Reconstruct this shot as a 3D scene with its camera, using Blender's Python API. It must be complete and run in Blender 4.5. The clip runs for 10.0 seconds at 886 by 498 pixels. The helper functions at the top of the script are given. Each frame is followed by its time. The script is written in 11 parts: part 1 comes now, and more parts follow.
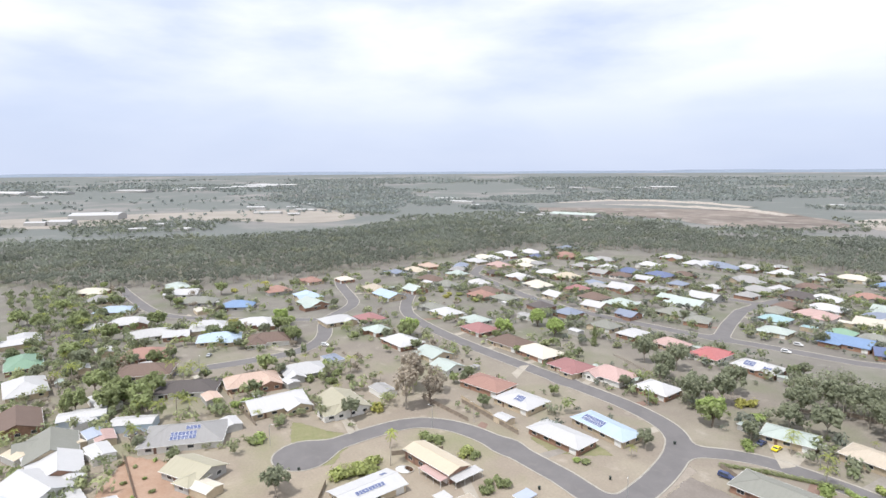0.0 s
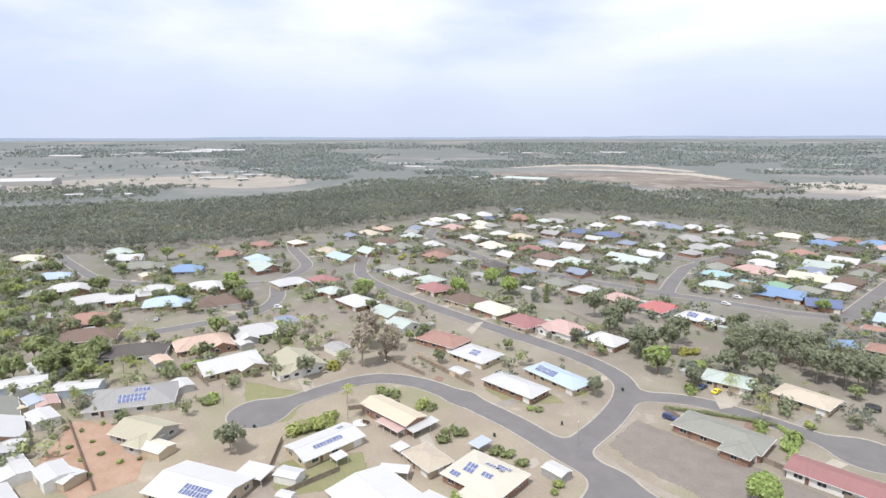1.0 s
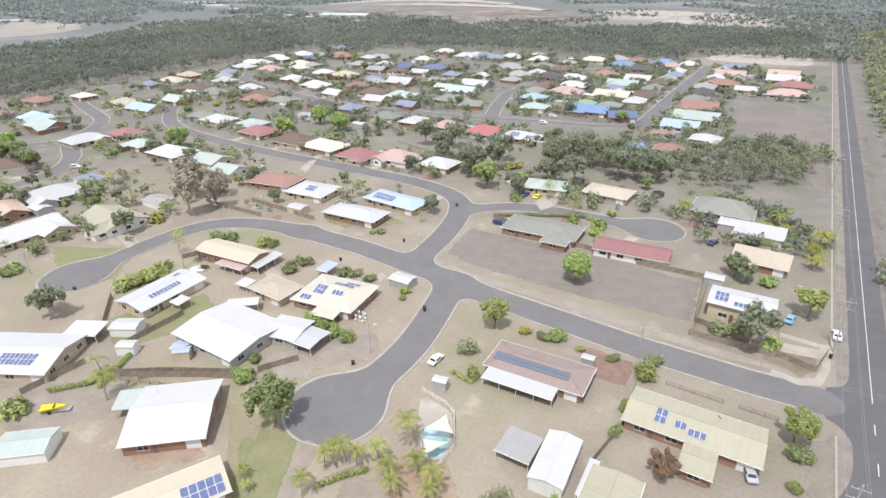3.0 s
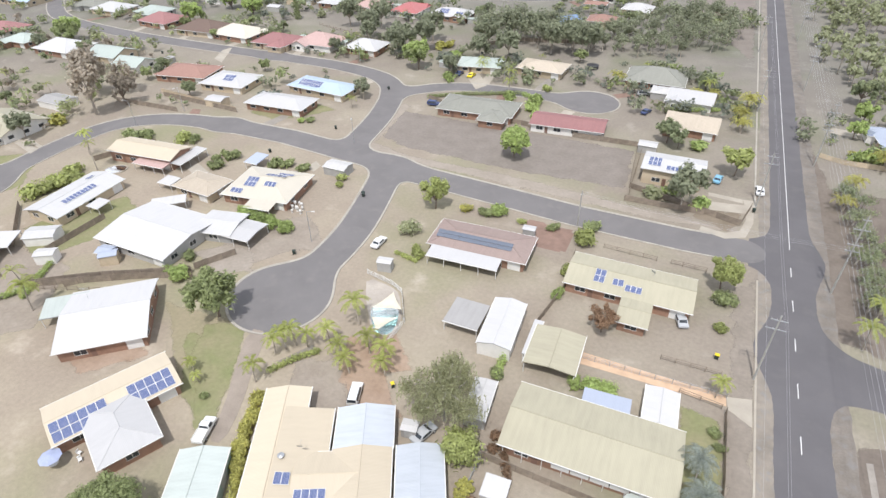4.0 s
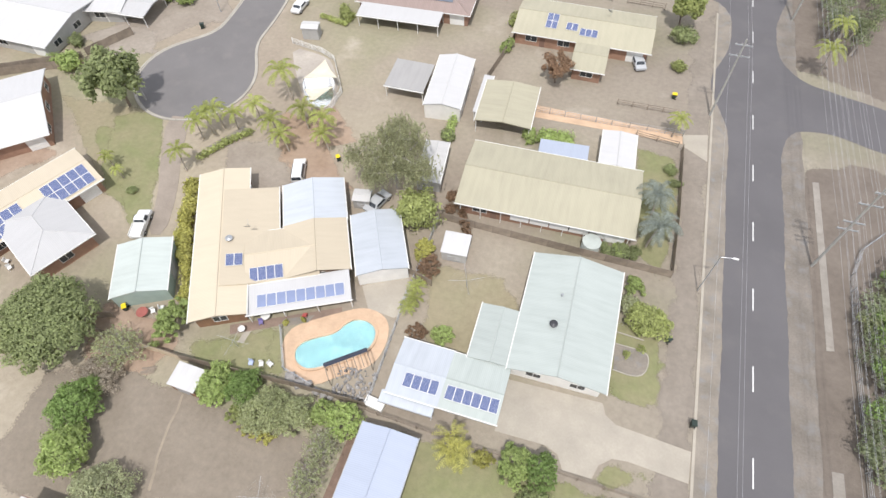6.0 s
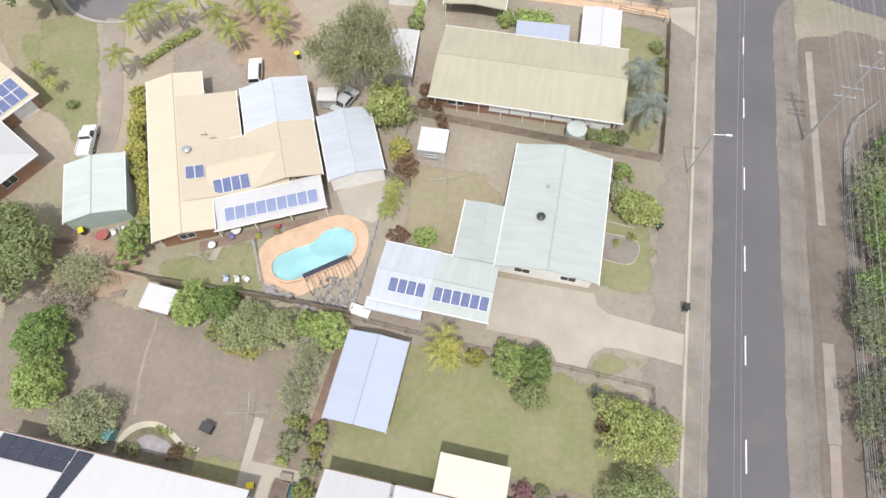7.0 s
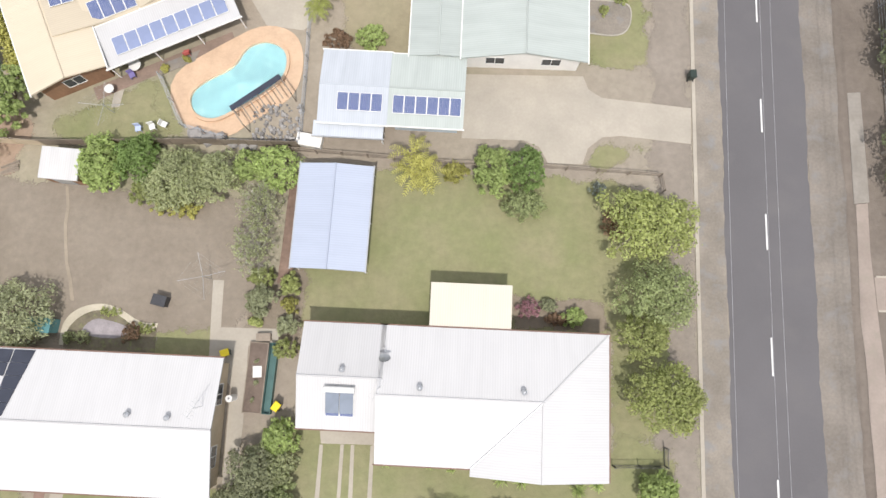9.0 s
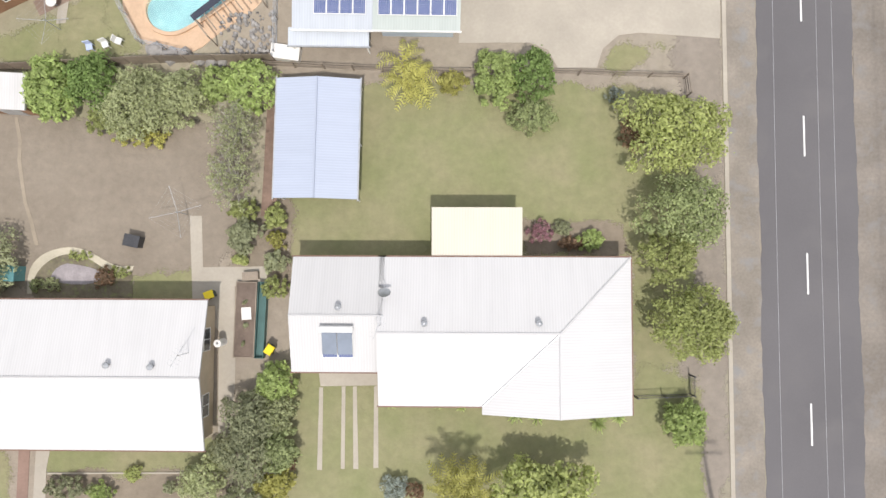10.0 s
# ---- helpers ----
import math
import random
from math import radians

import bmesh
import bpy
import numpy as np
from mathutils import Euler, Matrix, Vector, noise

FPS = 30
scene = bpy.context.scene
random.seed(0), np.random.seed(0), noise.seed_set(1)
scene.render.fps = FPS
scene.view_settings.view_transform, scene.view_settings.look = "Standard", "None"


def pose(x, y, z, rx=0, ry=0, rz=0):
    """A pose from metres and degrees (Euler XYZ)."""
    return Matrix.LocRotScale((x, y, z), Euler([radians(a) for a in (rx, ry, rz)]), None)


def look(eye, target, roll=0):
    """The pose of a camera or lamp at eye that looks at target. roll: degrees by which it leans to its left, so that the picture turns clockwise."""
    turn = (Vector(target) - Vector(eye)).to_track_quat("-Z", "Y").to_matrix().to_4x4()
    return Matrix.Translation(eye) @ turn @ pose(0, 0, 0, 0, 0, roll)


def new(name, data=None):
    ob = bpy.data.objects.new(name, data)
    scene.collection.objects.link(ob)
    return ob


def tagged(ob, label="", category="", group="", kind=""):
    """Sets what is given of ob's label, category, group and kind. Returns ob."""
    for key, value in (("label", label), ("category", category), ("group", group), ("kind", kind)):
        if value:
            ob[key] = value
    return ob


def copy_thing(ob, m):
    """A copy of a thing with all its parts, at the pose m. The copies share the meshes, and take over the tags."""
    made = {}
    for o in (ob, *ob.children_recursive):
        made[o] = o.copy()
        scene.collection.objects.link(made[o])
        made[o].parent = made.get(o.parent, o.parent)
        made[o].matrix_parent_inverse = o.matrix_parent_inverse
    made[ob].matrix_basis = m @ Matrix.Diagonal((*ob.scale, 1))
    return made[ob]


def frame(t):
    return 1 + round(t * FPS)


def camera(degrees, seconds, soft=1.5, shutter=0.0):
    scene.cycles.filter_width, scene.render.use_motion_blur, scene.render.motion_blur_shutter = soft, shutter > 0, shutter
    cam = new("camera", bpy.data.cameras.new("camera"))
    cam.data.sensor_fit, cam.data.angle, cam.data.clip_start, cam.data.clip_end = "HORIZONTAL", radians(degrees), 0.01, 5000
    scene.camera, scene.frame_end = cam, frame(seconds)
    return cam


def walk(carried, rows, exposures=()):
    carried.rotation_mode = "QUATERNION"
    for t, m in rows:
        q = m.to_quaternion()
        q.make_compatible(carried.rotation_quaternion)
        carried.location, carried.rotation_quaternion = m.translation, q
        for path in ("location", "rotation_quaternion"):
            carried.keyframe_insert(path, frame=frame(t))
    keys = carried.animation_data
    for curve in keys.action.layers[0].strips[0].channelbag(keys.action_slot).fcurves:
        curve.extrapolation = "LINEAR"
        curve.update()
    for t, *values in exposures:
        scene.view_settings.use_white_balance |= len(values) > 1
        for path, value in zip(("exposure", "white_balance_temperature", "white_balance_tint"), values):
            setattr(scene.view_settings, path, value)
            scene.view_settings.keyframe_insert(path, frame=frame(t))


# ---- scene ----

# the camera sinks from 91 m to 46 m while it tilts down
cam = camera(75.45, 10.0, soft=1.5)
PATH = [
    (0.0, pose(3.679, -1.517, 91.490, 82.227, 0.358, 53.308)),
    (0.5, pose(3.524, -1.590, 89.466, 80.774, 0.254, 51.276)),
    (1.0, pose(3.419, -1.651, 87.450, 78.908, 0.176, 48.680)),
    (1.5, pose(3.391, -1.823, 85.469, 76.198, 0.280, 44.840)),
    (2.0, pose(3.518, -2.109, 83.490, 72.971, 0.432, 40.233)),
    (2.5, pose(3.745, -2.499, 81.421, 68.812, 0.514, 35.794)),
    (3.0, pose(3.905, -2.706, 79.175, 63.973, 0.643, 31.389)),
    (4.5, pose(3.640, -2.431, 72.121, 48.501, 1.059, 21.656)),
    (5.0, pose(3.489, -2.245, 69.944, 43.434, 1.071, 19.785)),
    (5.5, pose(3.292, -2.121, 67.786, 38.371, 1.097, 18.120)),
    (7.0, pose(2.438, -1.782, 61.396, 24.933, 1.001, 12.084)),
    (7.5, pose(2.184, -1.659, 58.962, 20.931, 0.876, 8.719)),
    (8.0, pose(2.068, -1.509, 56.398, 16.999, 0.868, 5.733)),
    (8.5, pose(2.020, -1.472, 53.829, 13.107, 0.869, 3.765)),
    (9.0, pose(1.973, -1.554, 51.304, 9.216, 0.830, 2.618)),
    (9.5, pose(1.812, -1.680, 48.809, 5.663, 0.822, 1.491)),
    (10.0, pose(1.614, -1.806, 46.252, 2.663, 0.907, 0.203)),
]
# the camera's own exposure and white balance drift a little as it tilts down from the sky
walk(cam, PATH, ((0.0, 0.2, 6330, 10), (3.0, 0.18, 6250, 10), (5.5, 0.15, 6400, 10), (8.0, 0.14, 6500, 10), (10.0, 0.13, 6620, 10)))

# ---- light ----
SUN_EL, SUN_AZ = 64.0, 171.0          # degrees; azimuth clockwise from +y
world = bpy.data.worlds.new("sky")
scene.world = world
world.use_nodes = True
wn, wl = world.node_tree.nodes, world.node_tree.links
wn.clear()
w_out = wn.new("ShaderNodeOutputWorld")
w_bg = wn.new("ShaderNodeBackground")
w_sky = wn.new("ShaderNodeTexSky")
w_sky.sky_type = "NISHITA"
w_sky.sun_disc = False
w_sky.sun_elevation = radians(SUN_EL)
w_sky.sun_rotation = radians(SUN_AZ)
w_sky.dust_density = 3.0
w_tc = wn.new("ShaderNodeTexCoord")
w_map = wn.new("ShaderNodeMapping")
w_map.inputs["Scale"].default_value = (1.0, 1.0, 3.4)
w_map.inputs["Location"].default_value = (0.35, 0.1, 0.2)
w_noise = wn.new("ShaderNodeTexNoise")
w_noise.inputs["Scale"].default_value = 2.1
w_noise.inputs["Detail"].default_value = 6.0
w_noise.inputs["Roughness"].default_value = 0.5
w_ramp = wn.new("ShaderNodeValToRGB")
w_ramp.color_ramp.elements[0].position = 0.36
w_ramp.color_ramp.elements[1].position = 0.62
# the cloud sheet thins out towards the horizon
w_sep = wn.new("ShaderNodeSeparateXYZ")
w_low = wn.new("ShaderNodeMapRange")
w_low.interpolation_type = "SMOOTHSTEP"
w_low.inputs["From Min"].default_value = 0.03
w_low.inputs["From Max"].default_value = 0.24
w_low.inputs["To Min"].default_value = 0.12
w_cloud = wn.new("ShaderNodeMath")
w_cloud.operation = "MULTIPLY"
w_mix = wn.new("ShaderNodeMixRGB")
w_mix.inputs[2].default_value = (10.3, 10.35, 10.5, 1)
w_haze = wn.new("ShaderNodeMixRGB")
w_haze.inputs[0].default_value = 0.85
w_haze.inputs[2].default_value = (6.55, 7.3, 9.2, 1)
w_bg.inputs["Strength"].default_value = 0.1
wl.new(w_tc.outputs["Generated"], w_map.inputs["Vector"])
wl.new(w_map.outputs["Vector"], w_noise.inputs["Vector"])
wl.new(w_noise.outputs["Fac"], w_ramp.inputs["Fac"])
wl.new(w_sky.outputs["Color"], w_haze.inputs[1])
wl.new(w_haze.outputs["Color"], w_mix.inputs[1])
wl.new(w_tc.outputs["Generated"], w_sep.inputs[0])
wl.new(w_sep.outputs["Z"], w_low.inputs["Value"])
wl.new(w_ramp.outputs["Color"], w_cloud.inputs[0])
wl.new(w_low.outputs["Result"], w_cloud.inputs[1])
wl.new(w_cloud.outputs[0], w_mix.inputs[0])
wl.new(w_mix.outputs["Color"], w_bg.inputs["Color"])
wl.new(w_bg.outputs["Background"], w_out.inputs["Surface"])

sun_data = bpy.data.lights.new("sun", "SUN")
sun_data.energy = 3.2
sun_data.angle = radians(1.8)
sun_data.color = (1.0, 0.96, 0.925)
sun = new("sun", sun_data)
_d = Vector((math.sin(radians(SUN_AZ)) * math.cos(radians(SUN_EL)), math.cos(radians(SUN_AZ)) * math.cos(radians(SUN_EL)), math.sin(radians(SUN_EL))))
sun.matrix_world = look(_d * 300, (0, 0, 0))


# ---- materials ----
def nodes_of(m):
    m.use_nodes = True
    nt = m.node_tree
    return nt, nt.nodes["Principled BSDF"]


def ramp_mix(nt, fac, c1, c2):
    n = nt.nodes.new("ShaderNodeMixRGB")
    n.inputs[1].default_value = (*c1, 1) if len(c1) == 3 else c1
    n.inputs[2].default_value = (*c2, 1) if len(c2) == 3 else c2
    nt.links.new(fac, n.inputs[0])
    return n


def noise_fac(nt, vec, scale, lo, hi, detail=4.0, rough=0.55):
    n = nt.nodes.new("ShaderNodeTexNoise")
    n.inputs["Scale"].default_value = scale
    n.inputs["Detail"].default_value = detail
    n.inputs["Roughness"].default_value = rough
    nt.links.new(vec, n.inputs["Vector"])
    r = nt.nodes.new("ShaderNodeMapRange")
    r.inputs["From Min"].default_value = lo
    r.inputs["From Max"].default_value = hi
    nt.links.new(n.outputs["Fac"], r.inputs["Value"])
    return r.outputs["Result"]


def scaled(c, k):
    return tuple(min(1.0, v * k) for v in c)


MATS = {}


def mat(name, col, var=0.18, big=0.35, small=6.0, rough=0.8, metal=0.0, bump=0.0, spec=0.3, rand=0.0, island=0.0, dirt=None):
    """A plain worn surface: two scales of variation, optional relief, and a shift per object or per piece."""
    if name in MATS:
        return MATS[name]
    m = bpy.data.materials.new(name)
    nt, b = nodes_of(m)
    tc = nt.nodes.new("ShaderNodeTexCoord")
    vec = tc.outputs["Object"]
    f1 = noise_fac(nt, vec, big, 0.3, 0.7)
    f2 = noise_fac(nt, vec, small, 0.25, 0.75)
    a = ramp_mix(nt, f1, scaled(col, 1 - var), scaled(col, 1 + var))
    c = nt.nodes.new("ShaderNodeMixRGB")
    c.blend_type = "MULTIPLY"
    c.inputs[0].default_value = 1.0
    nt.links.new(a.outputs[0], c.inputs[1])
    g2 = ramp_mix(nt, f2, (1 - var, 1 - var, 1 - var), (1, 1, 1))
    nt.links.new(g2.outputs[0], c.inputs[2])
    last = c
    if dirt:
        f3 = noise_fac(nt, vec, big * 2.7, 0.52, 0.75)
        e = ramp_mix(nt, f3, (0, 0, 0), dirt)
        nt.links.new(last.outputs[0], e.inputs[1])
        last = e
    for amount, node_name, out in ((rand, "ShaderNodeObjectInfo", "Random"), (island, "ShaderNodeNewGeometry", "Random Per Island")):
        if amount:
            o = nt.nodes.new(node_name)
            h = nt.nodes.new("ShaderNodeHueSaturation")
            mr = nt.nodes.new("ShaderNodeMapRange")
            mr.inputs["To Min"].default_value = 1 - amount
            mr.inputs["To Max"].default_value = 1 + amount
            nt.links.new(o.outputs[out], mr.inputs["Value"])
            nt.links.new(mr.outputs["Result"], h.inputs["Value"])
            nt.links.new(last.outputs[0], h.inputs["Color"])
            last = h
    nt.links.new(last.outputs[0], b.inputs["Base Color"])
    b.inputs["Roughness"].default_value = rough
    b.inputs["Metallic"].default_value = metal
    b.inputs["Specular IOR Level"].default_value = spec
    if bump:
        bp = nt.nodes.new("ShaderNodeBump")
        bp.inputs["Strength"].default_value = bump
        bp.inputs["Distance"].default_value = 0.03
        nt.links.new(f2, bp.inputs["Height"])
        nt.links.new(bp.outputs["Normal"], b.inputs["Normal"])
    MATS[name] = m
    return m


def roof_mat(name, col, pitch=0.19, tiles=False, rough=0.55, var=0.10):
    """Ribbed sheet (or tiles) that runs down the slope, with stains; u runs along the eave, v down the slope."""
    if name in MATS:
        return MATS[name]
    m = bpy.data.materials.new(name)
    nt, b = nodes_of(m)
    uv = nt.nodes.new("ShaderNodeUVMap")
    sep = nt.nodes.new("ShaderNodeSeparateXYZ")
    nt.links.new(uv.outputs["UV"], sep.inputs[0])

    def wave(sock, length):
        a = nt.nodes.new("ShaderNodeMath")
        a.operation = "MULTIPLY"
        a.inputs[1].default_value = 2 * math.pi / length
        s = nt.nodes.new("ShaderNodeMath")
        s.operation = "SINE"
        nt.links.new(sock, a.inputs[0])
        nt.links.new(a.outputs[0], s.inputs[0])
        return s.outputs[0]

    ribs = wave(sep.outputs["X"], pitch)
    rows = wave(sep.outputs["Y"], 0.33 if tiles else 1.6)
    # streaks run down the slope
    mp = nt.nodes.new("ShaderNodeMapping")
    mp.inputs["Scale"].default_value = (1.4, 0.16, 1)
    nt.links.new(uv.outputs["UV"], mp.inputs["Vector"])
    streak = noise_fac(nt, mp.outputs["Vector"], 1.0, 0.35, 0.75, 5)
    tc = nt.nodes.new("ShaderNodeTexCoord")
    blotch = noise_fac(nt, tc.outputs["Object"], 0.25, 0.3, 0.7, 3)
    a = ramp_mix(nt, streak, col, scaled(col, 1 - 1.6 * var))
    c = ramp_mix(nt, blotch, (0, 0, 0), scaled(col, 1 + var))
    c.inputs[0].default_value = 0
    nt.links.new(a.outputs[0], c.inputs[1])
    fac = nt.nodes.new("ShaderNodeMath")
    fac.operation = "MULTIPLY"
    fac.inputs[1].default_value = 0.5
    nt.links.new(blotch, fac.inputs[0])
    nt.links.new(fac.outputs[0], c.inputs[0])
    # darker in the pans between the ribs
    d = nt.nodes.new("ShaderNodeMixRGB")
    d.blend_type = "MULTIPLY"
    mr = nt.nodes.new("ShaderNodeMapRange")
    mr.inputs["From Min"].default_value = -1
    mr.inputs["To Min"].default_value = 0.35 if tiles else 0.14
    mr.inputs["To Max"].default_value = 0
    nt.links.new(ribs, mr.inputs["Value"])
    nt.links.new(mr.outputs["Result"], d.inputs[0])
    nt.links.new(c.outputs[0], d.inputs[1])
    d.inputs[2].default_value = (0.5, 0.48, 0.45, 1)
    o = nt.nodes.new("ShaderNodeObjectInfo")
    h = nt.nodes.new("ShaderNodeHueSaturation")
    mv = nt.nodes.new("ShaderNodeMapRange")
    mv.inputs["To Min"].default_value = 0.9
    mv.inputs["To Max"].default_value = 1.06
    nt.links.new(o.outputs["Random"], mv.inputs["Value"])
    nt.links.new(mv.outputs["Result"], h.inputs["Value"])
    nt.links.new(d.outputs[0], h.inputs["Color"])
    nt.links.new(h.outputs[0], b.inputs["Base Color"])
    b.inputs["Roughness"].default_value = rough
    b.inputs["Specular IOR Level"].default_value = 0.35
    add = nt.nodes.new("ShaderNodeMath")
    add.operation = "MULTIPLY_ADD"
    add.inputs[1].default_value = 1.0 if tiles else 0.15
    nt.links.new(rows, add.inputs[0])
    nt.links.new(ribs, add.inputs[2])
    bp = nt.nodes.new("ShaderNodeBump")
    bp.inputs["Strength"].default_value = 0.16
    bp.inputs["Distance"].default_value = 0.02
    nt.links.new(add.outputs[0], bp.inputs["Height"])
    nt.links.new(bp.outputs["Normal"], b.inputs["Normal"])
    MATS[name] = m
    return m


# reds, peach, blues and teal are greyed: distance haze is in these colours
ROOFS = {
    "white": ((0.525, 0.518, 0.515), 0), "cream": ((0.60, 0.555, 0.465), 0), "lemon": ((0.555, 0.48, 0.365), 0),
    "olive": ((0.415, 0.385, 0.285), 0), "mint": ((0.43, 0.48, 0.44), 0), "green": ((0.22, 0.34, 0.24), 0),
    "skyblue": ((0.42, 0.51, 0.62), 0), "blue": ((0.2, 0.29, 0.45), 0), "navy": ((0.13, 0.16, 0.27), 0),
    "slate": ((0.24, 0.27, 0.34), 0), "grey": ((0.34, 0.33, 0.32), 0), "palegrey": ((0.52, 0.51, 0.50), 0),
    "icy": ((0.4, 0.44, 0.53), 0), "teal": ((0.31, 0.44, 0.45), 0), "aqua": ((0.405, 0.44, 0.415), 0),
    "terra": ((0.36, 0.215, 0.175), 1), "red": ((0.34, 0.175, 0.17), 1), "scarlet": ((0.42, 0.15, 0.145), 0),
    "brown": ((0.19, 0.135, 0.11), 1), "dark": ((0.12, 0.105, 0.10), 1), "taupe": ((0.275, 0.275, 0.24), 1),
    "peach": ((0.55, 0.41, 0.335), 1), "pink": ((0.52, 0.365, 0.335), 1), "rust": ((0.31, 0.24, 0.215), 1),
    "palemint": ((0.47, 0.51, 0.48), 0), "frost": ((0.49, 0.52, 0.56), 0), "beige": ((0.52, 0.45, 0.36), 1),
}
ROOF_WORDS = {"icy": "pale blue-white sheet", "frost": "pale blue-white sheet", "palemint": "pale green sheet", "mint": "pale green sheet", "aqua": "pale green sheet", "skyblue": "light blue sheet",
              "palegrey": "pale grey sheet", "olive": "olive-yellow sheet", "lemon": "yellow-cream sheet", "terra": "terracotta tile", "taupe": "grey-green tile",
              "slate": "slate-grey sheet", "rust": "rust-brown tile", "dark": "dark brown tile"}


def roofing(key):
    col, tiles = ROOFS[key]
    return roof_mat("roof_" + key, col, 0.30 if tiles else 0.21, bool(tiles), 0.75 if tiles else 0.5, 0.05 if key in ("white", "cream", "icy", "lemon") else 0.10)


def ground_material(name="dry_ground", cover=None, coverage=0.5):
    """Dry earth and straw; with a cover, that grass or soil lies on it where the mesh's 'cover' layer says so, thinning out unevenly."""
    m = bpy.data.materials.new(name)
    nt, b = nodes_of(m)
    tc = nt.nodes.new("ShaderNodeTexCoord")
    v = tc.outputs["Object"]
    dirt, straw, green, pale = (0.255, 0.230, 0.200), (0.295, 0.273, 0.230), (0.225, 0.228, 0.160), (0.37, 0.345, 0.305)
    a = ramp_mix(nt, noise_fac(nt, v, 0.045, 0.42, 0.62, 5), dirt, straw)
    c = ramp_mix(nt, noise_fac(nt, v, 0.03, 0.50, 0.68, 6), (0, 0, 0), green)
    nt.links.new(a.outputs[0], c.inputs[1])
    d = ramp_mix(nt, noise_fac(nt, v, 0.11, 0.60, 0.78, 5), (0, 0, 0), pale)
    nt.links.new(c.outputs[0], d.inputs[1])
    f = ramp_mix(nt, noise_fac(nt, v, 1.3, 0.3, 0.7, 5, 0.65), (0.86, 0.86, 0.86), (1.05, 1.05, 1.05))
    e = nt.nodes.new("ShaderNodeMixRGB")
    e.blend_type = "MULTIPLY"
    e.inputs[0].default_value = 1
    nt.links.new(d.outputs[0], e.inputs[1])
    nt.links.new(f.outputs[0], e.inputs[2])
    # near lots paler and warmer; haze's blue-grey tint is put into the far soil
    l0 = nt.nodes.new("ShaderNodeVectorMath")
    l0.operation = "LENGTH"
    mid = nt.nodes.new("ShaderNodeVectorMath")
    mid.operation = "SUBTRACT"
    mid.inputs[1].default_value = (-100, 40, 0)
    nt.links.new(v, mid.inputs[0])
    nt.links.new(mid.outputs["Vector"], l0.inputs[0])
    m0 = nt.nodes.new("ShaderNodeMapRange")
    m0.inputs["From Min"].default_value = 45
    m0.inputs["From Max"].default_value = 250
    m0.inputs["To Min"].default_value = 1
    m0.inputs["To Max"].default_value = 0
    nt.links.new(l0.outputs["Value"], m0.inputs["Value"])
    warm = ramp_mix(nt, m0.outputs["Result"], (0.80, 0.815, 0.83), (1.27, 1.18, 1.07))
    e2 = nt.nodes.new("ShaderNodeMixRGB")
    e2.blend_type = "MULTIPLY"
    e2.inputs[0].default_value = 1
    nt.links.new(e.outputs[0], e2.inputs[1])
    nt.links.new(warm.outputs[0], e2.inputs[2])
    e = e2
    # paddocks and woods far out, by distance from the town; greyed tones take in haze
    ln = nt.nodes.new("ShaderNodeVectorMath")
    ln.operation = "LENGTH"
    nt.links.new(v, ln.inputs[0])
    mr = nt.nodes.new("ShaderNodeMapRange")
    mr.inputs["From Min"].default_value = 620
    mr.inputs["From Max"].default_value = 900
    nt.links.new(ln.outputs["Value"], mr.inputs["Value"])
    field = ramp_mix(nt, noise_fac(nt, v, 0.0022, 0.45, 0.55, 5), (0.235, 0.226, 0.215), (0.285, 0.268, 0.252))
    mw = nt.nodes.new("ShaderNodeMapRange")
    mw.inputs["From Min"].default_value = 1700
    mw.inputs["From Max"].default_value = 3400
    mw.inputs["To Min"].default_value = 0.0
    mw.inputs["To Max"].default_value = 0.05
    nt.links.new(ln.outputs["Value"], mw.inputs["Value"])
    nz = nt.nodes.new("ShaderNodeTexNoise")
    nz.inputs["Scale"].default_value = 0.0021
    nz.inputs["Detail"].default_value = 9
    nz.inputs["Roughness"].default_value = 0.62
    nt.links.new(v, nz.inputs["Vector"])
    ad = nt.nodes.new("ShaderNodeMath")
    ad.operation = "ADD"
    nt.links.new(nz.outputs["Fac"], ad.inputs[0])
    nt.links.new(mw.outputs["Result"], ad.inputs[1])
    wr = nt.nodes.new("ShaderNodeMapRange")
    wr.inputs["From Min"].default_value = 0.43
    wr.inputs["From Max"].default_value = 0.52
    nt.links.new(ad.outputs[0], wr.inputs["Value"])
    wood = ramp_mix(nt, wr.outputs["Result"], (0, 0, 0), (0.172, 0.183, 0.172))
    nt.links.new(field.outputs[0], wood.inputs[1])
    z = nt.nodes.new("ShaderNodeMixRGB")
    nt.links.new(mr.outputs["Result"], z.inputs[0])
    nt.links.new(e.outputs[0], z.inputs[1])
    nt.links.new(wood.outputs[0], z.inputs[2])
    if cover:
        at = nt.nodes.new("ShaderNodeAttribute")
        at.attribute_name = "cover"
        # tufts thin out towards the border
        n1 = noise_fac(nt, v, 0.5, 0.25, 0.75, 5, 0.6)
        n2 = noise_fac(nt, v, 5.0, 0.25, 0.75, 5, 0.7)
        both = nt.nodes.new("ShaderNodeMath")
        both.operation = "MULTIPLY_ADD"
        both.inputs[1].default_value = 0.8
        nt.links.new(n1, both.inputs[0])
        nt.links.new(n2, both.inputs[2])
        sm = nt.nodes.new("ShaderNodeMath")
        sm.operation = "MULTIPLY_ADD"
        sm.inputs[1].default_value = 2.0 + coverage
        nt.links.new(at.outputs["Fac"], sm.inputs[0])
        nt.links.new(both.outputs[0], sm.inputs[2])
        rr = nt.nodes.new("ShaderNodeMapRange")
        rr.inputs["From Min"].default_value = 1.84
        rr.inputs["From Max"].default_value = 1.98
        nt.links.new(sm.outputs[0], rr.inputs["Value"])
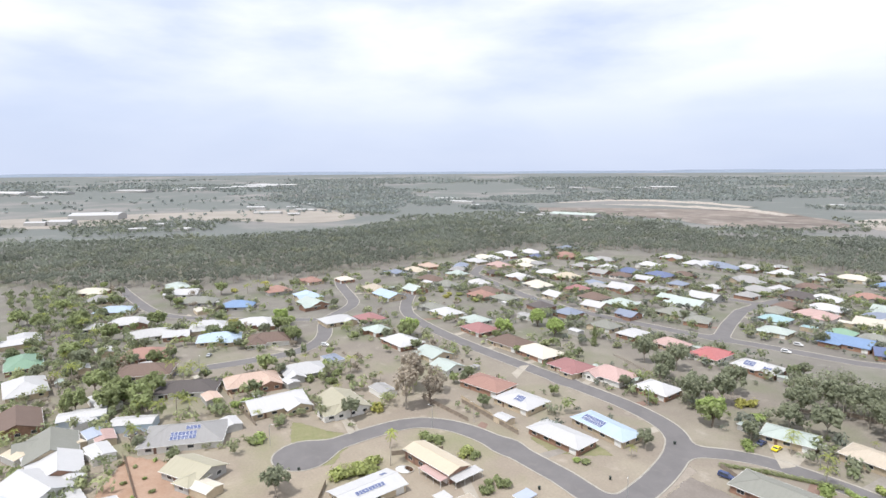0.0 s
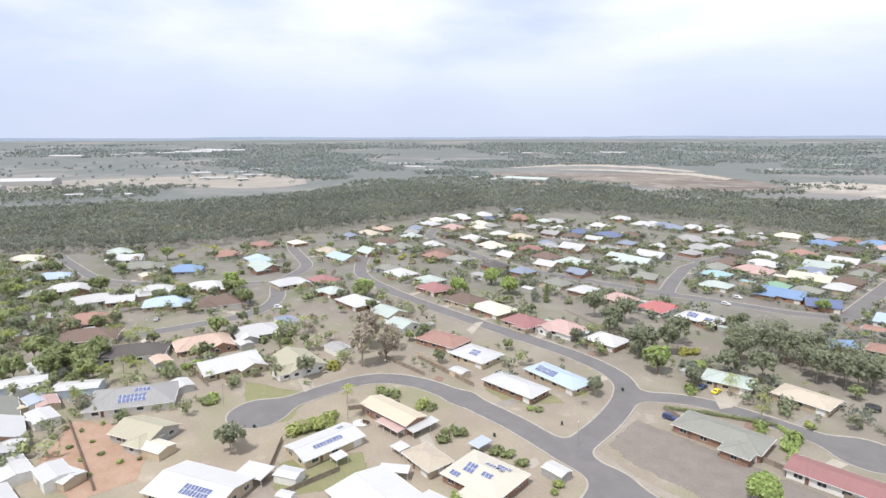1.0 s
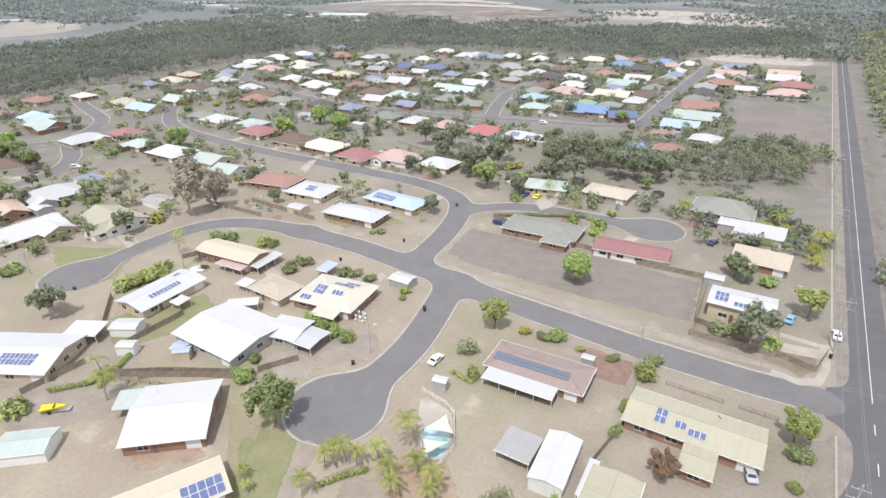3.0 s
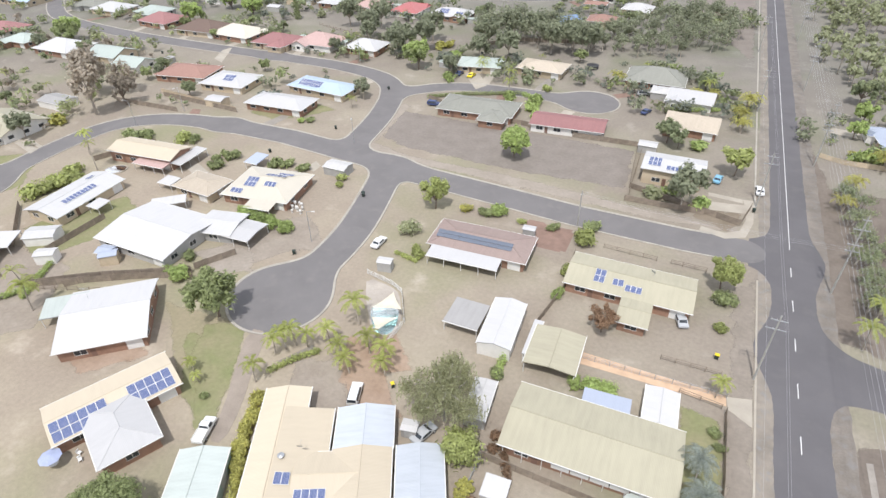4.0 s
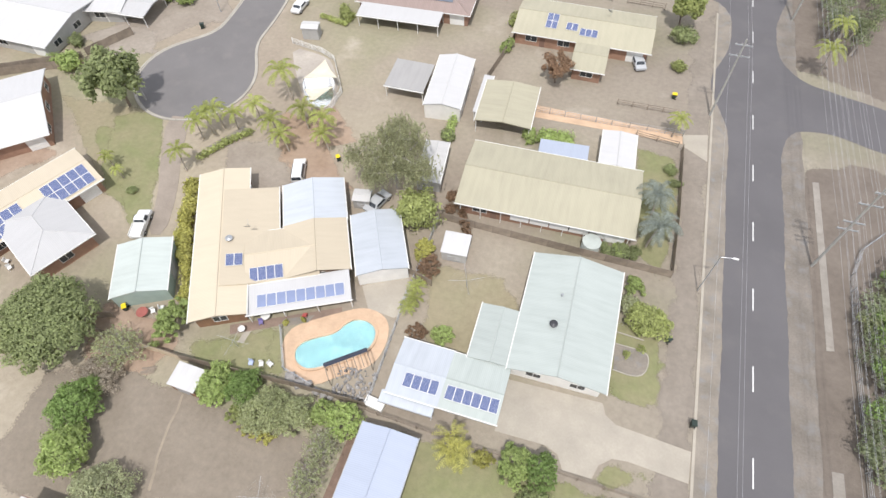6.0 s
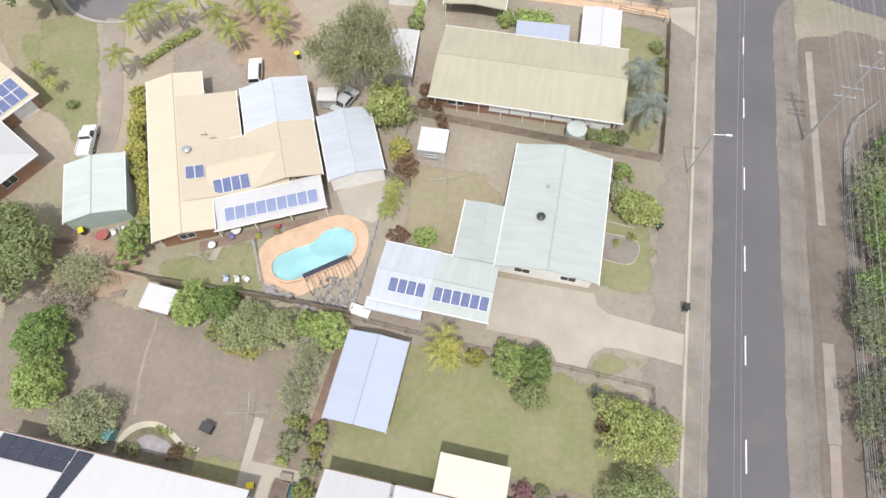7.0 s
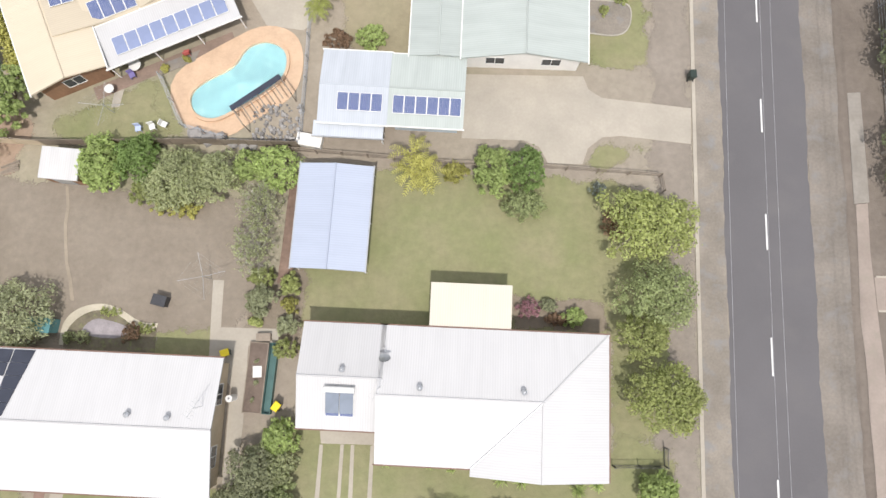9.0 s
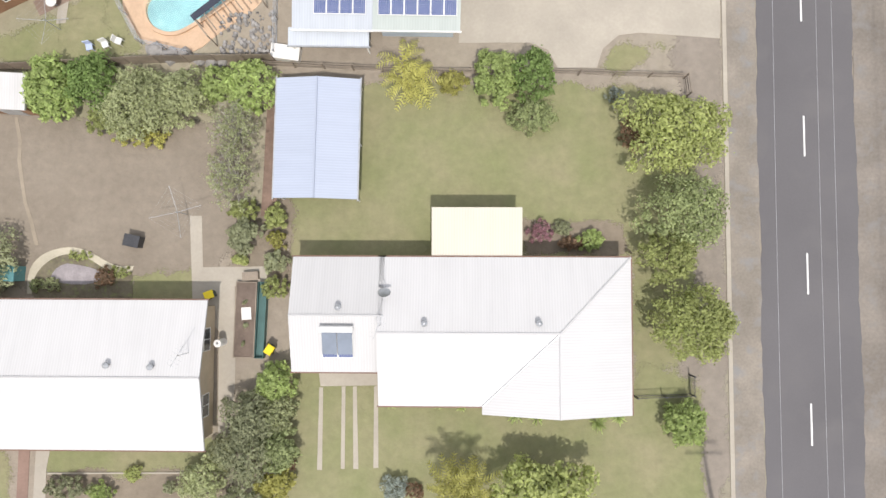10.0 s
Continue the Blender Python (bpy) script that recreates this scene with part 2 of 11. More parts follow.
        shade = ramp_mix(nt, noise_fac(nt, v, 0.22, 0.3, 0.7, 5), *cover)
        grain = nt.nodes.new("ShaderNodeMixRGB")
        grain.blend_type = "MULTIPLY"
        grain.inputs[0].default_value = 1
        nt.links.new(shade.outputs[0], grain.inputs[1])
        nt.links.new(f.outputs[0], grain.inputs[2])
        z = grain
        bare = nt.nodes.new("ShaderNodeBsdfTransparent")
        mx = nt.nodes.new("ShaderNodeMixShader")
        nt.links.new(rr.outputs["Result"], mx.inputs[0])
        nt.links.new(bare.outputs[0], mx.inputs[1])
        nt.links.new(b.outputs[0], mx.inputs[2])
        nt.links.new(mx.outputs[0], nt.nodes["Material Output"].inputs["Surface"])
    nt.links.new(z.outputs[0], b.inputs["Base Color"])
    b.inputs["Roughness"].default_value = 0.95
    b.inputs["Specular IOR Level"].default_value = 0.1
    bp = nt.nodes.new("ShaderNodeBump")
    bp.inputs["Strength"].default_value = 0.5
    bp.inputs["Distance"].default_value = 0.08
    nt.links.new(noise_fac(nt, v, 3.0, 0.2, 0.8, 4), bp.inputs["Height"])
    nt.links.new(bp.outputs["Normal"], b.inputs["Normal"])
    return m


M_GROUND = ground_material()
M_ASPHALT = mat("old_asphalt", (0.178, 0.168, 0.165), 0.09, 0.12, 9.0, 0.9, bump=0.25, dirt=(0.195, 0.182, 0.175))
M_ASPHALT2 = mat("road_asphalt", (0.13, 0.123, 0.127), 0.08, 0.10, 8.0, 0.9, bump=0.25, dirt=(0.138, 0.13, 0.131))
M_GRAVEL = mat("gravel_shoulder", (0.265, 0.233, 0.195), 0.2, 0.3, 5.0, 0.95, bump=0.4, dirt=(0.225, 0.22, 0.215))
M_SHOULDER = mat("earth_shoulder", (0.222, 0.195, 0.167), 0.2, 0.25, 4.0, 0.95, bump=0.3, dirt=(0.215, 0.205, 0.195))
M_KERB = mat("kerb_concrete", (0.40, 0.37, 0.32), 0.14, 0.4, 5.0, 0.9)
M_CONC = mat("concrete", (0.40, 0.36, 0.30), 0.10, 0.3, 4.0, 0.9, bump=0.1, dirt=(0.37, 0.33, 0.275))
M_OLDCONC = mat("old_concrete", (0.30, 0.272, 0.238), 0.14, 0.4, 4.0, 0.95, bump=0.15, dirt=(0.235, 0.21, 0.18))
M_PAVER = mat("pink_paving", (0.58, 0.41, 0.28), 0.12, 0.5, 5.0, 0.85, bump=0.2)
M_REDPAVE = mat("red_brick_paving", (0.255, 0.17, 0.135), 0.15, 0.5, 5.0, 0.85, bump=0.2)
M_LINE = mat("road_paint", (0.72, 0.71, 0.69), 0.12, 1.0, 9.0, 0.7)
M_DIRT = mat("bare_dirt", (0.235, 0.20, 0.172), 0.16, 0.12, 2.5, 0.95, bump=0.4, dirt=(0.295, 0.262, 0.228))
M_SAND = mat("pale_sand", (0.42, 0.375, 0.325), 0.16, 0.2, 3.0, 0.95, bump=0.3)
M_REDSOIL = ground_material("red_soil", ((0.30, 0.215, 0.155), (0.39, 0.295, 0.225)), 0.6)
M_YARD = ground_material("yard_dirt", ((0.265, 0.225, 0.185), (0.34, 0.295, 0.245)), 0.5)
M_BAREYARD = ground_material("bare_brown_yard", ((0.228, 0.192, 0.152), (0.268, 0.228, 0.182)), 0.0)
M_SCRUB = ground_material("worn_brown_verge", ((0.24, 0.207, 0.172), (0.285, 0.248, 0.208)), 0.3)
M_VACANT = ground_material("vacant_brown_ground", ((0.215, 0.187, 0.162), (0.255, 0.225, 0.198)), 0.1)
M_ORANGE = ground_material("orange_soil", ((0.36, 0.235, 0.165), (0.42, 0.30, 0.225)), 0.2)
M_SCRUBEAST = ground_material("dark_worn_verge", ((0.162, 0.136, 0.114), (0.21, 0.178, 0.15)), 0.3)
M_VERGE = ground_material("sandy_verge", ((0.295, 0.256, 0.212), (0.352, 0.308, 0.26)), 0.4)
M_MULCH = ground_material("mulched_soil", ((0.20, 0.165, 0.125), (0.28, 0.235, 0.18)), 0.6)
M_LAWN = ground_material("lawn", ((0.215, 0.225, 0.11), (0.272, 0.25, 0.15)), 0.3)
M_DRYLAWN = ground_material("dry_lawn", ((0.285, 0.255, 0.165), (0.31, 0.265, 0.18)), 0.3)
M_WHITEWALL = mat("white_wall", (0.74, 0.72, 0.68), 0.06, 0.8, 6.0, 0.7)
M_WALLS = {
    "brick": mat("brown_brick", (0.33, 0.20, 0.14), 0.16, 0.7, 7.0, 0.85, bump=0.3, rand=0.15),
    "cream": mat("cream_brick", (0.52, 0.43, 0.31), 0.10, 0.7, 7.0, 0.85, bump=0.2, rand=0.12),
    "white": M_WHITEWALL,
    "grey": mat("grey_wall", (0.42, 0.41, 0.39), 0.08, 0.8, 6.0, 0.75, rand=0.1),
    "greenwall": mat("green_cladding", (0.34, 0.42, 0.38), 0.08, 0.8, 6.0, 0.6),
    "bluewall": mat("blue_grey_cladding", (0.42, 0.48, 0.54), 0.08, 0.8, 6.0, 0.6),
    "timber": mat("stained_timber", (0.26, 0.15, 0.09), 0.2, 0.6, 5.0, 0.8),
}
M_TRIM = mat("white_trim", (0.74, 0.73, 0.70), 0.06, 1.0, 6.0, 0.5)
M_DARKTRIM = mat("brown_trim", (0.20, 0.12, 0.09), 0.1, 1.0, 6.0, 0.5)
M_STEEL = mat("galvanised_steel", (0.48, 0.49, 0.50), 0.15, 1.2, 8.0, 0.42, metal=0.6)
M_METALDARK = mat("dark_metal", (0.07, 0.07, 0.075), 0.2, 1.0, 8.0, 0.45, metal=0.3)
M_GLASS = mat("window_glass", (0.035, 0.042, 0.05), 0.1, 0.5, 3.0, 0.08, spec=0.7)
M_TIMBER = mat("grey_weathered_timber", (0.29, 0.24, 0.19), 0.22, 0.7, 8.0, 0.9, bump=0.3, rand=0.15)
M_POLE = mat("pole_timber", (0.40, 0.39, 0.36), 0.2, 0.7, 9.0, 0.9, bump=0.3)
M_RUBBER = mat("black_rubber", (0.022, 0.022, 0.024), 0.15, 2.0, 9.0, 0.7)
M_YELLOW = mat("yellow_plastic", (0.78, 0.60, 0.03), 0.08, 1.0, 5.0, 0.4)
M_BINGREEN = mat("dark_bin_plastic", (0.035, 0.05, 0.042), 0.1, 1.0, 5.0, 0.5)
M_BARK = mat("bark", (0.23, 0.18, 0.14), 0.25, 0.8, 5.0, 0.95, bump=0.5)
M_GREYBARK = mat("grey_bare_bark", (0.40, 0.375, 0.33), 0.15, 0.8, 5.0, 0.9)
M_PALEBARK = mat("pale_bark", (0.42, 0.37, 0.31), 0.2, 0.8, 5.0, 0.9, bump=0.4)


def leaf_mat(name, col, island=0.3, rand=0.18, trans=0.5, var=0.15, big=0.5, small=3.0, dirt=None):
    m = mat(name, col, var, big, small, 0.7, spec=0.12, rand=rand, island=island, dirt=dirt)
    nt = m.node_tree
    b = nt.nodes["Principled BSDF"]
    src = b.inputs["Base Color"].links[0].from_socket
    tr = nt.nodes.new("ShaderNodeBsdfTranslucent")
    mx = nt.nodes.new("ShaderNodeMixShader")
    mx.inputs[0].default_value = trans
    nt.links.new(src, tr.inputs["Color"])
    nt.links.new(b.outputs[0], mx.inputs[1])
    nt.links.new(tr.outputs[0], mx.inputs[2])
    nt.links.new(mx.outputs[0], nt.nodes["Material Output"].inputs["Surface"])
    return m


LEAVES = {
    "olive": leaf_mat("olive_leaves", (0.47, 0.50, 0.28), trans=0.5),
    "bluegrey": leaf_mat("blue_grey_fronds", (0.37, 0.41, 0.36), 0.2),
    "scrub": leaf_mat("scrub_leaves", (0.345, 0.37, 0.25), 0.25, 0.0, 0.5, 0.22, 0.09, 0.4, (0.35, 0.345, 0.25)),
    "weeping": leaf_mat("weeping_leaves", (0.545, 0.55, 0.335), trans=0.55),
    # far woodland: distance haze is put into this pale, bluish green
    "distant": leaf_mat("haze_toned_leaves", (0.36, 0.392, 0.368), 0.15, 0.0, 0.5, 0.2, 0.006, 0.05, (0.37, 0.38, 0.30)),
    "gum": leaf_mat("gum_leaves", (0.42, 0.44, 0.27)),
    "dark": leaf_mat("dark_leaves", (0.36, 0.405, 0.20)),
    "lush": leaf_mat("bright_green_leaves", (0.44, 0.53, 0.205)),
    "deep": leaf_mat("deep_green_leaves", (0.32, 0.44, 0.155)),
    "lime": leaf_mat("lime_leaves", (0.455, 0.495, 0.20)),
    "yellow": leaf_mat("yellow_green_leaves", (0.53, 0.51, 0.17)),
    "bare": leaf_mat("sparse_grey_leaves", (0.45, 0.395, 0.32)),
    "rusty": leaf_mat("rust_brown_leaves", (0.32, 0.215, 0.14)),
    "pinkish": leaf_mat("pink_flowering_leaves", (0.44, 0.25, 0.28)),
    "palm": leaf_mat("palm_fronds", (0.42, 0.455, 0.15), 0.2),
    # paler and greyer than near leaves: haze over the forest is in the colour
    "forest": leaf_mat("forest_leaves", (0.275, 0.30, 0.245), 0.2, 0.0, 0.5, 0.24, 0.011, 0.11, (0.34, 0.35, 0.235)),
    "thicket": leaf_mat("thicket_leaves", (0.34, 0.38, 0.225), 0.3, 0.0, 0.5, 0.25, 0.12, 0.5, (0.34, 0.36, 0.17)),
}


# ---- building blocks ----
def mesh_from(name, verts, faces, mats, uvs=None, face_mats=None, smooth=False):
    me = bpy.data.meshes.new(name)
    me.from_pydata([tuple(v) for v in verts], [], faces)
    for m in (mats if isinstance(mats, (list, tuple)) else [mats]):
        me.materials.append(m)
    if face_mats:
        me.polygons.foreach_set("material_index", face_mats)
    if uvs:
        layer = me.uv_layers.new(name="UVMap")
        layer.data.foreach_set("uv", [c for uv in uvs for c in uv])
    if smooth:
        me.polygons.foreach_set("use_smooth", [True] * len(me.polygons))
    me.update()
    return me


class Solid:
    """Collects boxes, prisms and tubes into one mesh."""

    def __init__(self):
        self.v, self.f = [], []

    def add(self, verts, faces):
        k = len(self.v)
        self.v += [tuple(p) for p in verts]
        self.f += [tuple(i + k for i in f) for f in faces]
        return self

    def box(self, x0, y0, z0, x1, y1, z1, m=None):
        p = [(x0, y0, z0), (x1, y0, z0), (x1, y1, z0), (x0, y1, z0), (x0, y0, z1), (x1, y0, z1), (x1, y1, z1), (x0, y1, z1)]
        if m is not None:
            p = [m @ Vector(q) for q in p]
        return self.add(p, [(3, 2, 1, 0), (4, 5, 6, 7), (0, 1, 5, 4), (1, 2, 6, 5), (2, 3, 7, 6), (3, 0, 4, 7)])

    def prism(self, outline, z0, z1):
        n = len(outline)
        v = [(x, y, z0) for x, y in outline] + [(x, y, z1) for x, y in outline]
        f = [tuple(range(n - 1, -1, -1)), tuple(range(n, 2 * n))]
        f += [(i, (i + 1) % n, n + (i + 1) % n, n + i) for i in range(n)]
        return self.add(v, f)

    def tube(self, a, b, r0, r1=None, n=6):
        a, b = Vector(a), Vector(b)
        r1 = r0 if r1 is None else r1
        d = (b - a).normalized()
        s = d.orthogonal().normalized()
        t = d.cross(s)
        ring = lambda c, r: [c + s * (r * math.cos(2 * math.pi * i / n)) + t * (r * math.sin(2 * math.pi * i / n)) for i in range(n)]
        v = ring(a, r0) + ring(b, r1)
        f = [(i, (i + 1) % n, n + (i + 1) % n, n + i) for i in range(n)] + [tuple(range(n - 1, -1, -1)), tuple(range(n, 2 * n))]
        return self.add(v, f)

    def mesh(self, name, m, smooth=False):
        return mesh_from(name, self.v, self.f, m, smooth=smooth)


def part(name, geo, material, parent, label="", m=None, smooth=False):
    """Links a Solid or a mesh as one object under a thing or a part."""
    me = geo if isinstance(geo, bpy.types.Mesh) else geo.mesh(name, material, smooth)
    ob = new(name, me)
    ob.parent = parent
    if m is not None:
        ob.matrix_basis = m
    if label:
        tagged(ob, label)
    return ob


def thing(name, m, label, category, group="", kind=""):
    ob = new(name)
    ob.matrix_basis = m
    ob.empty_display_size = 0.2
    return tagged(ob, label, category, group, kind)


def roof_shape(L, W, kind, pitch, th=0.17):
    """Eave rectangle L by W centred on the origin, eaves at z = 0."""
    t = math.tan(radians(pitch))
    a, b = L / 2, W / 2
    if kind == "skillion":
        h = W * t
        top = [(-a, -b, 0), (a, -b, 0), (a, b, h), (-a, b, h)]
        faces = [(0, 1, 2, 3)]
        edge = [0, 1, 2, 3]
        ridges = []
    elif kind == "gable":
        h = b * t
        top = [(-a, -b, 0), (a, -b, 0), (a, 0, h), (a, b, 0), (-a, b, 0), (-a, 0, h)]
        faces = [(0, 1, 2, 5), (3, 4, 5, 2)]
        edge = [0, 1, 2, 3, 4, 5]
        ridges = [(5, 2)]
    elif kind == "elbow":
        # a hip at one corner and a short gable that turns forward beside it
        h, e = b * t, 0.6
        c = a - b
        top = [(-a, -b, 0), (c - b, -b, 0), (c - b, -b - e, 0), (c, -b - e, h), (a, -b - e, 0), (a, b, 0), (-a, b, 0), (-a, 0, h), (c, 0, h)]
        faces = [(0, 1, 8, 7), (1, 2, 3, 8), (3, 4, 5, 8), (5, 6, 7, 8)]
        edge = [0, 1, 2, 3, 4, 5, 6, 7]
        ridges = [(7, 8), (5, 8), (3, 8)]
    elif kind == "halfhip":
        h = b * t
        c = max(a - b, 0.02)
        top = [(-a, -b, 0), (a, -b, 0), (a, b, 0), (-a, b, 0), (-a, 0, h), (c, 0, h)]
        faces = [(0, 1, 5, 4), (1, 2, 5), (2, 3, 4, 5)]
        edge = [0, 1, 2, 3, 4]
        ridges = [(4, 5), (1, 5), (2, 5)]
    else:
        h = b * t
        c = max(a - b, 0.02)
        top = [(-a, -b, 0), (a, -b, 0), (a, b, 0), (-a, b, 0), (-c, 0, h), (c, 0, h)]
        faces = [(0, 1, 5, 4), (1, 2, 5), (2, 3, 4, 5), (3, 0, 4)]
        edge = [0, 1, 2, 3]
        ridges = [(4, 5), (0, 4), (3, 4), (1, 5), (2, 5)]
    n = len(top)
    v = top + [(x, y, z - th) for x, y, z in top]
    f = list(faces) + [tuple(n + i for i in reversed(q)) for q in faces]
    f += [(edge[(i + 1) % len(edge)], edge[i], n + edge[i], n + edge[(i + 1) % len(edge)]) for i in range(len(edge))]
    uvs = []
    for q in f:
        p = [Vector(v[i]) for i in q]
        nrm = (p[1] - p[0]).cross(p[2] - p[0]).normalized()
        u = Vector((0, 0, 1)).cross(nrm)
        u = u.normalized() if u.length > 1e-4 else Vector((1, 0, 0))
        w = nrm.cross(u)
        uvs += [(s.dot(u), s.dot(w)) for s in p]
    return v, f, uvs, [(Vector(top[i]), Vector(top[j])) for i, j in ridges]


def wall_shape(L, W, kind, pitch, eave, over):
    """Solid body under the roof, with gables where the roof has them."""
    t = math.tan(radians(pitch))
    a, b = L / 2 - over, W / 2 - over
    z = eave - 0.06
    s = Solid()
    if kind == "gable":
        h = z + b * t + over * t - 0.14
        s.add([(-a, -b, 0), (a, -b, 0), (a, b, 0), (-a, b, 0), (-a, -b, z), (a, -b, z), (a, b, z), (-a, b, z), (-a, 0, h), (a, 0, h)],
              [(3, 2, 1, 0), (0, 1, 5, 4), (2, 3, 7, 6), (1, 2, 6, 9, 5), (3, 0, 4, 8, 7), (4, 5, 9, 8), (6, 7, 8, 9)])
    elif kind == "skillion":
        h = z + (W - over) * t - 0.14
        z2 = z + over * t - 0.05
        s.add([(-a, -b, 0), (a, -b, 0), (a, b, 0), (-a, b, 0), (-a, -b, z2), (a, -b, z2), (a, b, h), (-a, b, h)],
              [(3, 2, 1, 0), (4, 5, 6, 7), (0, 1, 5, 4), (1, 2, 6, 5), (2, 3, 7, 6), (3, 0, 4, 7)])
    else:
        s.box(-a, -b, 0, a, b, z)
    return s


SHARED = {}


def shared(key, build):
    if key not in SHARED:
        SHARED[key] = build()
    return SHARED[key]


def window_meshes(w, h):
    """Frame and pane of a sliding window that stands on the wall's face, facing -y."""
    def frame_mesh():
        xs, zs = [-w / 2, -w / 2 + 0.06, -0.03, 0.03, w / 2 - 0.06, w / 2], [0, 0.06, h - 0.06, h]
        v = [(x, y, z) for y in (-0.05, 0.02) for z in zs for x in xs]
        f = []
        for j in range(3):
            for i in range(5):
                if j == 1 and i in (1, 3):
                    k = j * 6 + i
                    for p, q in ((k, k + 1), (k + 1, k + 7), (k + 7, k + 6), (k + 6, k)):
                        f.append((q, p, p + 24, q + 24))
                else:
                    k = j * 6 + i
                    f += [(k, k + 1, k + 7, k + 6), (k + 30, k + 31, k + 25, k + 24)]
        rim = [0, 1, 2, 3, 4, 5, 11, 17, 23, 22, 21, 20, 19, 18, 12, 6]
        f += [(rim[(i + 1) % 16], rim[i], rim[i] + 24, rim[(i + 1) % 16] + 24) for i in range(16)]
        s = Solid().add(v, f)
        return s.mesh("window", M_TRIM)
    def pane_mesh():
        return Solid().box(-w / 2 + 0.03, -0.02, 0.03, w / 2 - 0.03, 0.02, h - 0.03).mesh("pane", M_GLASS)
    return shared(("wf", w, h), frame_mesh), shared(("wp", w, h), pane_mesh)


def add_window(parent, x, y, z, rz, w=1.8, h=1.2, far=False):
    fm, pm = window_meshes(w, h)
    if far:
        def both():
            s = Solid().box(-w / 2, -0.05, 0, w / 2, 0.02, h)
            s.f.pop(2)
            s.add([(-w / 2, -0.05, 0), (w / 2, -0.05, 0), (w / 2, -0.05, h), (-w / 2, -0.05, h), (-w / 2 + 0.08, -0.06, 0.08), (w / 2 - 0.08, -0.06, 0.08), (w / 2 - 0.08, -0.06, h - 0.08), (-w / 2 + 0.08, -0.06, h - 0.08)],
                  [(0, 1, 5, 4), (1, 2, 6, 5), (2, 3, 7, 6), (3, 0, 4, 7), (4, 5, 6, 7)])
            return mesh_from("window", s.v, s.f, [M_TRIM, M_GLASS], face_mats=[0] * (len(s.f) - 1) + [1])
        return part("window", shared(("wfar", w, h), both), None, parent, m=pose(x, y, z, 0, 0, rz))
    fr = part("window", fm, None, parent, m=pose(x, y, z, 0, 0, rz))
    part("pane", pm, None, fr, "dark window glass")
    return fr


def add_door(parent, x, y, rz, w=0.9, h=2.05, name="door", label="panelled front door", material=None):
    def build():
        n = 5 if w > 2 else 3
        prof = [(0.02, 0.0)]
        for i in range(n):
            z0, z1 = h * i / n, h * (i + 1) / n
            prof += [(-0.03, z0), (-0.03, z0 + 0.03), (-0.06, z0 + 0.05), (-0.06, z1 - 0.02), (-0.03, z1)]
        prof.append((0.02, h))
        k = len(prof)
        s = Solid().add([(-w / 2, y, z) for y, z in prof] + [(w / 2, y, z) for y, z in prof],
                        [tuple(range(k - 1, -1, -1)), tuple(range(k, 2 * k))] + [(i, (i + 1) % k, k + (i + 1) % k, k + i) for i in range(k)])
        return s.mesh(name, material or M_TRIM)
    return part(name, shared((name, w, h, (material or M_TRIM).name), build), None, parent, label, pose(x, y, 0.02, 0, 0, rz))


def add_roof(parent, L, W, kind, pitch, eave, roof, m=None, over=0.5, trim=None, gutter=True, ridge=True, name="roof"):
    v, f, uvs, ridges = roof_shape(L, W, kind, pitch)
    me = mesh_from(name, v, f, [roofing(roof)], uvs)
    base = pose(0, 0, eave) if m is None else m @ pose(0, 0, eave)
    r = part(name, me, None, parent, m=base)
    trim = trim or M_TRIM
    if ridge and ridges:
        s = Solid()
        for p, q in ridges:
            s.tube(p + Vector((0, 0, 0.0)), q + Vector((0, 0, 0.0)), 0.085, n=5)
        part("ridge_cap", s, roofing(roof), r)
    if gutter:
        a, b, e = L / 2, W / 2, 0.11
        sides = [(-a - e, -b - e, a + e, -b)] if kind != "elbow" else [(-a - e, -b - e, a - 2 * b, -b), (a, -b - 0.6, a + e, b)]
        if kind != "skillion":
            sides.append((-a - e, b, a + e, b + e))
        if kind == "halfhip":
            sides.append((a, -b, a + e, b))
        if kind == "hip":
            sides += [(-a - e, -b, -a, b), (a, -b, a + e, b)]
        for x0, y0, x1, y1 in sides:
            part("gutter", Solid().box(x0, y0, -0.17, x1, y1, -0.03), trim, r)
    return r


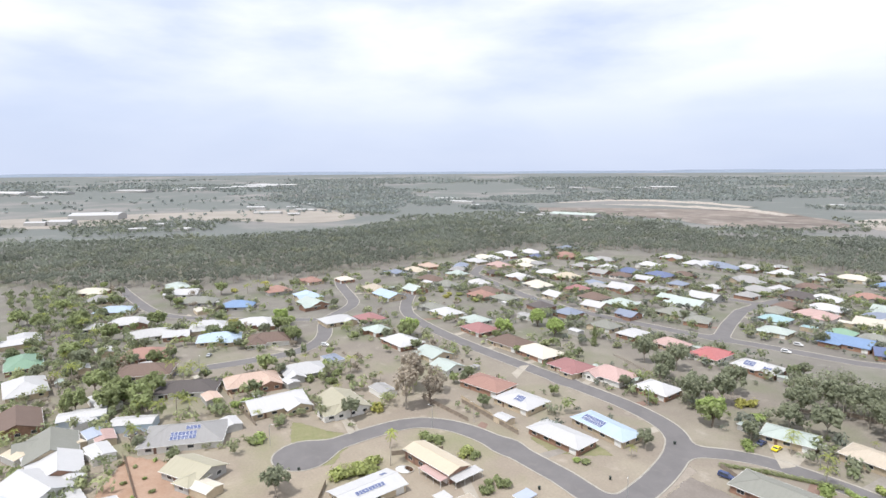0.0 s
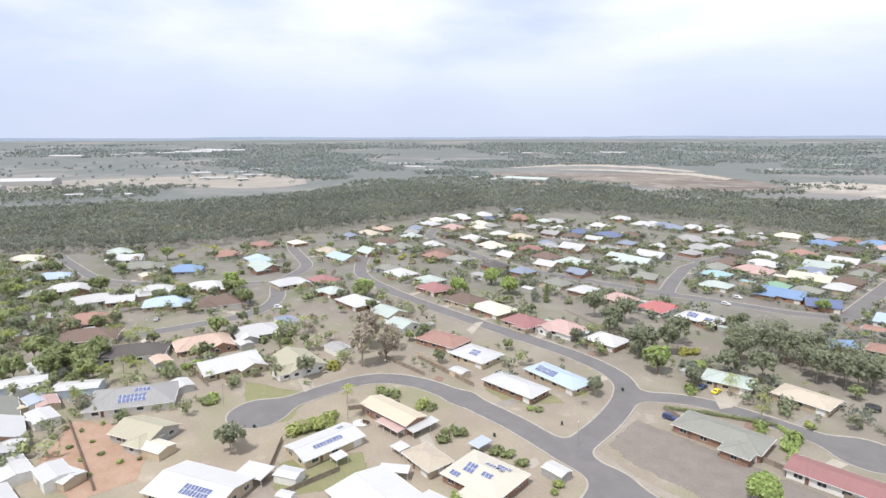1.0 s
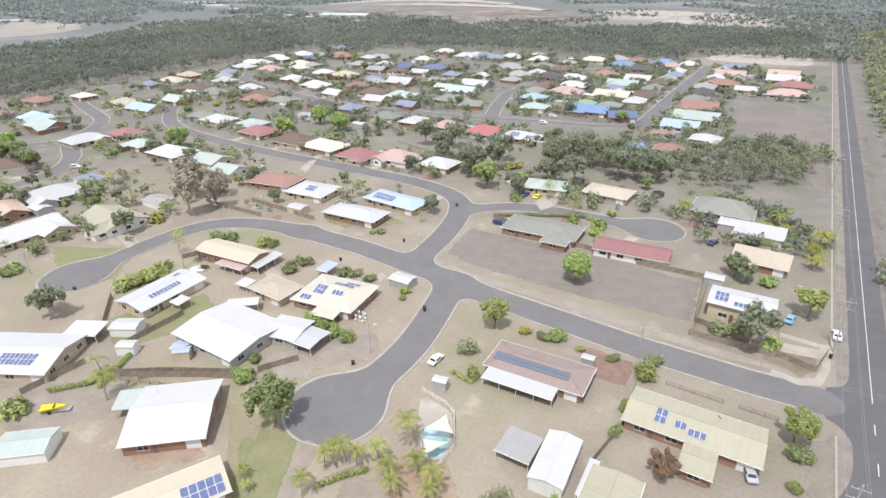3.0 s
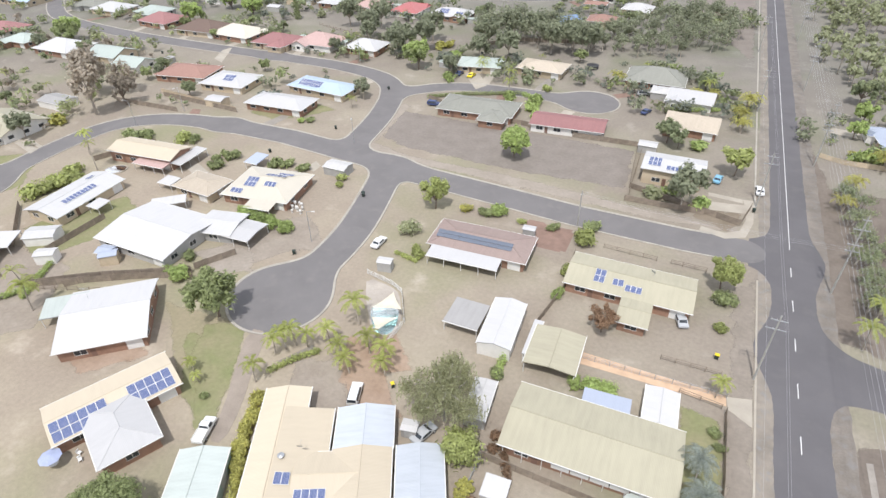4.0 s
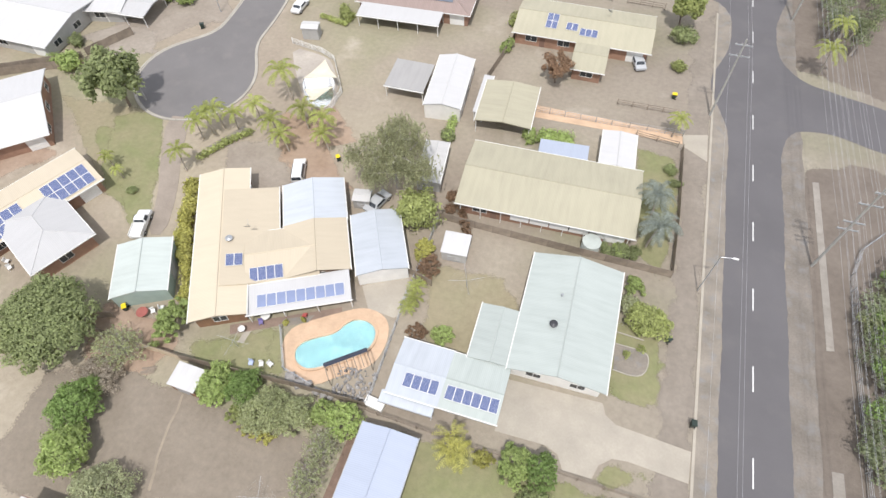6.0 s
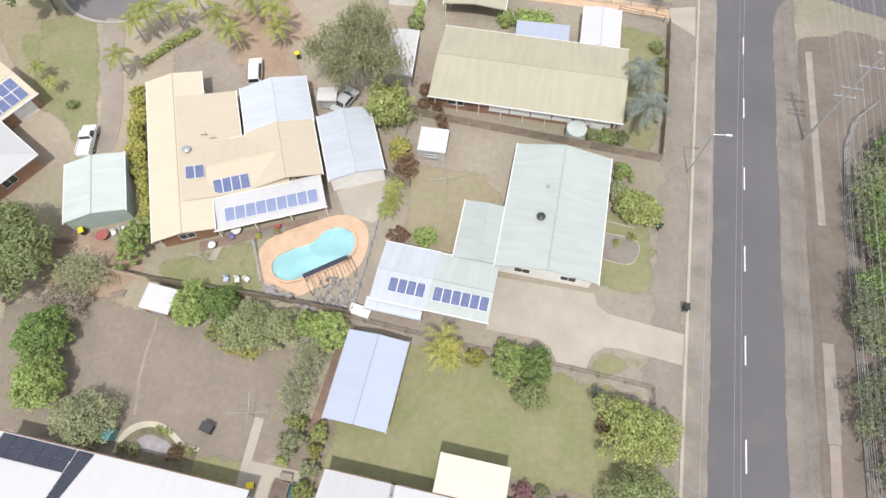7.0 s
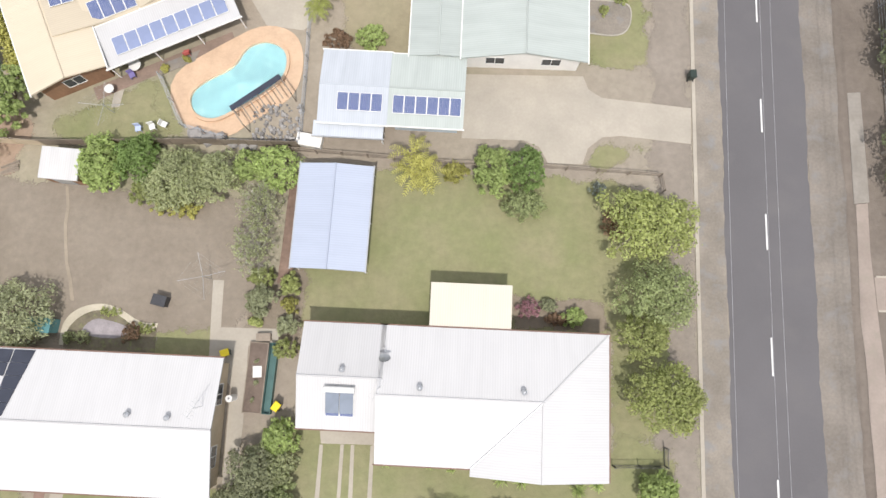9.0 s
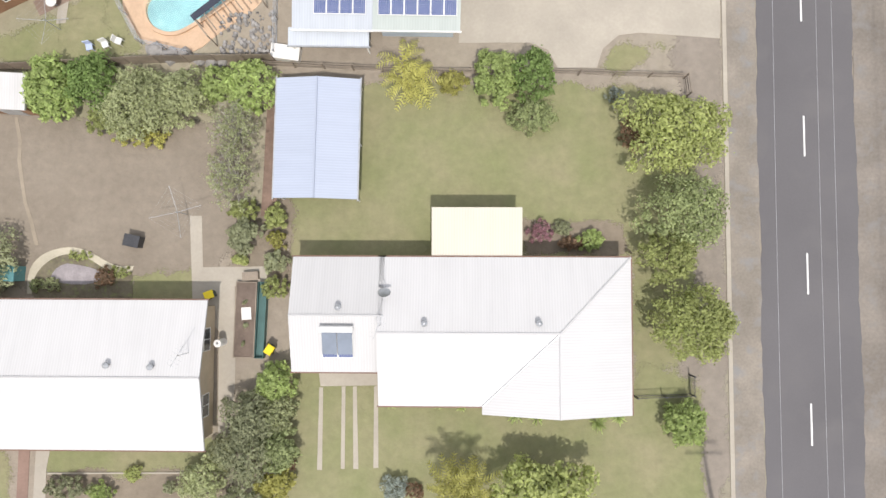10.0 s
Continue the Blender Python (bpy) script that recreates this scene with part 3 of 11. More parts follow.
def house(x, y, rot, L, W, kind, roof, wall="brick", eave=2.6, pitch=18, wings=(), over=0.55, label="", windows=True, group="", name="house", category="house", trim=None, garage=True, fine=True):
    """Walls, roof, gutter, windows and doors; wings are (x, y, turn, L, W, kind, roof, eave, pitch) in the plan."""
    col = ROOF_WORDS.get(roof, roof + (" tile" if ROOFS[roof][1] else " sheet"))
    h = thing(name, pose(x, y, 0, 0, 0, rot), label or "single-storey %s house with a %s roof" % (wall.replace("greenwall", "green-clad").replace("bluewall", "blue-clad"), col), category, group)
    if not label:
        L, W, pitch = (L * 0.95 if L > 22 else L), min(15.5, W * 1.22), pitch + 5
        wings = [(*w[:3], w[3] * 1.15, w[4] * 1.2, *w[5:8], w[8] + 5) for w in wings]
    bodies = [(x, y, rot, L, W, kind, roof, eave, pitch)] + list(wings)
    near = math.hypot(x + 10, y - 30) < 150
    for i, (bx, by, br, bl, bw, bk, bro, be, bp) in enumerate(bodies):
        m = h.matrix_basis.inverted() @ pose(bx, by, 0, 0, 0, br)
        walls = part("wall", wall_shape(bl, bw, bk, bp, be, over), M_WALLS[wall], h, m=m)
        add_roof(h, bl, bw, bk, bp, be, bro, m, over, trim, gutter=fine, ridge=fine)
        if windows and (fine or i == 0):
            a, b = bl / 2 - over, bw / 2 - over
            big = 2.1 if fine else 2.6
            n = max(1, int(bl / 5.5))
            for k in range(n):
                wx = -a + (k + 0.5) * 2 * a / n
                if not (garage and i == 0 and k == n - 1):
                    add_window(walls, wx, -b, 0.85, 0, big, far=not near)
                if fine:
                    add_window(walls, wx, b, 0.9, 180, big, far=not near)
            n = max(1, int(bw / (5 if fine else 6)))
            for k in range(n):
                wy = -b + (k + 0.5) * 2 * b / n
                add_window(walls, a, wy, 0.9, 90, 1.8, far=not near)
                if fine:
                    add_window(walls, -a, wy, 0.9, -90, 1.8, far=not near)
            if i == 0:
                add_door(walls, -a + 2 * a * 0.5 / max(1, int(bl / 5.5)) + 2.0, -b, 0, material=M_DARKTRIM)
                if garage and bl > 11:
                    add_door(walls, a - 2.0, -b, 0, 2.7, 2.15, "garage_door", "sectional garage door")
    return h


def shed(x, y, rot, L, W, kind, roof, wall="grey", eave=2.3, pitch=12, label="", name="shed", doors=True):
    s = thing(name, pose(x, y, 0, 0, 0, rot), label or "%s roofed metal garden shed" % ROOF_WORDS.get(roof, roof), "shed")
    w = part("wall", wall_shape(L, W, kind, pitch, eave, 0.12), M_WALLS[wall], s)
    add_roof(s, L, W, kind, pitch, eave, roof, gutter=L > 5, ridge=True)
    if doors:
        add_door(w, 0, -W / 2 + 0.12, 0, min(2.4, L * 0.5), min(2.0, eave - 0.25), "roller_door", "ribbed roller door", M_STEEL)
    return s


def carport(x, y, rot, L, W, kind, roof, eave=2.4, pitch=4, label="", name="carport", category="carport", trim=None):
    c = thing(name, pose(x, y, 0, 0, 0, rot), label or "open carport with a %s roof" % ROOF_WORDS.get(roof, roof), category)
    add_roof(c, L, W, kind, pitch, eave, roof, trim=trim, ridge=True)
    n = max(2, int(L / 3.5) + 1)
    pm = shared(("post", eave), lambda: Solid().box(-0.05, -0.05, 0, 0.05, 0.05, eave - 0.12).mesh("post", M_TRIM))
    for i in range(n):
        px = -L / 2 + 0.2 + (L - 0.4) * i / (n - 1)
        for py in (-W / 2 + 0.2, W / 2 - 0.2):
            part("post", pm, None, c, m=pose(px, py, 0))
    return c


def panel_material():
    m = bpy.data.materials.new("solar_cells")
    nt, b = nodes_of(m)
    tc = nt.nodes.new("ShaderNodeTexCoord")
    br = nt.nodes.new("ShaderNodeTexBrick")
    br.offset = 0
    br.inputs["Scale"].default_value = 1.0
    br.inputs["Brick Width"].default_value = 0.165
    br.inputs["Row Height"].default_value = 0.165
    br.inputs["Mortar Size"].default_value = 0.006
    br.inputs["Color1"].default_value = (0.085, 0.11, 0.225, 1)
    br.inputs["Color2"].default_value = (0.10, 0.125, 0.255, 1)
    br.inputs["Mortar"].default_value = (0.34, 0.37, 0.45, 1)
    nt.links.new(tc.outputs["Object"], br.inputs["Vector"])
    nt.links.new(br.outputs["Color"], b.inputs["Base Color"])
    b.inputs["Roughness"].default_value = 0.22
    b.inputs["Specular IOR Level"].default_value = 0.6
    return m


M_CELLS = panel_material()


# blue cells paled: the bright sky's reflection is put into their colour
M_GLARECELLS = mat("glare_paled_solar_cells", (0.22, 0.26, 0.40), 0.08, 0.5, 3.0, 0.2, spec=0.6)


M_GREYCELLS = mat("grey_solar_cells", (0.15, 0.17, 0.21), 0.1, 0.5, 3.0, 0.25, spec=0.5)


def panel_mesh(w, h, pale=False, dark=False):
    s = Solid().box(-w / 2, -h / 2, 0, w / 2, h / 2, 0.035)
    s.box(-w / 2 + 0.045, -h / 2 + 0.045, 0.035, w / 2 - 0.045, h / 2 - 0.045, 0.039)
    return mesh_from("solar_panel", s.v, s.f, [M_GREYCELLS if dark else M_TRIM, M_GLARECELLS if pale else M_GREYCELLS if dark else M_CELLS], face_mats=[0] * 6 + [1] * 6)


def roof_point(W, kind, pitch, eave, y):
    t = math.tan(radians(pitch))
    if kind == "skillion":
        return eave + (y + W / 2) * t, pitch
    return eave + (W / 2 - abs(y)) * t, (pitch if y < 0 else -pitch)


def solar(parent, W, kind, pitch, eave, x0, y0, nx, ny, w=1.0, h=1.65, m=None, gap=0.03, pale=False, dark=False):
    """W, kind, pitch, eave: the roof; m: where its body stands. nx by ny panels centred at (x0, y0) of a roof of that make; each panel is a part of the house."""
    me = shared(("pv", w, h, pale, dark), lambda: panel_mesh(w, h, pale, dark))
    z, tilt = roof_point(W, kind, pitch, eave, y0)
    base = (parent.matrix_basis.inverted() @ m if m else Matrix()) @ pose(x0, y0, z + 0.09, tilt)
    for i in range(nx):
        for j in range(ny):
            part("solar_panel", me, None, parent, "blue solar panel in a silver frame" if i + j == 0 else "", base @ pose((i - (nx - 1) / 2) * (w + gap), (j - (ny - 1) / 2) * (h + gap), 0))


def roof_vent(parent, W, kind, pitch, eave, x0, y0, m=None, r=0.2, material=None):
    """A round spinning vent or a flue cap on the roof."""
    def build():
        s = Solid()
        s.tube((0, 0, -0.25), (0, 0, 0.22), r * 0.8, r * 0.8, 10)
        s.tube((0, 0, 0.2), (0, 0, 0.38), r * 1.15, r * 1.2, 12)
        s.tube((0, 0, 0.38), (0, 0, 0.52), r * 1.2, r * 0.35, 12)
        return s.mesh("roof_vent", material or M_STEEL)
    z, _ = roof_point(W, kind, pitch, eave, y0)
    part("roof_vent", shared(("vent", r, (material or M_STEEL).name), build), None, parent, "round metal roof vent", (parent.matrix_basis.inverted() @ m if m else Matrix()) @ pose(x0, y0, z))


# ---- plants ----
def blob_points(rng, n, blobs):
    """Points and outward directions scattered through the outer part of some ellipsoids."""
    g = np.random.RandomState(rng.randrange(1 << 30))
    k = g.randint(0, len(blobs), n)
    cen = np.array([list(b[0]) for b in blobs])[k]
    rad = np.array([list(b[1]) for b in blobs])[k]
    d = g.normal(size=(n, 3))
    d /= np.linalg.norm(d, axis=1, keepdims=True)
    # uneven outline: each clump bulges and hollows, and a few sprays stand out from it
    ph = g.uniform(0, 6.28, (len(blobs), 3))[k]
    bulge = 1 + 0.20 * np.sin(d[:, 0] * 3.7 + ph[:, 0]) * np.sin(d[:, 1] * 4.3 + ph[:, 1]) + 0.14 * np.sin(d[:, 2] * 7.0 + d[:, 0] * 6.0 + ph[:, 2])
    r = g.uniform(0.3, 1.0, n) ** 0.55 * bulge * np.where(g.uniform(size=n) < 0.12, g.uniform(1.0, 1.32, n), 1.0)
    return cen + d * rad * r[:, None], d, g


def leaf_cloud(rng, pts, size, cup=0.25):
    """Small folded leaf sprays, each a pair of triangles about a rib."""
    p, d, g = pts
    n = len(p)
    s = (size * g.uniform(0.6, 1.35, n))[:, None]
    nrm = d + g.normal(size=(n, 3)) * 0.38 + (0, 0, 0.45)
    nrm /= np.linalg.norm(nrm, axis=1, keepdims=True)
    a = np.cross(nrm, g.normal(size=(n, 3)))
    a /= np.linalg.norm(a, axis=1, keepdims=True) + 1e-9
    b = np.cross(nrm, a)
    v = np.stack([p - a * s, p + b * s * 0.55 - nrm * s * cup, p + a * s, p - b * s * 0.55 - nrm * s * cup], 1).reshape(-1, 3)
    i = np.arange(n)[:, None] * 4
    f = np.concatenate([i + (0, 1, 2), i + (0, 2, 3)], 1).reshape(-1, 3)
    return v, f


def cloud_mesh(name, v, f, material):
    """A mesh of loose triangles, from arrays."""
    v, f = np.asarray(v, dtype=np.float32), np.asarray(f, dtype=np.int32)
    me = bpy.data.meshes.new(name)
    me.vertices.add(len(v))
    me.vertices.foreach_set("co", v.ravel())
    me.loops.add(f.size)
    me.loops.foreach_set("vertex_index", f.ravel())
    me.polygons.add(len(f))
    me.polygons.foreach_set("loop_start", np.arange(0, f.size, 3, dtype=np.int32))
    me.materials.append(material)
    me.update(calc_edges=True)
    return me


def tree_meshes(seed, kind, height, spread, leaves, n, size, low=0.35, trunk_r=0.16):
    """Tapered trunk with limbs, and a crown of leaf sprays in uneven lobes."""
    rng = random.Random(seed)
    s = Solid()
    fork = height * low
    top = Vector((rng.uniform(-0.3, 0.3), rng.uniform(-0.3, 0.3), fork))
    s.tube((0, 0, -0.2), top, trunk_r, trunk_r * 0.75, 7)
    blobs = []
    lobes = rng.randint(17, 23)
    if kind == "dome":
        # one broad dome, knobbly with many small clumps
        for i in range(70):
            a, q = 2.4 * i, math.sqrt((i + 0.5) / 70)
            r = spread * q * 0.88
            z = height * (0.40 + 0.48 * math.sqrt(max(0.0, 1 - q * q))) * rng.uniform(0.95, 1.05)
            k = spread * rng.uniform(0.15, 0.23)
            blobs.append((Vector((math.cos(a) * r, math.sin(a) * r * 0.92, z)), (k, k, k * 0.75)))
    for i in range(lobes):
        ang = 2 * math.pi * i / lobes + rng.uniform(-0.4, 0.4)
        rad = spread * rng.uniform(0.25, 0.82)
        tip = Vector((math.cos(ang) * rad, math.sin(ang) * rad, height * rng.uniform(low + 0.2, 0.82)))
        mid = top.lerp(tip, 0.5) + Vector((0, 0, height * 0.05))
        s.tube(top, mid, trunk_r * 0.5, trunk_r * 0.32, 5)
        s.tube(mid, tip, trunk_r * 0.32, trunk_r * 0.1, 5)
        k = rng.uniform(0.15, 0.31)
        blobs.append((tip, (spread * k, spread * k, height * rng.uniform(0.09, 0.19))))
    blobs.append((Vector((0, 0, height * 0.76)), (spread * 0.42, spread * 0.42, height * 0.2)))
    v, f = leaf_cloud(rng, blob_points(rng, n, blobs), size)
    return s, (v, f)


def make_tree(kind, seed, height, spread, leaves, n, size, label, low=0.35, trunk_r=0.16, bark=None, name="tree", category="tree"):
    t = thing(name, Matrix(), label, category)
    trunk, (v, f) = tree_meshes(seed, kind, height, spread, leaves, n, size, low, trunk_r)
    part("trunk", trunk, bark or M_BARK, t)
    part("crown", cloud_mesh("crown", v, f, LEAVES[leaves]), None, t)
    return t


def make_bush(seed, leaves, n, size, label, flat=0.75, name="bush", category="shrub", blobs=None):
    """A shrub about 2 m wide and 1.5 m high."""
    rng = random.Random(seed)
    t = thing(name, Matrix(), label, category)
    s = Solid()
    lobes = blobs or []
    if not lobes:
        for i in range(6):
            a = rng.uniform(0, 6.28)
            r = rng.uniform(0.1, 0.55)
            lobes.append((Vector((math.cos(a) * r, math.sin(a) * r, rng.uniform(0.5, 0.95) * flat)), (rng.uniform(0.35, 0.6), rng.uniform(0.35, 0.6), rng.uniform(0.35, 0.55) * flat)))
    for c, r in lobes:
        s.tube((0, 0, -0.1), c, 0.05, 0.02, 5)
    part("stem", s, M_BARK, t)
    v, f = leaf_cloud(rng, blob_points(rng, n, lobes), size)
    part("crown", cloud_mesh("crown", v, f, LEAVES[leaves]), None, t)
    return t


def make_palm(seed, height, fronds, length, label, leaves="palm", heads=1):
    """Ringed trunk, green crown shaft and arching feather fronds with narrow leaflets along a rib."""
    rng = random.Random(seed)
    t = thing("palm", Matrix(), label, "palm tree")
    s, ribs = Solid(), Solid()
    v, f = [], []
    for hd in range(heads):
        lean = Vector((rng.uniform(-0.5, 0.5), rng.uniform(-0.5, 0.5), 0)) * (1.0 if heads == 1 else 2.2)
        hgt = height * rng.uniform(0.8, 1.05)
        prev = Vector((0, 0, -0.2))
        for k in range(1, 6):
            p = lean * (k / 5) ** 1.5 + Vector((0, 0, hgt * k / 5))
            s.tube(prev, p, 0.17 - 0.02 * k, 0.14 - 0.02 * k, 8)
            prev = p
        for i in range(fronds):
            a = 2.4 * i + rng.uniform(-0.25, 0.25)
            up = 1.25 - 1.1 * i / fronds + rng.uniform(-0.1, 0.1)
            ln = length * rng.uniform(0.85, 1.1)
            d = Vector((math.cos(a), math.sin(a), 0))
            side = Vector((-d.y, d.x, 0))
            steps = 15 if fronds > 11 else 9
            pts = []
            for k in range(steps + 1):
                q = k / steps
                pts.append(prev + d * (ln * (q * (1 - 0.25 * max(0, up - 0.6)) - 0.16 * q * q * (1.4 - up))) + Vector((0, 0, ln * (up * q - (0.45 + up * 0.62) * q * q))))
            for k in range(0, steps - 2, 3):
                ribs.tube(pts[k], pts[k + 3], 0.03 - 0.0015 * k, 0.026 - 0.0015 * k, 4)
            for k in range(1, steps):
                q = k / steps
                w0 = length * 0.18 * (math.sin(math.pi * (0.12 + 0.8 * q)) ** 0.6)
                along = (pts[k + 1] - pts[k]).normalized()
                for sg in (-1, 1):
                    b0 = pts[k] - along * 0.055
                    b1 = pts[k] + along * 0.055
                    out = side * (sg * 0.80) + along * 0.55
                    drop = Vector((0, 0, -1)) * rng.uniform(0.05, 0.4)
                    w = w0 * rng.uniform(0.85, 1.15)
                    m0 = pts[k] + (out + Vector((0, 0, 0.12))) * (w * 0.5)
                    tip = pts[k] + (out + drop) * w
                    j = len(v)
                    v += [b0, b1, m0 + along * 0.065, m0 - along * 0.065, tip]
                    f += [(j, j + 1, j + 2), (j, j + 2, j + 3), (j + 3, j + 2, j + 4)]
    part("trunk", s, M_PALEBARK, t)
    base = len(v)
    v += ribs.v
    f += [tuple(base + i for i in q) for q in ribs.f]
    part("fronds", mesh_from("fronds", v, f, LEAVES[leaves]), None, t)
    return t


def make_weeping_tree(seed, height, spread, n, label):
    """A tall spreading tree with hanging strands of fine leaves and bare grey limbs that show through."""
    rng = random.Random(seed)
    t = thing("tree", Matrix(), label, "tree")
    s = Solid()
    g = np.random.RandomState(seed)
    s.tube((0, 0, -0.2), (0.2, 0.1, height * 0.3), 0.32, 0.24, 9)
    top = Vector((0.2, 0.1, height * 0.3))
    heads = []
    for i in range(11):
        a = 2.4 * i + rng.uniform(-0.3, 0.3)
        r = spread * math.sqrt((i + 0.5) / 11) * 0.82
        tip = Vector((math.cos(a) * r, math.sin(a) * r, height * (0.95 - 0.3 * (r / spread) ** 2) * rng.uniform(0.9, 1.03)))
        mid = top.lerp(tip, 0.55) + Vector((0, 0, height * 0.07))
        s.tube(top, mid, 0.17, 0.11, 6)
        s.tube(mid, tip, 0.11, 0.05, 6)
        for q in range(4):
            b = rng.uniform(0, 6.28)
            e = tip + Vector((math.cos(b), math.sin(b), 0)) * spread * rng.uniform(0.16, 0.34) + Vector((0, 0, rng.uniform(-0.8, 0.5)))
            s.tube(mid.lerp(tip, rng.uniform(0.5, 1.0)), e, 0.05, 0.018, 5)
            heads.append(e)
        heads.append(tip)
    # strands hang from the heads and thin out downwards
    k = g.randint(0, len(heads), n // 14)
    c = np.array([list(heads[i]) for i in k]) + g.normal(size=(len(k), 3)) * (spread * 0.11, spread * 0.11, 0.35)
    drop = g.uniform(0.8, 2.6, len(k))
    q = np.tile(np.linspace(0, 1, 14), len(k))
    p = np.repeat(c, 14, 0)
    sway = np.repeat(g.normal(size=(len(k), 2)) * 0.28, 14, 0)
    p[:, :2] += sway * q[:, None] + g.normal(size=(len(p), 2)) * 0.06
    p[:, 2] -= np.repeat(drop, 14) * q ** 1.3
    a = g.normal(size=(len(p), 3)) * (0.8, 0.8, 0.3) + (0, 0, -0.75)
    a /= np.linalg.norm(a, axis=1, keepdims=True)
    b = np.cross(a, g.normal(size=(len(p), 3)))
    b /= np.linalg.norm(b, axis=1, keepdims=True)
    ln = g.uniform(0.14, 0.30, len(p))[:, None]
    v = np.stack([p - a * ln, p + b * 0.05, p + a * ln, p - b * 0.05], 1).reshape(-1, 3)
    i = np.arange(len(p))[:, None] * 4
    f = np.concatenate([i + (0, 1, 2), i + (0, 2, 3)], 1).reshape(-1, 3)
    part("trunk", s, M_GREYBARK, t, "bare grey trunk and limbs")
    part("crown", cloud_mesh("crown", v, f, LEAVES["weeping"]), None, t)
    return t


class Grove:
    """Plants of one make, finer in leaf for the lots that the camera sinks towards."""

    def __init__(self, makers):
        self.makers, self.made = makers, {}
        self.rng = random.Random(len(makers) * 7 + 3)

    def place(self, x, y, k=1.0, kz=None, turn=None, pick=None, z=0.0):
        i = self.rng.randrange(len(self.makers)) if pick is None else pick % len(self.makers)
        m = pose(x, y, z, 0, 0, self.rng.uniform(0, 360) if turn is None else turn) @ Matrix.Diagonal((k, k, kz or k, 1))
        key = (i, 5.0 if math.hypot(x - 2, y - 2) < 34 else 2.2 if math.hypot(x + 20, y - 30) < 95 else 0.5)
        src = self.made.get(key)
        if src is None:
            src = self.made[key] = self.makers[i](key[1])
            src.matrix_basis = m
            return src
        keep = src.matrix_basis.copy()
        src.matrix_basis = Matrix()
        c = copy_thing(src, m)
        src.matrix_basis = keep
        c.matrix_basis = m
        return c


# ---- flat ground pieces ----
def patch(name, pts, z, material, label, category, th=0.0, kind="structure", smooth=0, wobble=0.0, seed=1, grain=1.0):
    """A thin slab with a rounded, slightly uneven outline; its top lies at z."""
    p = [Vector((a, b, 0)) for a, b in pts]
    for _ in range(smooth):
        q = []
        for i in range(len(p)):
            a, b = p[i], p[(i + 1) % len(p)]
            q += [a.lerp(b, 0.25), a.lerp(b, 0.75)]
        p = q
    if wobble:
        fine = []
        for i in range(len(p)):
            a, b = p[i], p[(i + 1) % len(p)]
            n = max(1, int((b - a).length / (1.5 * grain)))
            fine += [a.lerp(b, k / n) for k in range(n)]
        p = [a + Vector((noise.noise(a * 0.23 / grain + Vector((seed, 0, 0))), noise.noise(a * 0.23 / grain + Vector((0, seed, 7))), 0)) * wobble * 1.6
             + Vector((noise.noise(a * 1.1 / grain + Vector((seed, 0, 3))), noise.noise(a * 1.1 / grain + Vector((0, seed, 9))), 0)) * wobble * 0.6 for a in fine]
    n = len(p)
    v = [(a.x, a.y, z) for a in p] + [(a.x, a.y, min(-0.05, z - 0.05)) for a in p]
    faces = [tuple(range(n))] + [((i + 1) % n, i, n + i, n + (i + 1) % n) for i in range(n)]
    me = mesh_from(name, v, faces, material)
    bm = bmesh.new()
    bm.from_mesh(me)
    bmesh.ops.triangulate(bm, faces=[g for g in bm.faces if len(g.verts) > 4])
    bmesh.ops.recalc_face_normals(bm, faces=bm.faces[:])
    bm.to_mesh(me)
    bm.free()
    return tagged(new(name, me), label, category, kind=kind)


def rect(x0, y0, x1, y1):
    return [(x0, y0), (x1, y0), (x1, y1), (x0, y1)]


SOFT_COUNT = iter(range(1000))


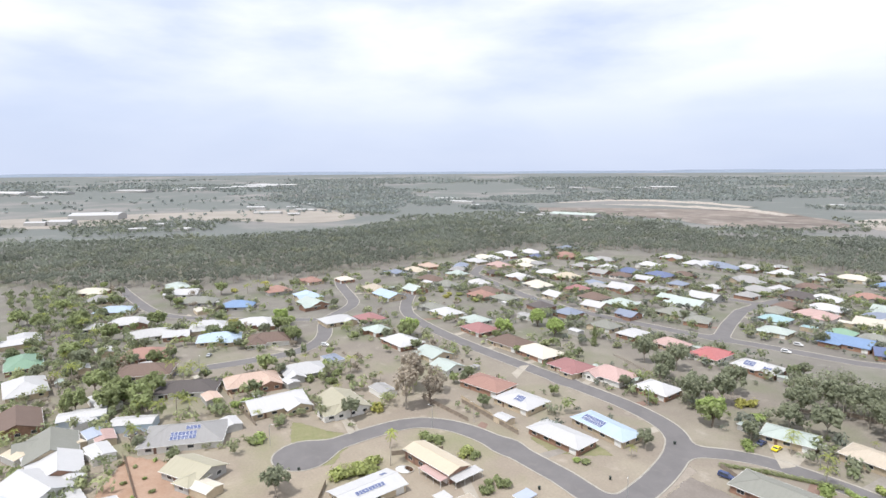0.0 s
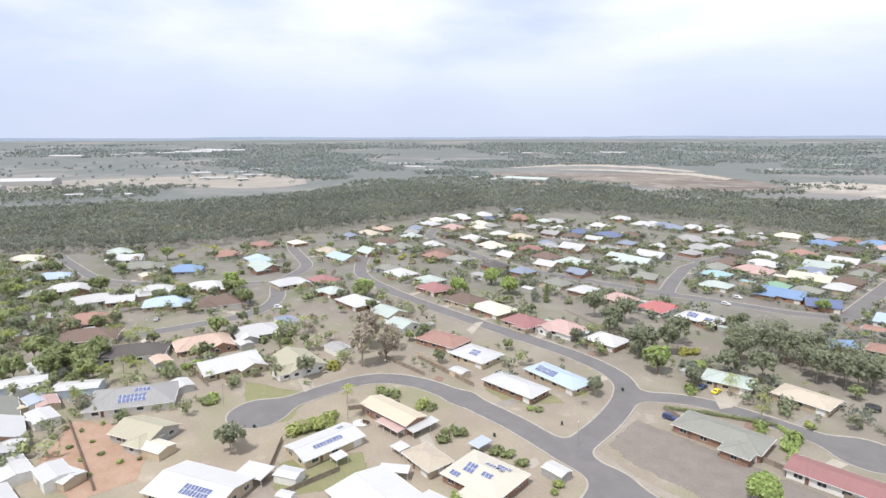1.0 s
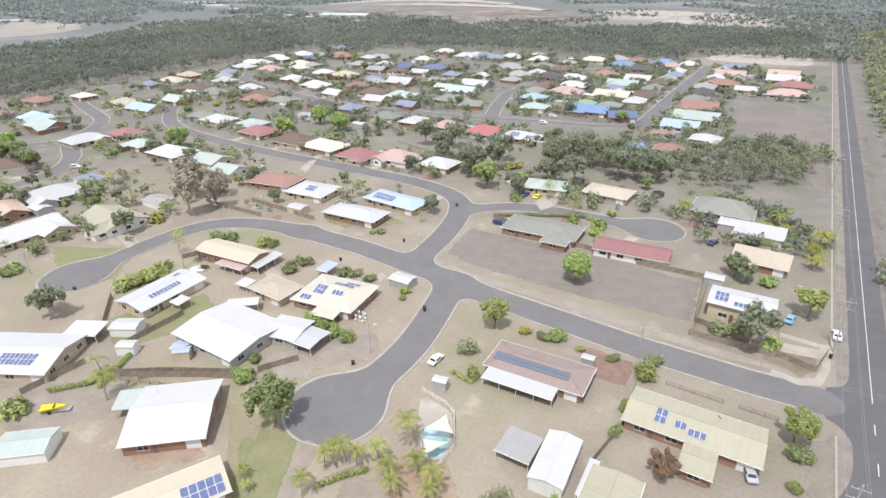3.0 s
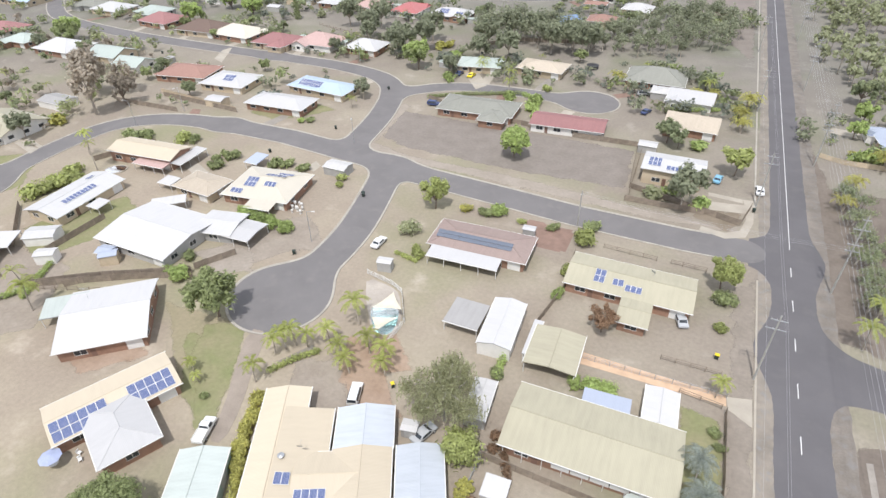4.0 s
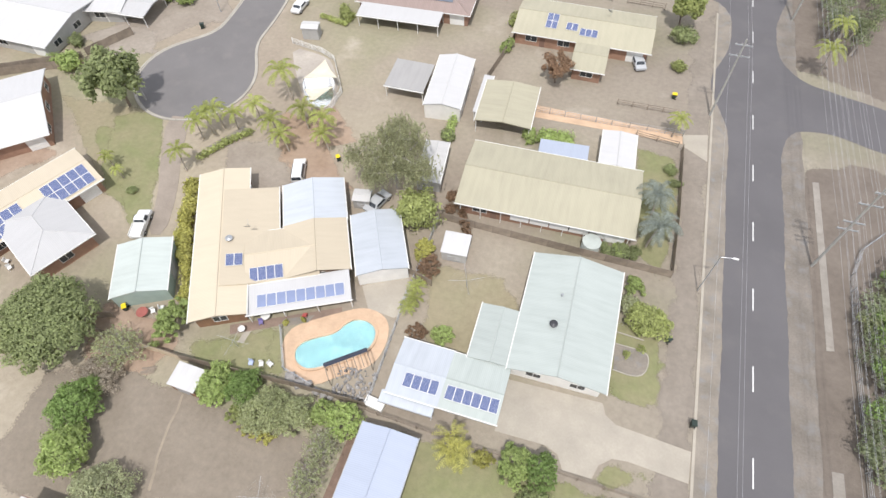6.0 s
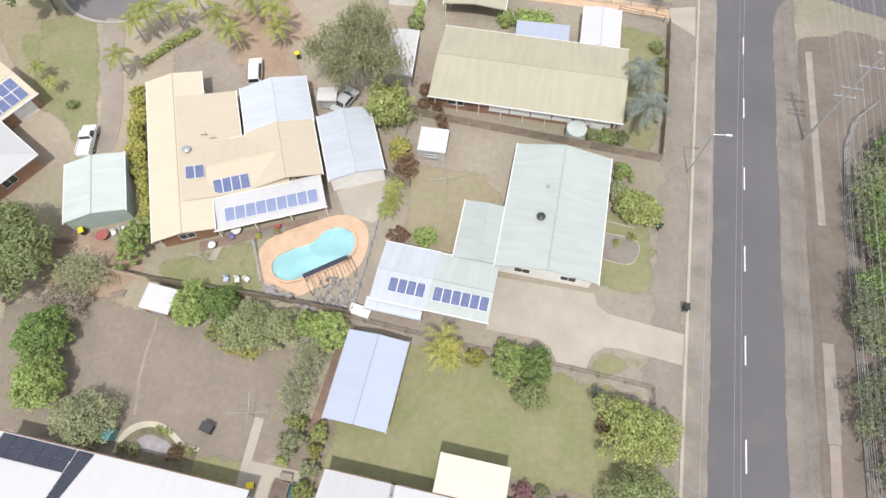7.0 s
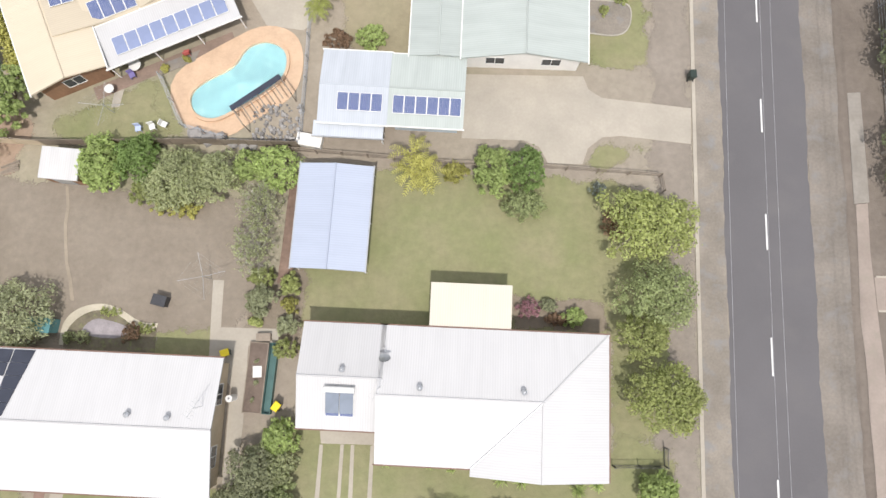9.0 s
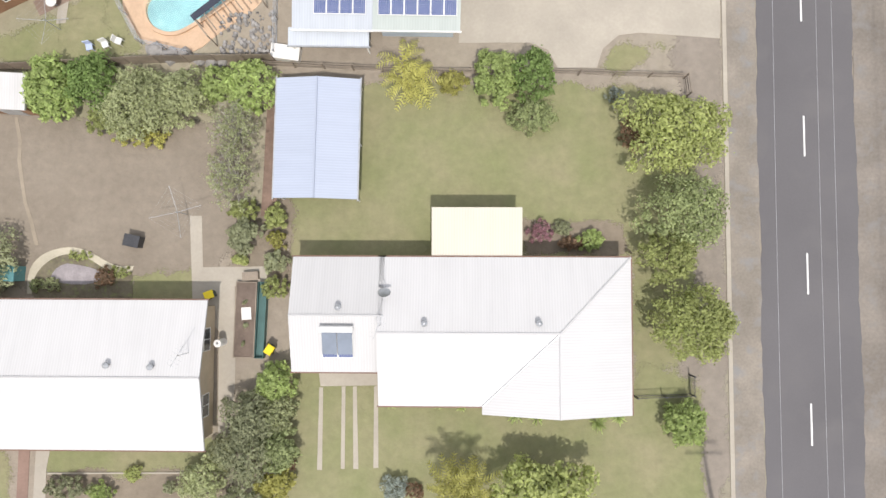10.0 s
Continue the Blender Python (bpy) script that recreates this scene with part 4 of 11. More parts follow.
def soft_patch(name, pts, z, material, label, category, seed=1):
    """Grass or soil over the ground as a fine sheet; its 'cover' layer fades out across an uneven border."""
    z = 0.004 + 0.0003 * next(SOFT_COUNT)      # each sheet lies a little over the one before
    p = np.array(pts, dtype=float)
    lo, hi = p.min(0) - 1.2, p.max(0) + 1.2
    step = max(0.55, math.sqrt((hi - lo).prod()) / 70)
    nx, ny = (np.ceil((hi - lo) / step)).astype(int) + 1
    X, Y = np.meshgrid(lo[0] + step * np.arange(nx), lo[1] + step * np.arange(ny), indexing="ij")
    wx = np.array([[noise.noise((x * 0.28 + seed * 3.1, y * 0.28, 0)) * 1.1 + noise.noise((x * 0.9, y * 0.9, seed)) * 0.5 for x, y in zip(rx, ry)] for rx, ry in zip(X, Y)])
    dist = np.full(X.shape, 1e9)
    odd = np.zeros(X.shape, bool)
    for (x0, y0), (x1, y1) in zip(p, np.roll(p, -1, 0)):
        dx, dy = x1 - x0, y1 - y0
        q = np.clip(((X - x0) * dx + (Y - y0) * dy) / (dx * dx + dy * dy + 1e-9), 0, 1)
        dist = np.minimum(dist, np.hypot(X - x0 - q * dx, Y - y0 - q * dy))
        if y0 != y1:
            odd ^= ((y0 > Y) != (y1 > Y)) & (X < dx * (Y - y0) / dy + x0)
    sd = np.where(odd, dist, -dist) + wx * 0.8
    cover = np.clip(sd / 2.6 + 0.4, 0, 1)
    keep = np.maximum.reduce([cover[:-1, :-1], cover[1:, :-1], cover[1:, 1:], cover[:-1, 1:]]) > 0.02
    ids = np.arange(nx * ny).reshape(nx, ny)
    quads = np.stack([ids[:-1, :-1], ids[1:, :-1], ids[1:, 1:], ids[:-1, 1:]], -1)[keep]
    used, inv = np.unique(quads, return_inverse=True)
    inv = inv.reshape(-1, 4)
    zz = np.where(cover.ravel()[used] > 0.02, z, 0.002)
    co = np.stack([X.ravel()[used], Y.ravel()[used], zz], 1)
    me = cloud_mesh(name, co, np.concatenate([inv[:, [0, 1, 2]], inv[:, [0, 2, 3]]]), material)
    layer = me.attributes.new("cover", "FLOAT", "POINT")
    layer.data.foreach_set("value", cover.ravel()[used].astype(np.float32))
    return tagged(new(name, me), label, category, kind="structure")


# ---- ground and roads ----
def build_ground():
    """One sheet that reaches the horizon and lifts a little far out."""
    rings = [0, 30, 60, 100, 160, 240, 350, 500, 700, 1000, 1400, 1900, 2500, 3200, 4000, 4900]
    seg = 96
    v, f = [(0, 0, 0)], []
    for r in rings[1:]:
        for i in range(seg):
            a = 2 * math.pi * i / seg
            z = 0.0 if r < 1500 else 68.0 * ((r - 1500) / 3400) ** 1.3
            v.append((r * math.cos(a), r * math.sin(a), z))
    for i in range(seg):
        f.append((0, 1 + i, 1 + (i + 1) % seg))
    for k in range(len(rings) - 2):
        b0, b1 = 1 + k * seg, 1 + (k + 1) * seg
        for i in range(seg):
            j = (i + 1) % seg
            f.append((b0 + i, b1 + i, b1 + j, b0 + j))
    return tagged(new("ground", mesh_from("ground", v, f, M_GROUND)), "dry patchy grass and bare soil of the suburb", "ground", kind="structure")


build_ground()


def road_field(roads, X, Y, soft=5.0):
    """Signed distance to the union of ribbons, with rounded inner corners."""
    total = None
    for pts, half in roads:
        d = np.full(X.shape, 1e9)
        for (x0, y0), (x1, y1) in zip(pts[:-1], pts[1:]):
            ux, uy = x1 - x0, y1 - y0
            q = ux * ux + uy * uy
            t = np.clip(((X - x0) * ux + (Y - y0) * uy) / max(q, 1e-6), 0, 1)
            d = np.minimum(d, np.hypot(X - x0 - t * ux, Y - y0 - t * uy))
        d = d - half
        if total is None:
            total = d
        else:
            h = np.maximum(soft - np.abs(total - d), 0) / soft
            total = np.minimum(total, d) - h * h * soft * 0.25
    return total


def rounded(pts, cuts=3):
    p = [Vector((a, b, 0)) for a, b in pts]
    for _ in range(cuts):
        q = [p[0]]
        for i in range(len(p) - 1):
            a, b = p[i], p[i + 1]
            q += [a.lerp(b, 0.25), a.lerp(b, 0.75)]
        q.append(p[-1])
        p = q
    return [(a.x, a.y) for a in p]


def road_mesh(name, roads, box, step, z, material, label, soft=5.0, kerb=True, keep_off=None, wobble=0.0):
    x0, y0, x1, y1 = box
    xs, ys = np.arange(x0, x1 + step, step), np.arange(y0, y1 + step, step)
    X, Y = np.meshgrid(xs, ys)
    D = road_field(roads, X, Y, soft)
    if wobble:
        D = D + wobble * (np.sin(Y * 1.3) * 0.5 + np.sin(Y * 0.37 + X) + 0.6 * np.sin(Y * 3.1))
    off = road_field(keep_off, X, Y, 0.1) if keep_off else None
    v, f, kv, kf = [], [], [], []
    ny, nx = D.shape
    inside = D < 0
    for j in range(ny - 1):
        i = 0
        row = inside[j] & inside[j + 1]
        while i < nx - 1:
            if row[i] and row[i + 1]:
                s = i
                while i < nx - 1 and row[i] and row[i + 1]:
                    i += 1
                k = len(v)
                v += [(xs[s], ys[j], z), (xs[i], ys[j], z), (xs[i], ys[j + 1], z), (xs[s], ys[j + 1], z)]
                f.append((k, k + 1, k + 2, k + 3))
                continue
            q = [(i, j), (i + 1, j), (i + 1, j + 1), (i, j + 1)]
            d = [D[b, a] for a, b in q]
            if min(d) < 0 <= max(d):
                poly, cut = [], []
                for n in range(4):
                    a, b = q[n], q[(n + 1) % 4]
                    if d[n] < 0:
                        poly.append((xs[a[0]], ys[a[1]]))
                    if (d[n] < 0) != (d[(n + 1) % 4] < 0):
                        t = d[n] / (d[n] - d[(n + 1) % 4])
                        c = (xs[a[0]] + (xs[b[0]] - xs[a[0]]) * t, ys[a[1]] + (ys[b[1]] - ys[a[1]]) * t)
                        poly.append(c)
                        cut.append((c, d[n] < 0))
                k = len(v)
                v += [(a, b, z) for a, b in poly]
                f.append(tuple(range(k, k + len(poly))))
                if kerb and len(cut) == 2 and (off is None or off[j, i] > 1.2):
                    (ax, ay), (bx, by) = (cut[0][0], cut[1][0]) if not cut[0][1] else (cut[1][0], cut[0][0])
                    gx = (D[j, i + 1] + D[j + 1, i + 1] - D[j, i] - D[j + 1, i]) / 2
                    gy = (D[j + 1, i] + D[j + 1, i + 1] - D[j, i] - D[j, i + 1]) / 2
                    gl = math.hypot(gx, gy) or 1
                    ex, ey = gx / gl, gy / gl
                    k = len(kv)
                    for px, py in ((ax, ay), (bx, by)):
                        kv += [(px - ex * 0.22, py - ey * 0.22, z + 0.006), (px, py, z + 0.03), (px + ex * 0.05, py + ey * 0.05, z + 0.13), (px + ex * 0.32, py + ey * 0.32, z + 0.13), (px + ex * 0.36, py + ey * 0.36, -0.05)]
                    for n in range(4):
                        kf.append((k + n, k + n + 1, k + 5 + n + 1, k + 5 + n))
            i += 1
    me = mesh_from(name, v, f, material)
    road = tagged(new(name, me), label, "road", kind="structure")
    if kerb:
        km = mesh_from("kerb", kv, kf, M_KERB)
        bm = bmesh.new()
        bm.from_mesh(km)
        bmesh.ops.remove_doubles(bm, verts=bm.verts[:], dist=0.01)
        bmesh.ops.recalc_face_normals(bm, faces=bm.faces[:])
        bm.to_mesh(km)
        bm.free()
        tagged(new("kerb", km), "pale concrete kerb and channel along the street", "kerb", kind="structure")
    return road


MAIN = [([(30.2, -120), (30.2, 700)], 3.9), (rounded([(30, 84), (50, 80), (90, 62)]), 5.0), ([(30, 114.0), (19.5, 113.7)], 4.4)]
STREETS = [
    ([(21.0, 113.8), (9, 113.2), (-15, 113.6), (-37, 115.5), (-56, 117), (-72, 120), (-105, 123.4), (-129, 123.2)], 4.4),
    (rounded([(-129, 123.2), (-150, 120.5), (-164, 110), (-166, 92), (-165, 72)]), 4.2),
    ([(-165, 67), (-164.5, 66)], 9.5),
    (rounded([(-68, 119), (-63, 100), (-60, 84), (-61, 66)]), 4.3),
    ([(-62.5, 62.5), (-62, 62)], 10.2),
    (rounded([(-84, 124), (-87, 150), (-96, 176), (-120, 184.5), (-158, 184.5)]), 4.2),
    (rounded([(-158, 184.5), (-210, 184), (-255, 186.5), (-300, 194), (-330, 214), (-360, 240)]), 4.2),
    (rounded([(-91, 168), (-76, 181), (-54, 183.5), (-34, 183)]), 3.8),
    ([(-28, 183.5), (-27.5, 183.5)], 9.5),
    (rounded([(-274, 30), (-274, 52), (-269, 84), (-268, 110), (-284, 131), (-320, 146), (-344, 182), (-376, 193), (-410, 203), (-438, 216)]), 4.2),
    (rounded([(-516, 60), (-474, 61), (-414, 64), (-388, 71), (-360, 95), (-325, 140)]), 3.8),
    ([(-148, 297), (-160, 330), (-172, 370), (-172, 402), (-169, 452)], 4.2),
    ([(-69, 560), (-69, 406), (-67.5, 321), (-90, 311), (-133, 303), (-160, 296), (-205, 290), (-246, 287), (-290, 293)], 4.4),
    ([(-290, 293), (-346, 309), (-385, 322), (-410, 350), (-425, 420)], 4.2),
    ([(-169, 400), (-240, 395), (-330, 390)], 4.0),
]
road_mesh("road_1", MAIN, (22, -118, 88, 698), 0.8, 0.02, M_ASPHALT2, "straight sealed two-lane road with white lines", 9.0, kerb=False, wobble=0.07)
road_mesh("road_2", STREETS, (-520, 24, 32, 566), 1.0, 0.026, M_ASPHALT, "weathered asphalt suburban streets and turning circles", 5.0, True, MAIN)


def strip(name, x0, y0, x1, y1, w, z, material, label, category, wob=0.0):
    d = Vector((x1 - x0, y1 - y0, 0))
    n = Vector((-d.y, d.x, 0)).normalized() * (w / 2)
    k = max(1, int(d.length / 3))
    left, right = [], []
    for i in range(k + 1):
        p = Vector((x0, y0, 0)) + d * (i / k)
        q = noise.noise(p * 0.4) * wob
        r = noise.noise(p * 0.4 + Vector((31, 5, 0))) * wob
        left.append((p.x + n.x * (1 + q), p.y + n.y * (1 + q)))
        right.append((p.x - n.x * (1 + r), p.y - n.y * (1 + r)))
    return patch(name, left + right[::-1], z, material, label, category)


# shoulders, edging and paint of the straight road
strip("shoulder_west", 25.1, -110, 25.1, 690, 2.4, 0.0196, M_GRAVEL, "gravel shoulder beside the sealed road", "road shoulder", 0.2)
strip("shoulder_east", 35.6, -110, 35.6, 690, 3.2, 0.0196, M_SHOULDER, "gravel shoulder beside the sealed road", "road shoulder", 0.25)
strip("edging", 23.75, -110, 23.75, 104, 0.34, 0.07, M_CONC, "low concrete edging along the road verge", "kerb")
strip("edging", 23.0, 132, 23.0, 640, 0.42, 0.07, M_KERB, "low concrete edging along the road verge", "kerb")
for i in range(62):
    yy = (11.1 if i > 8 else 11.9) * (i - 9) + 0.1
    if yy > 117:
        break
    patch("lane_dash", rect(29.94, yy - 3.3, 30.08, yy), 0.028, M_LINE, "white painted centre-line dash", "road marking")
strip("centre_line", 30.0, 118.0, 30.0, 690, 0.13, 0.028, M_LINE, "solid white centre line of the road", "road marking")
soft_patch("verge_east", [(34.6, -60), (34.6, 60), (37.5, 68), (46, 71), (60, 64), (60, -60)], 0.006, M_SCRUBEAST, "worn brown verge with sparse dry grass", "verge", seed=3)
soft_patch("verge_east", [(34.6, 96), (37.5, 91), (50, 87), (62, 84), (64, 150), (40, 150), (34.6, 190)], 0.006, M_SCRUBEAST, "worn brown verge with sparse dry grass", "verge", seed=4)
soft_patch("verge_west", [(19.6, -60), (23.5, -60), (23.5, 40), (23.5, 104), (19.8, 100), (19.9, 40)], 0.006, M_SCRUB, "worn brown verge with sparse dry grass", "verge", seed=5)


# ---- the lots near the straight road ----
# long white house with a hipped end, a cross wing and a pergola roof
h = house(5.6, -6.0, 0, 19.0, 11.2, "elbow", "white", "cream", 2.8, 15, label="long low house with a white ribbed metal roof",
          wings=[(-7.0, -4.75, 0, 7.0, 8.7, "gable", "white", 2.8, 15)], trim=M_DARKTRIM)
part("valley_gutter", Solid().tube((3.9, 0, 4.30), (-1.7, -5.6, 2.80), 0.085, n=5), M_STEEL, h, "grey valley gutter")
for vx, vy in ((-6.0, 0.7), (2.35, 0.75)):
    roof_vent(h, 11.2, "gable", 15, 2.8, vx, vy, m=pose(5.6, -6.0, 0))
roof_vent(h, 8.7, "gable", 15, 2.8, 0.2, 0.6, m=pose(-7.0, -4.75, 0))
solar(h, 8.7, "gable", 15, 2.8, 0.1, -2.3, 2, 1, 1.15, 1.9, m=pose(-7.0, -4.75, 0))
carport(3.5, 1.55, 0, 6.9, 3.7, "skillion", "cream", 2.7, 2, "flat cream patio roof on posts beside the house", "patio_roof", "patio roof")
carport(-8.9, 8.8, 89, 9.4, 6.5, "gable", "icy", 2.5, 9, "open carport with a pale blue-white ribbed roof", trim=M_STEEL)
# white house with black panels
h = house(-30.2, -9.4, 0, 26.4, 11.3, "gable", "white", "cream", 2.8, 12, label="low house with a white metal roof and dark solar panels", trim=M_DARKTRIM)
for vx, vy in ((6.3, 0.9), (9.6, 0.8)):
    roof_vent(h, 11.3, "gable", 12, 2.8, vx, vy)
# mint house with a long garage wing
h = house(7.5, 32.2, 90, 16.6, 11.5, "gable", "aqua", "white", 2.8, 13, label="mint-roofed house with white gable walls",
          wings=[(-0.3, 27.8, 90, 7.4, 5.4, "gable", "aqua", 2.6, 6)], windows=True, garage=False)
roof_vent(h, 11.5, "gable", 13, 2.8, -1.9, 1.6, r=0.42, material=M_METALDARK)
roof_vent(h, 11.5, "gable", 13, 2.8, 2.2, 1.3, r=0.14)
g1 = house(-1.2, 20.74, -1, 6.9, 6.9, "gable", "aqua", "bluewall", 2.5, 6, label="pale green garage with a row of solar panels", windows=False, name="garage", category="garage", garage=False)
solar(g1, 6.9, "gable", 6, 2.5, 0.1, -1.55, 6, 1)
g2 = house(-7.75, 20.86, -1, 6.3, 7.0, "gable", "frost", "bluewall", 2.56, 6, label="white garage with four solar panels", windows=False, name="garage", category="garage", garage=False)
solar(g2, 7.0, "gable", 6, 2.56, 0.6, -1.55, 4, 1)
carport(-8.2, 17.0, -1, 6.4, 1.4, "skillion", "frost", 2.0, 3, "narrow pale lean-to roof against the garage", "lean_to", "lean-to", trim=M_STEEL)
# olive-roofed houses along the straight road
h = house(1.6, 52.2, 1, 24.9, 12.4, "gable", "olive", "brick", 2.6, 11, label="long brick house with an olive-yellow metal roof")
for i in range(5):
    part("shutter", shared("shutter", lambda: Solid().box(-1.3, -0.05, 0, 1.3, 0.05, 1.5).mesh("shutter", M_TRIM)), None, h, "white roller shutter", pose(-3.2 + 2.75 * i, -5.75, 0.75))
for i in range(9):
    part("post", shared("verpost", lambda: Solid().box(-0.05, -0.05, 0, 0.05, 0.05, 2.5).mesh("post", M_TRIM)), None, h, "", pose(-11.6 + 2.9 * i, -6.15, 0))
h = house(0.6, 90.7, 0, 24.0, 10.8, "gable", "olive", "brick", 2.6, 12, wings=[(2.8, 82.3, 0, 5.8, 8.0, "gable", "olive", 2.5, 6)], label="brick house with an olive-yellow metal roof and solar panels")
solar(h, 10.8, "gable", 12, 2.6, -5.6, -1.8, 2, 2)
solar(h, 10.8, "gable", 12, 2.6, -2.0, -2.4, 2, 1)
solar(h, 10.8, "gable", 12, 2.6, 1.0, -3.2, 3, 1)
carport(-8.0, 67.3, 92, 9.6, 8.8, "gable", "olive", 2.6, 6, "wide carport with an olive-yellow roof")
shed(-18.3, 69.6, 94, 12.4, 6.0, "gable", "white", "white", 2.9, 12, "tall white metal shed")
carport(-25.3, 69.8, 0, 6.7, 6.8, "skillion", "grey", 2.3, 2, "flat grey carport roof on posts")
shed(10.0, 62.2, 92, 7.1, 5.1, "gable", "white", "white", 2.4, 7, "small white metal garage")
carport(2.2, 59.8, 3, 7.3, 3.3, "skillion", "icy", 2.3, 2, "flat pale patio roof", "patio_roof", "patio roof")
shed(-16.0, 52.7, 96, 8.2, 3.6, "gable", "palegrey", "grey", 2.2, 5, "long grey metal garden shed")
shed(-8.7, 39.5, 3, 3.6, 3.4, "skillion", "white", "grey", 2.0, 4, "small white garden shed")
# cream house with a pool
h = house(-39.29, 31.29, 116, 24.3, 7.2, "gable", "lemon", "timber", 2.7, 10,
          wings=[(-35.70, 33.04, 116, 15.9, 7.4, "skillion", "lemon", 2.36, 8), (-30.33, 31.38, 26, 9.5, 8.2, "gable", "lemon", 2.6, 12),
                 (-26.37, 33.53, 116, 8.4, 8.6, "gable", "lemon", 2.65, 12), (-29.79, 40.66, 116, 7.5, 8.7, "gable", "frost", 2.5, 12)], label="rambling house with a cream-yellow metal roof and solar panels")
solar(h, 7.4, "skillion", 8, 2.36, -4.15, 2.0, 1, 2, 1.9, 1.05, m=pose(-35.70, 33.04, 0, 0, 0, 116))
solar(h, 8.2, "gable", 12, 2.6, -2.0, -2.9, 4, 1, 1.05, 1.9, m=pose(-30.33, 31.38, 0, 0, 0, 26))
roof_vent(h, 7.4, "skillion", 8, 2.36, -0.8, 2.7, r=0.42, m=pose(-35.70, 33.04, 0, 0, 0, 116), material=M_STEEL)
c = carport(-25.92, 26.69, 26, 13.2, 4.4, "skillion", "white", 2.25, 4, "long white verandah roof with solar panels", "verandah_roof", "verandah roof")
# verandah row uses the cells with sky glare in their colour
solar(c, 4.4, "skillion", 4, 2.25, 0.3, -0.55, 9, 1, 1.2, 1.8, pale=True)
shed(-18.7, 36.7, 116, 9.8, 6.8, "gable", "frost", "white", 2.7, 10, "pale blue-white metal garage", "garage")
shed(-47.3, 24.4, 116.5, 8.4, 7.2, "gable", "palemint", "greenwall", 2.6, 12, "pale green metal garage", "garage")
# houses round the turning circle
h = house(-69.7, 29.7, 63, 19.0, 9.0, "gable", "lemon", "brick", 2.6, 11, label="house with a cream-yellow roof and two blocks of solar panels")
solar(h, 9.0, "gable", 11, 2.6, 5.4, -2.3, 5, 2, 1.3, 1.85)
solar(h, 9.0, "gable", 11, 2.6, -5.1, -1.45, 6, 1, 1.3, 1.85)
solar(h, 9.0, "gable", 11, 2.6, -6.4, -3.35, 4, 1, 1.3, 1.85)
house(-64.0, 26.0, 153, 12.4, 9.0, "hip", "white", "brick", 2.75, 15, label="living wing with a white hipped roof", garage=False)
h = house(-30.9, 92.3, 2.5, 21.9, 10.2, "hip", "rust", "brick", 2.6, 15, label="brick house with a rusty brown roof and solar panels")
solar(h, 10.2, "hip", 15, 2.6, -1.2, -1.25, 10, 1, 1.65, 1.0, dark=True)
solar(h, 10.2, "hip", 15, 2.6, -1.2, -2.3, 10, 1, 1.65, 1.0, dark=True)
carport(-32.4, 85.6, 2.5, 15.5, 4.4, "skillion", "white", 2.35, 4, "long white verandah roof", "verandah_roof", "verandah roof")
h = house(-89.6, 94.2, 8, 18.2, 14.8, "hip", "cream", "brick", 2.6, 15, label="brick house with a cream hipped roof and solar panels")
for sx, sy, nx, ny in ((-5.4, -5.6, 3, 1), (-3.0, -2.2, 3, 2), (0.9, 2.0, 4, 1), (2.2, -2.2, 3, 1), (3.4, 3.8, 4, 1), (3.4, 2.0, 2, 1)):
    solar(h, 14.8, "hip", 15, 2.6, sx, sy, nx, ny)
carport(-85.4, 85.9, 8, 7.0, 4.6, "skillion", "cream", 2.4, 3, "cream patio roof on posts", "patio_roof", "patio roof")
house(-105.6, 88.2, -3, 12.5, 8.8, "hip", "beige", "cream", 2.6, 14, label="small house with a pale pink-beige roof")
house(-132.5, 96.5, 5, 22.0, 9.0, "gable", "lemon", "brick", 3.4, 14, label="house with an orange-cream roof beside a pool")
h = house(-131.2, 71.7, 92, 20.2, 11.2, "gable", "white", "cream", 2.6, 12, label="house with a white roof and a row of solar panels")
solar(h, 11.2, "gable", 12, 2.6, -0.5, -2.2, 9, 1)
solar(h, 11.2, "gable", 12, 2.6, 6.5, 2.2, 2, 1)
house(-99.9, 68.2, -1, 21.0, 17.2, "gable", "white", "grey", 2.7, 8, label="large house with a broad white metal roof", wings=[(-88.4, 75.6, 12, 9.6, 9.0, "gable", "white", 2.62, 8)])
carport(-107.2, 78.4, 40, 8.0, 3.4, "skillion", "palegrey", 2.5, 3, "grey lean-to roof behind the house", "patio_roof", "patio roof")
carport(-82.4, 75.6, 2, 8.6, 7.4, "gable", "white", 2.4, 6, "white-roofed carport beside the large house")
carport(-104.8, 58.0, 10, 3.6, 3.2, "gable", "icy", 2.2, 16, "pale blue gazebo roof on posts", "gazebo", "gazebo")
carport(-96.2, 41.6, 40, 7.6, 5.6, "skillion", "palemint", 2.5, 4, "pale green patio roof beside the white house", "patio_roof", "patio roof", trim=M_STEEL)
house(-86.4, 43.2, 40, 15.5, 17.0, "gable", "white", "brick", 2.7, 11, label="house with a broad white metal roof")
h = house(-133.5, 37.4, 28, 22.5, 15.0, "gable", "white", "cream", 2.7, 12, label="large house with a cream-white roof and solar panels")
carport(-130.4, 50.6, 28, 8.4, 6.0, "skillion", "white", 2.5, 3, "white carport roof beside the large house")
solar(h, 15.0, "gable", 12, 2.7, 2.5, -3.6, 8, 2)
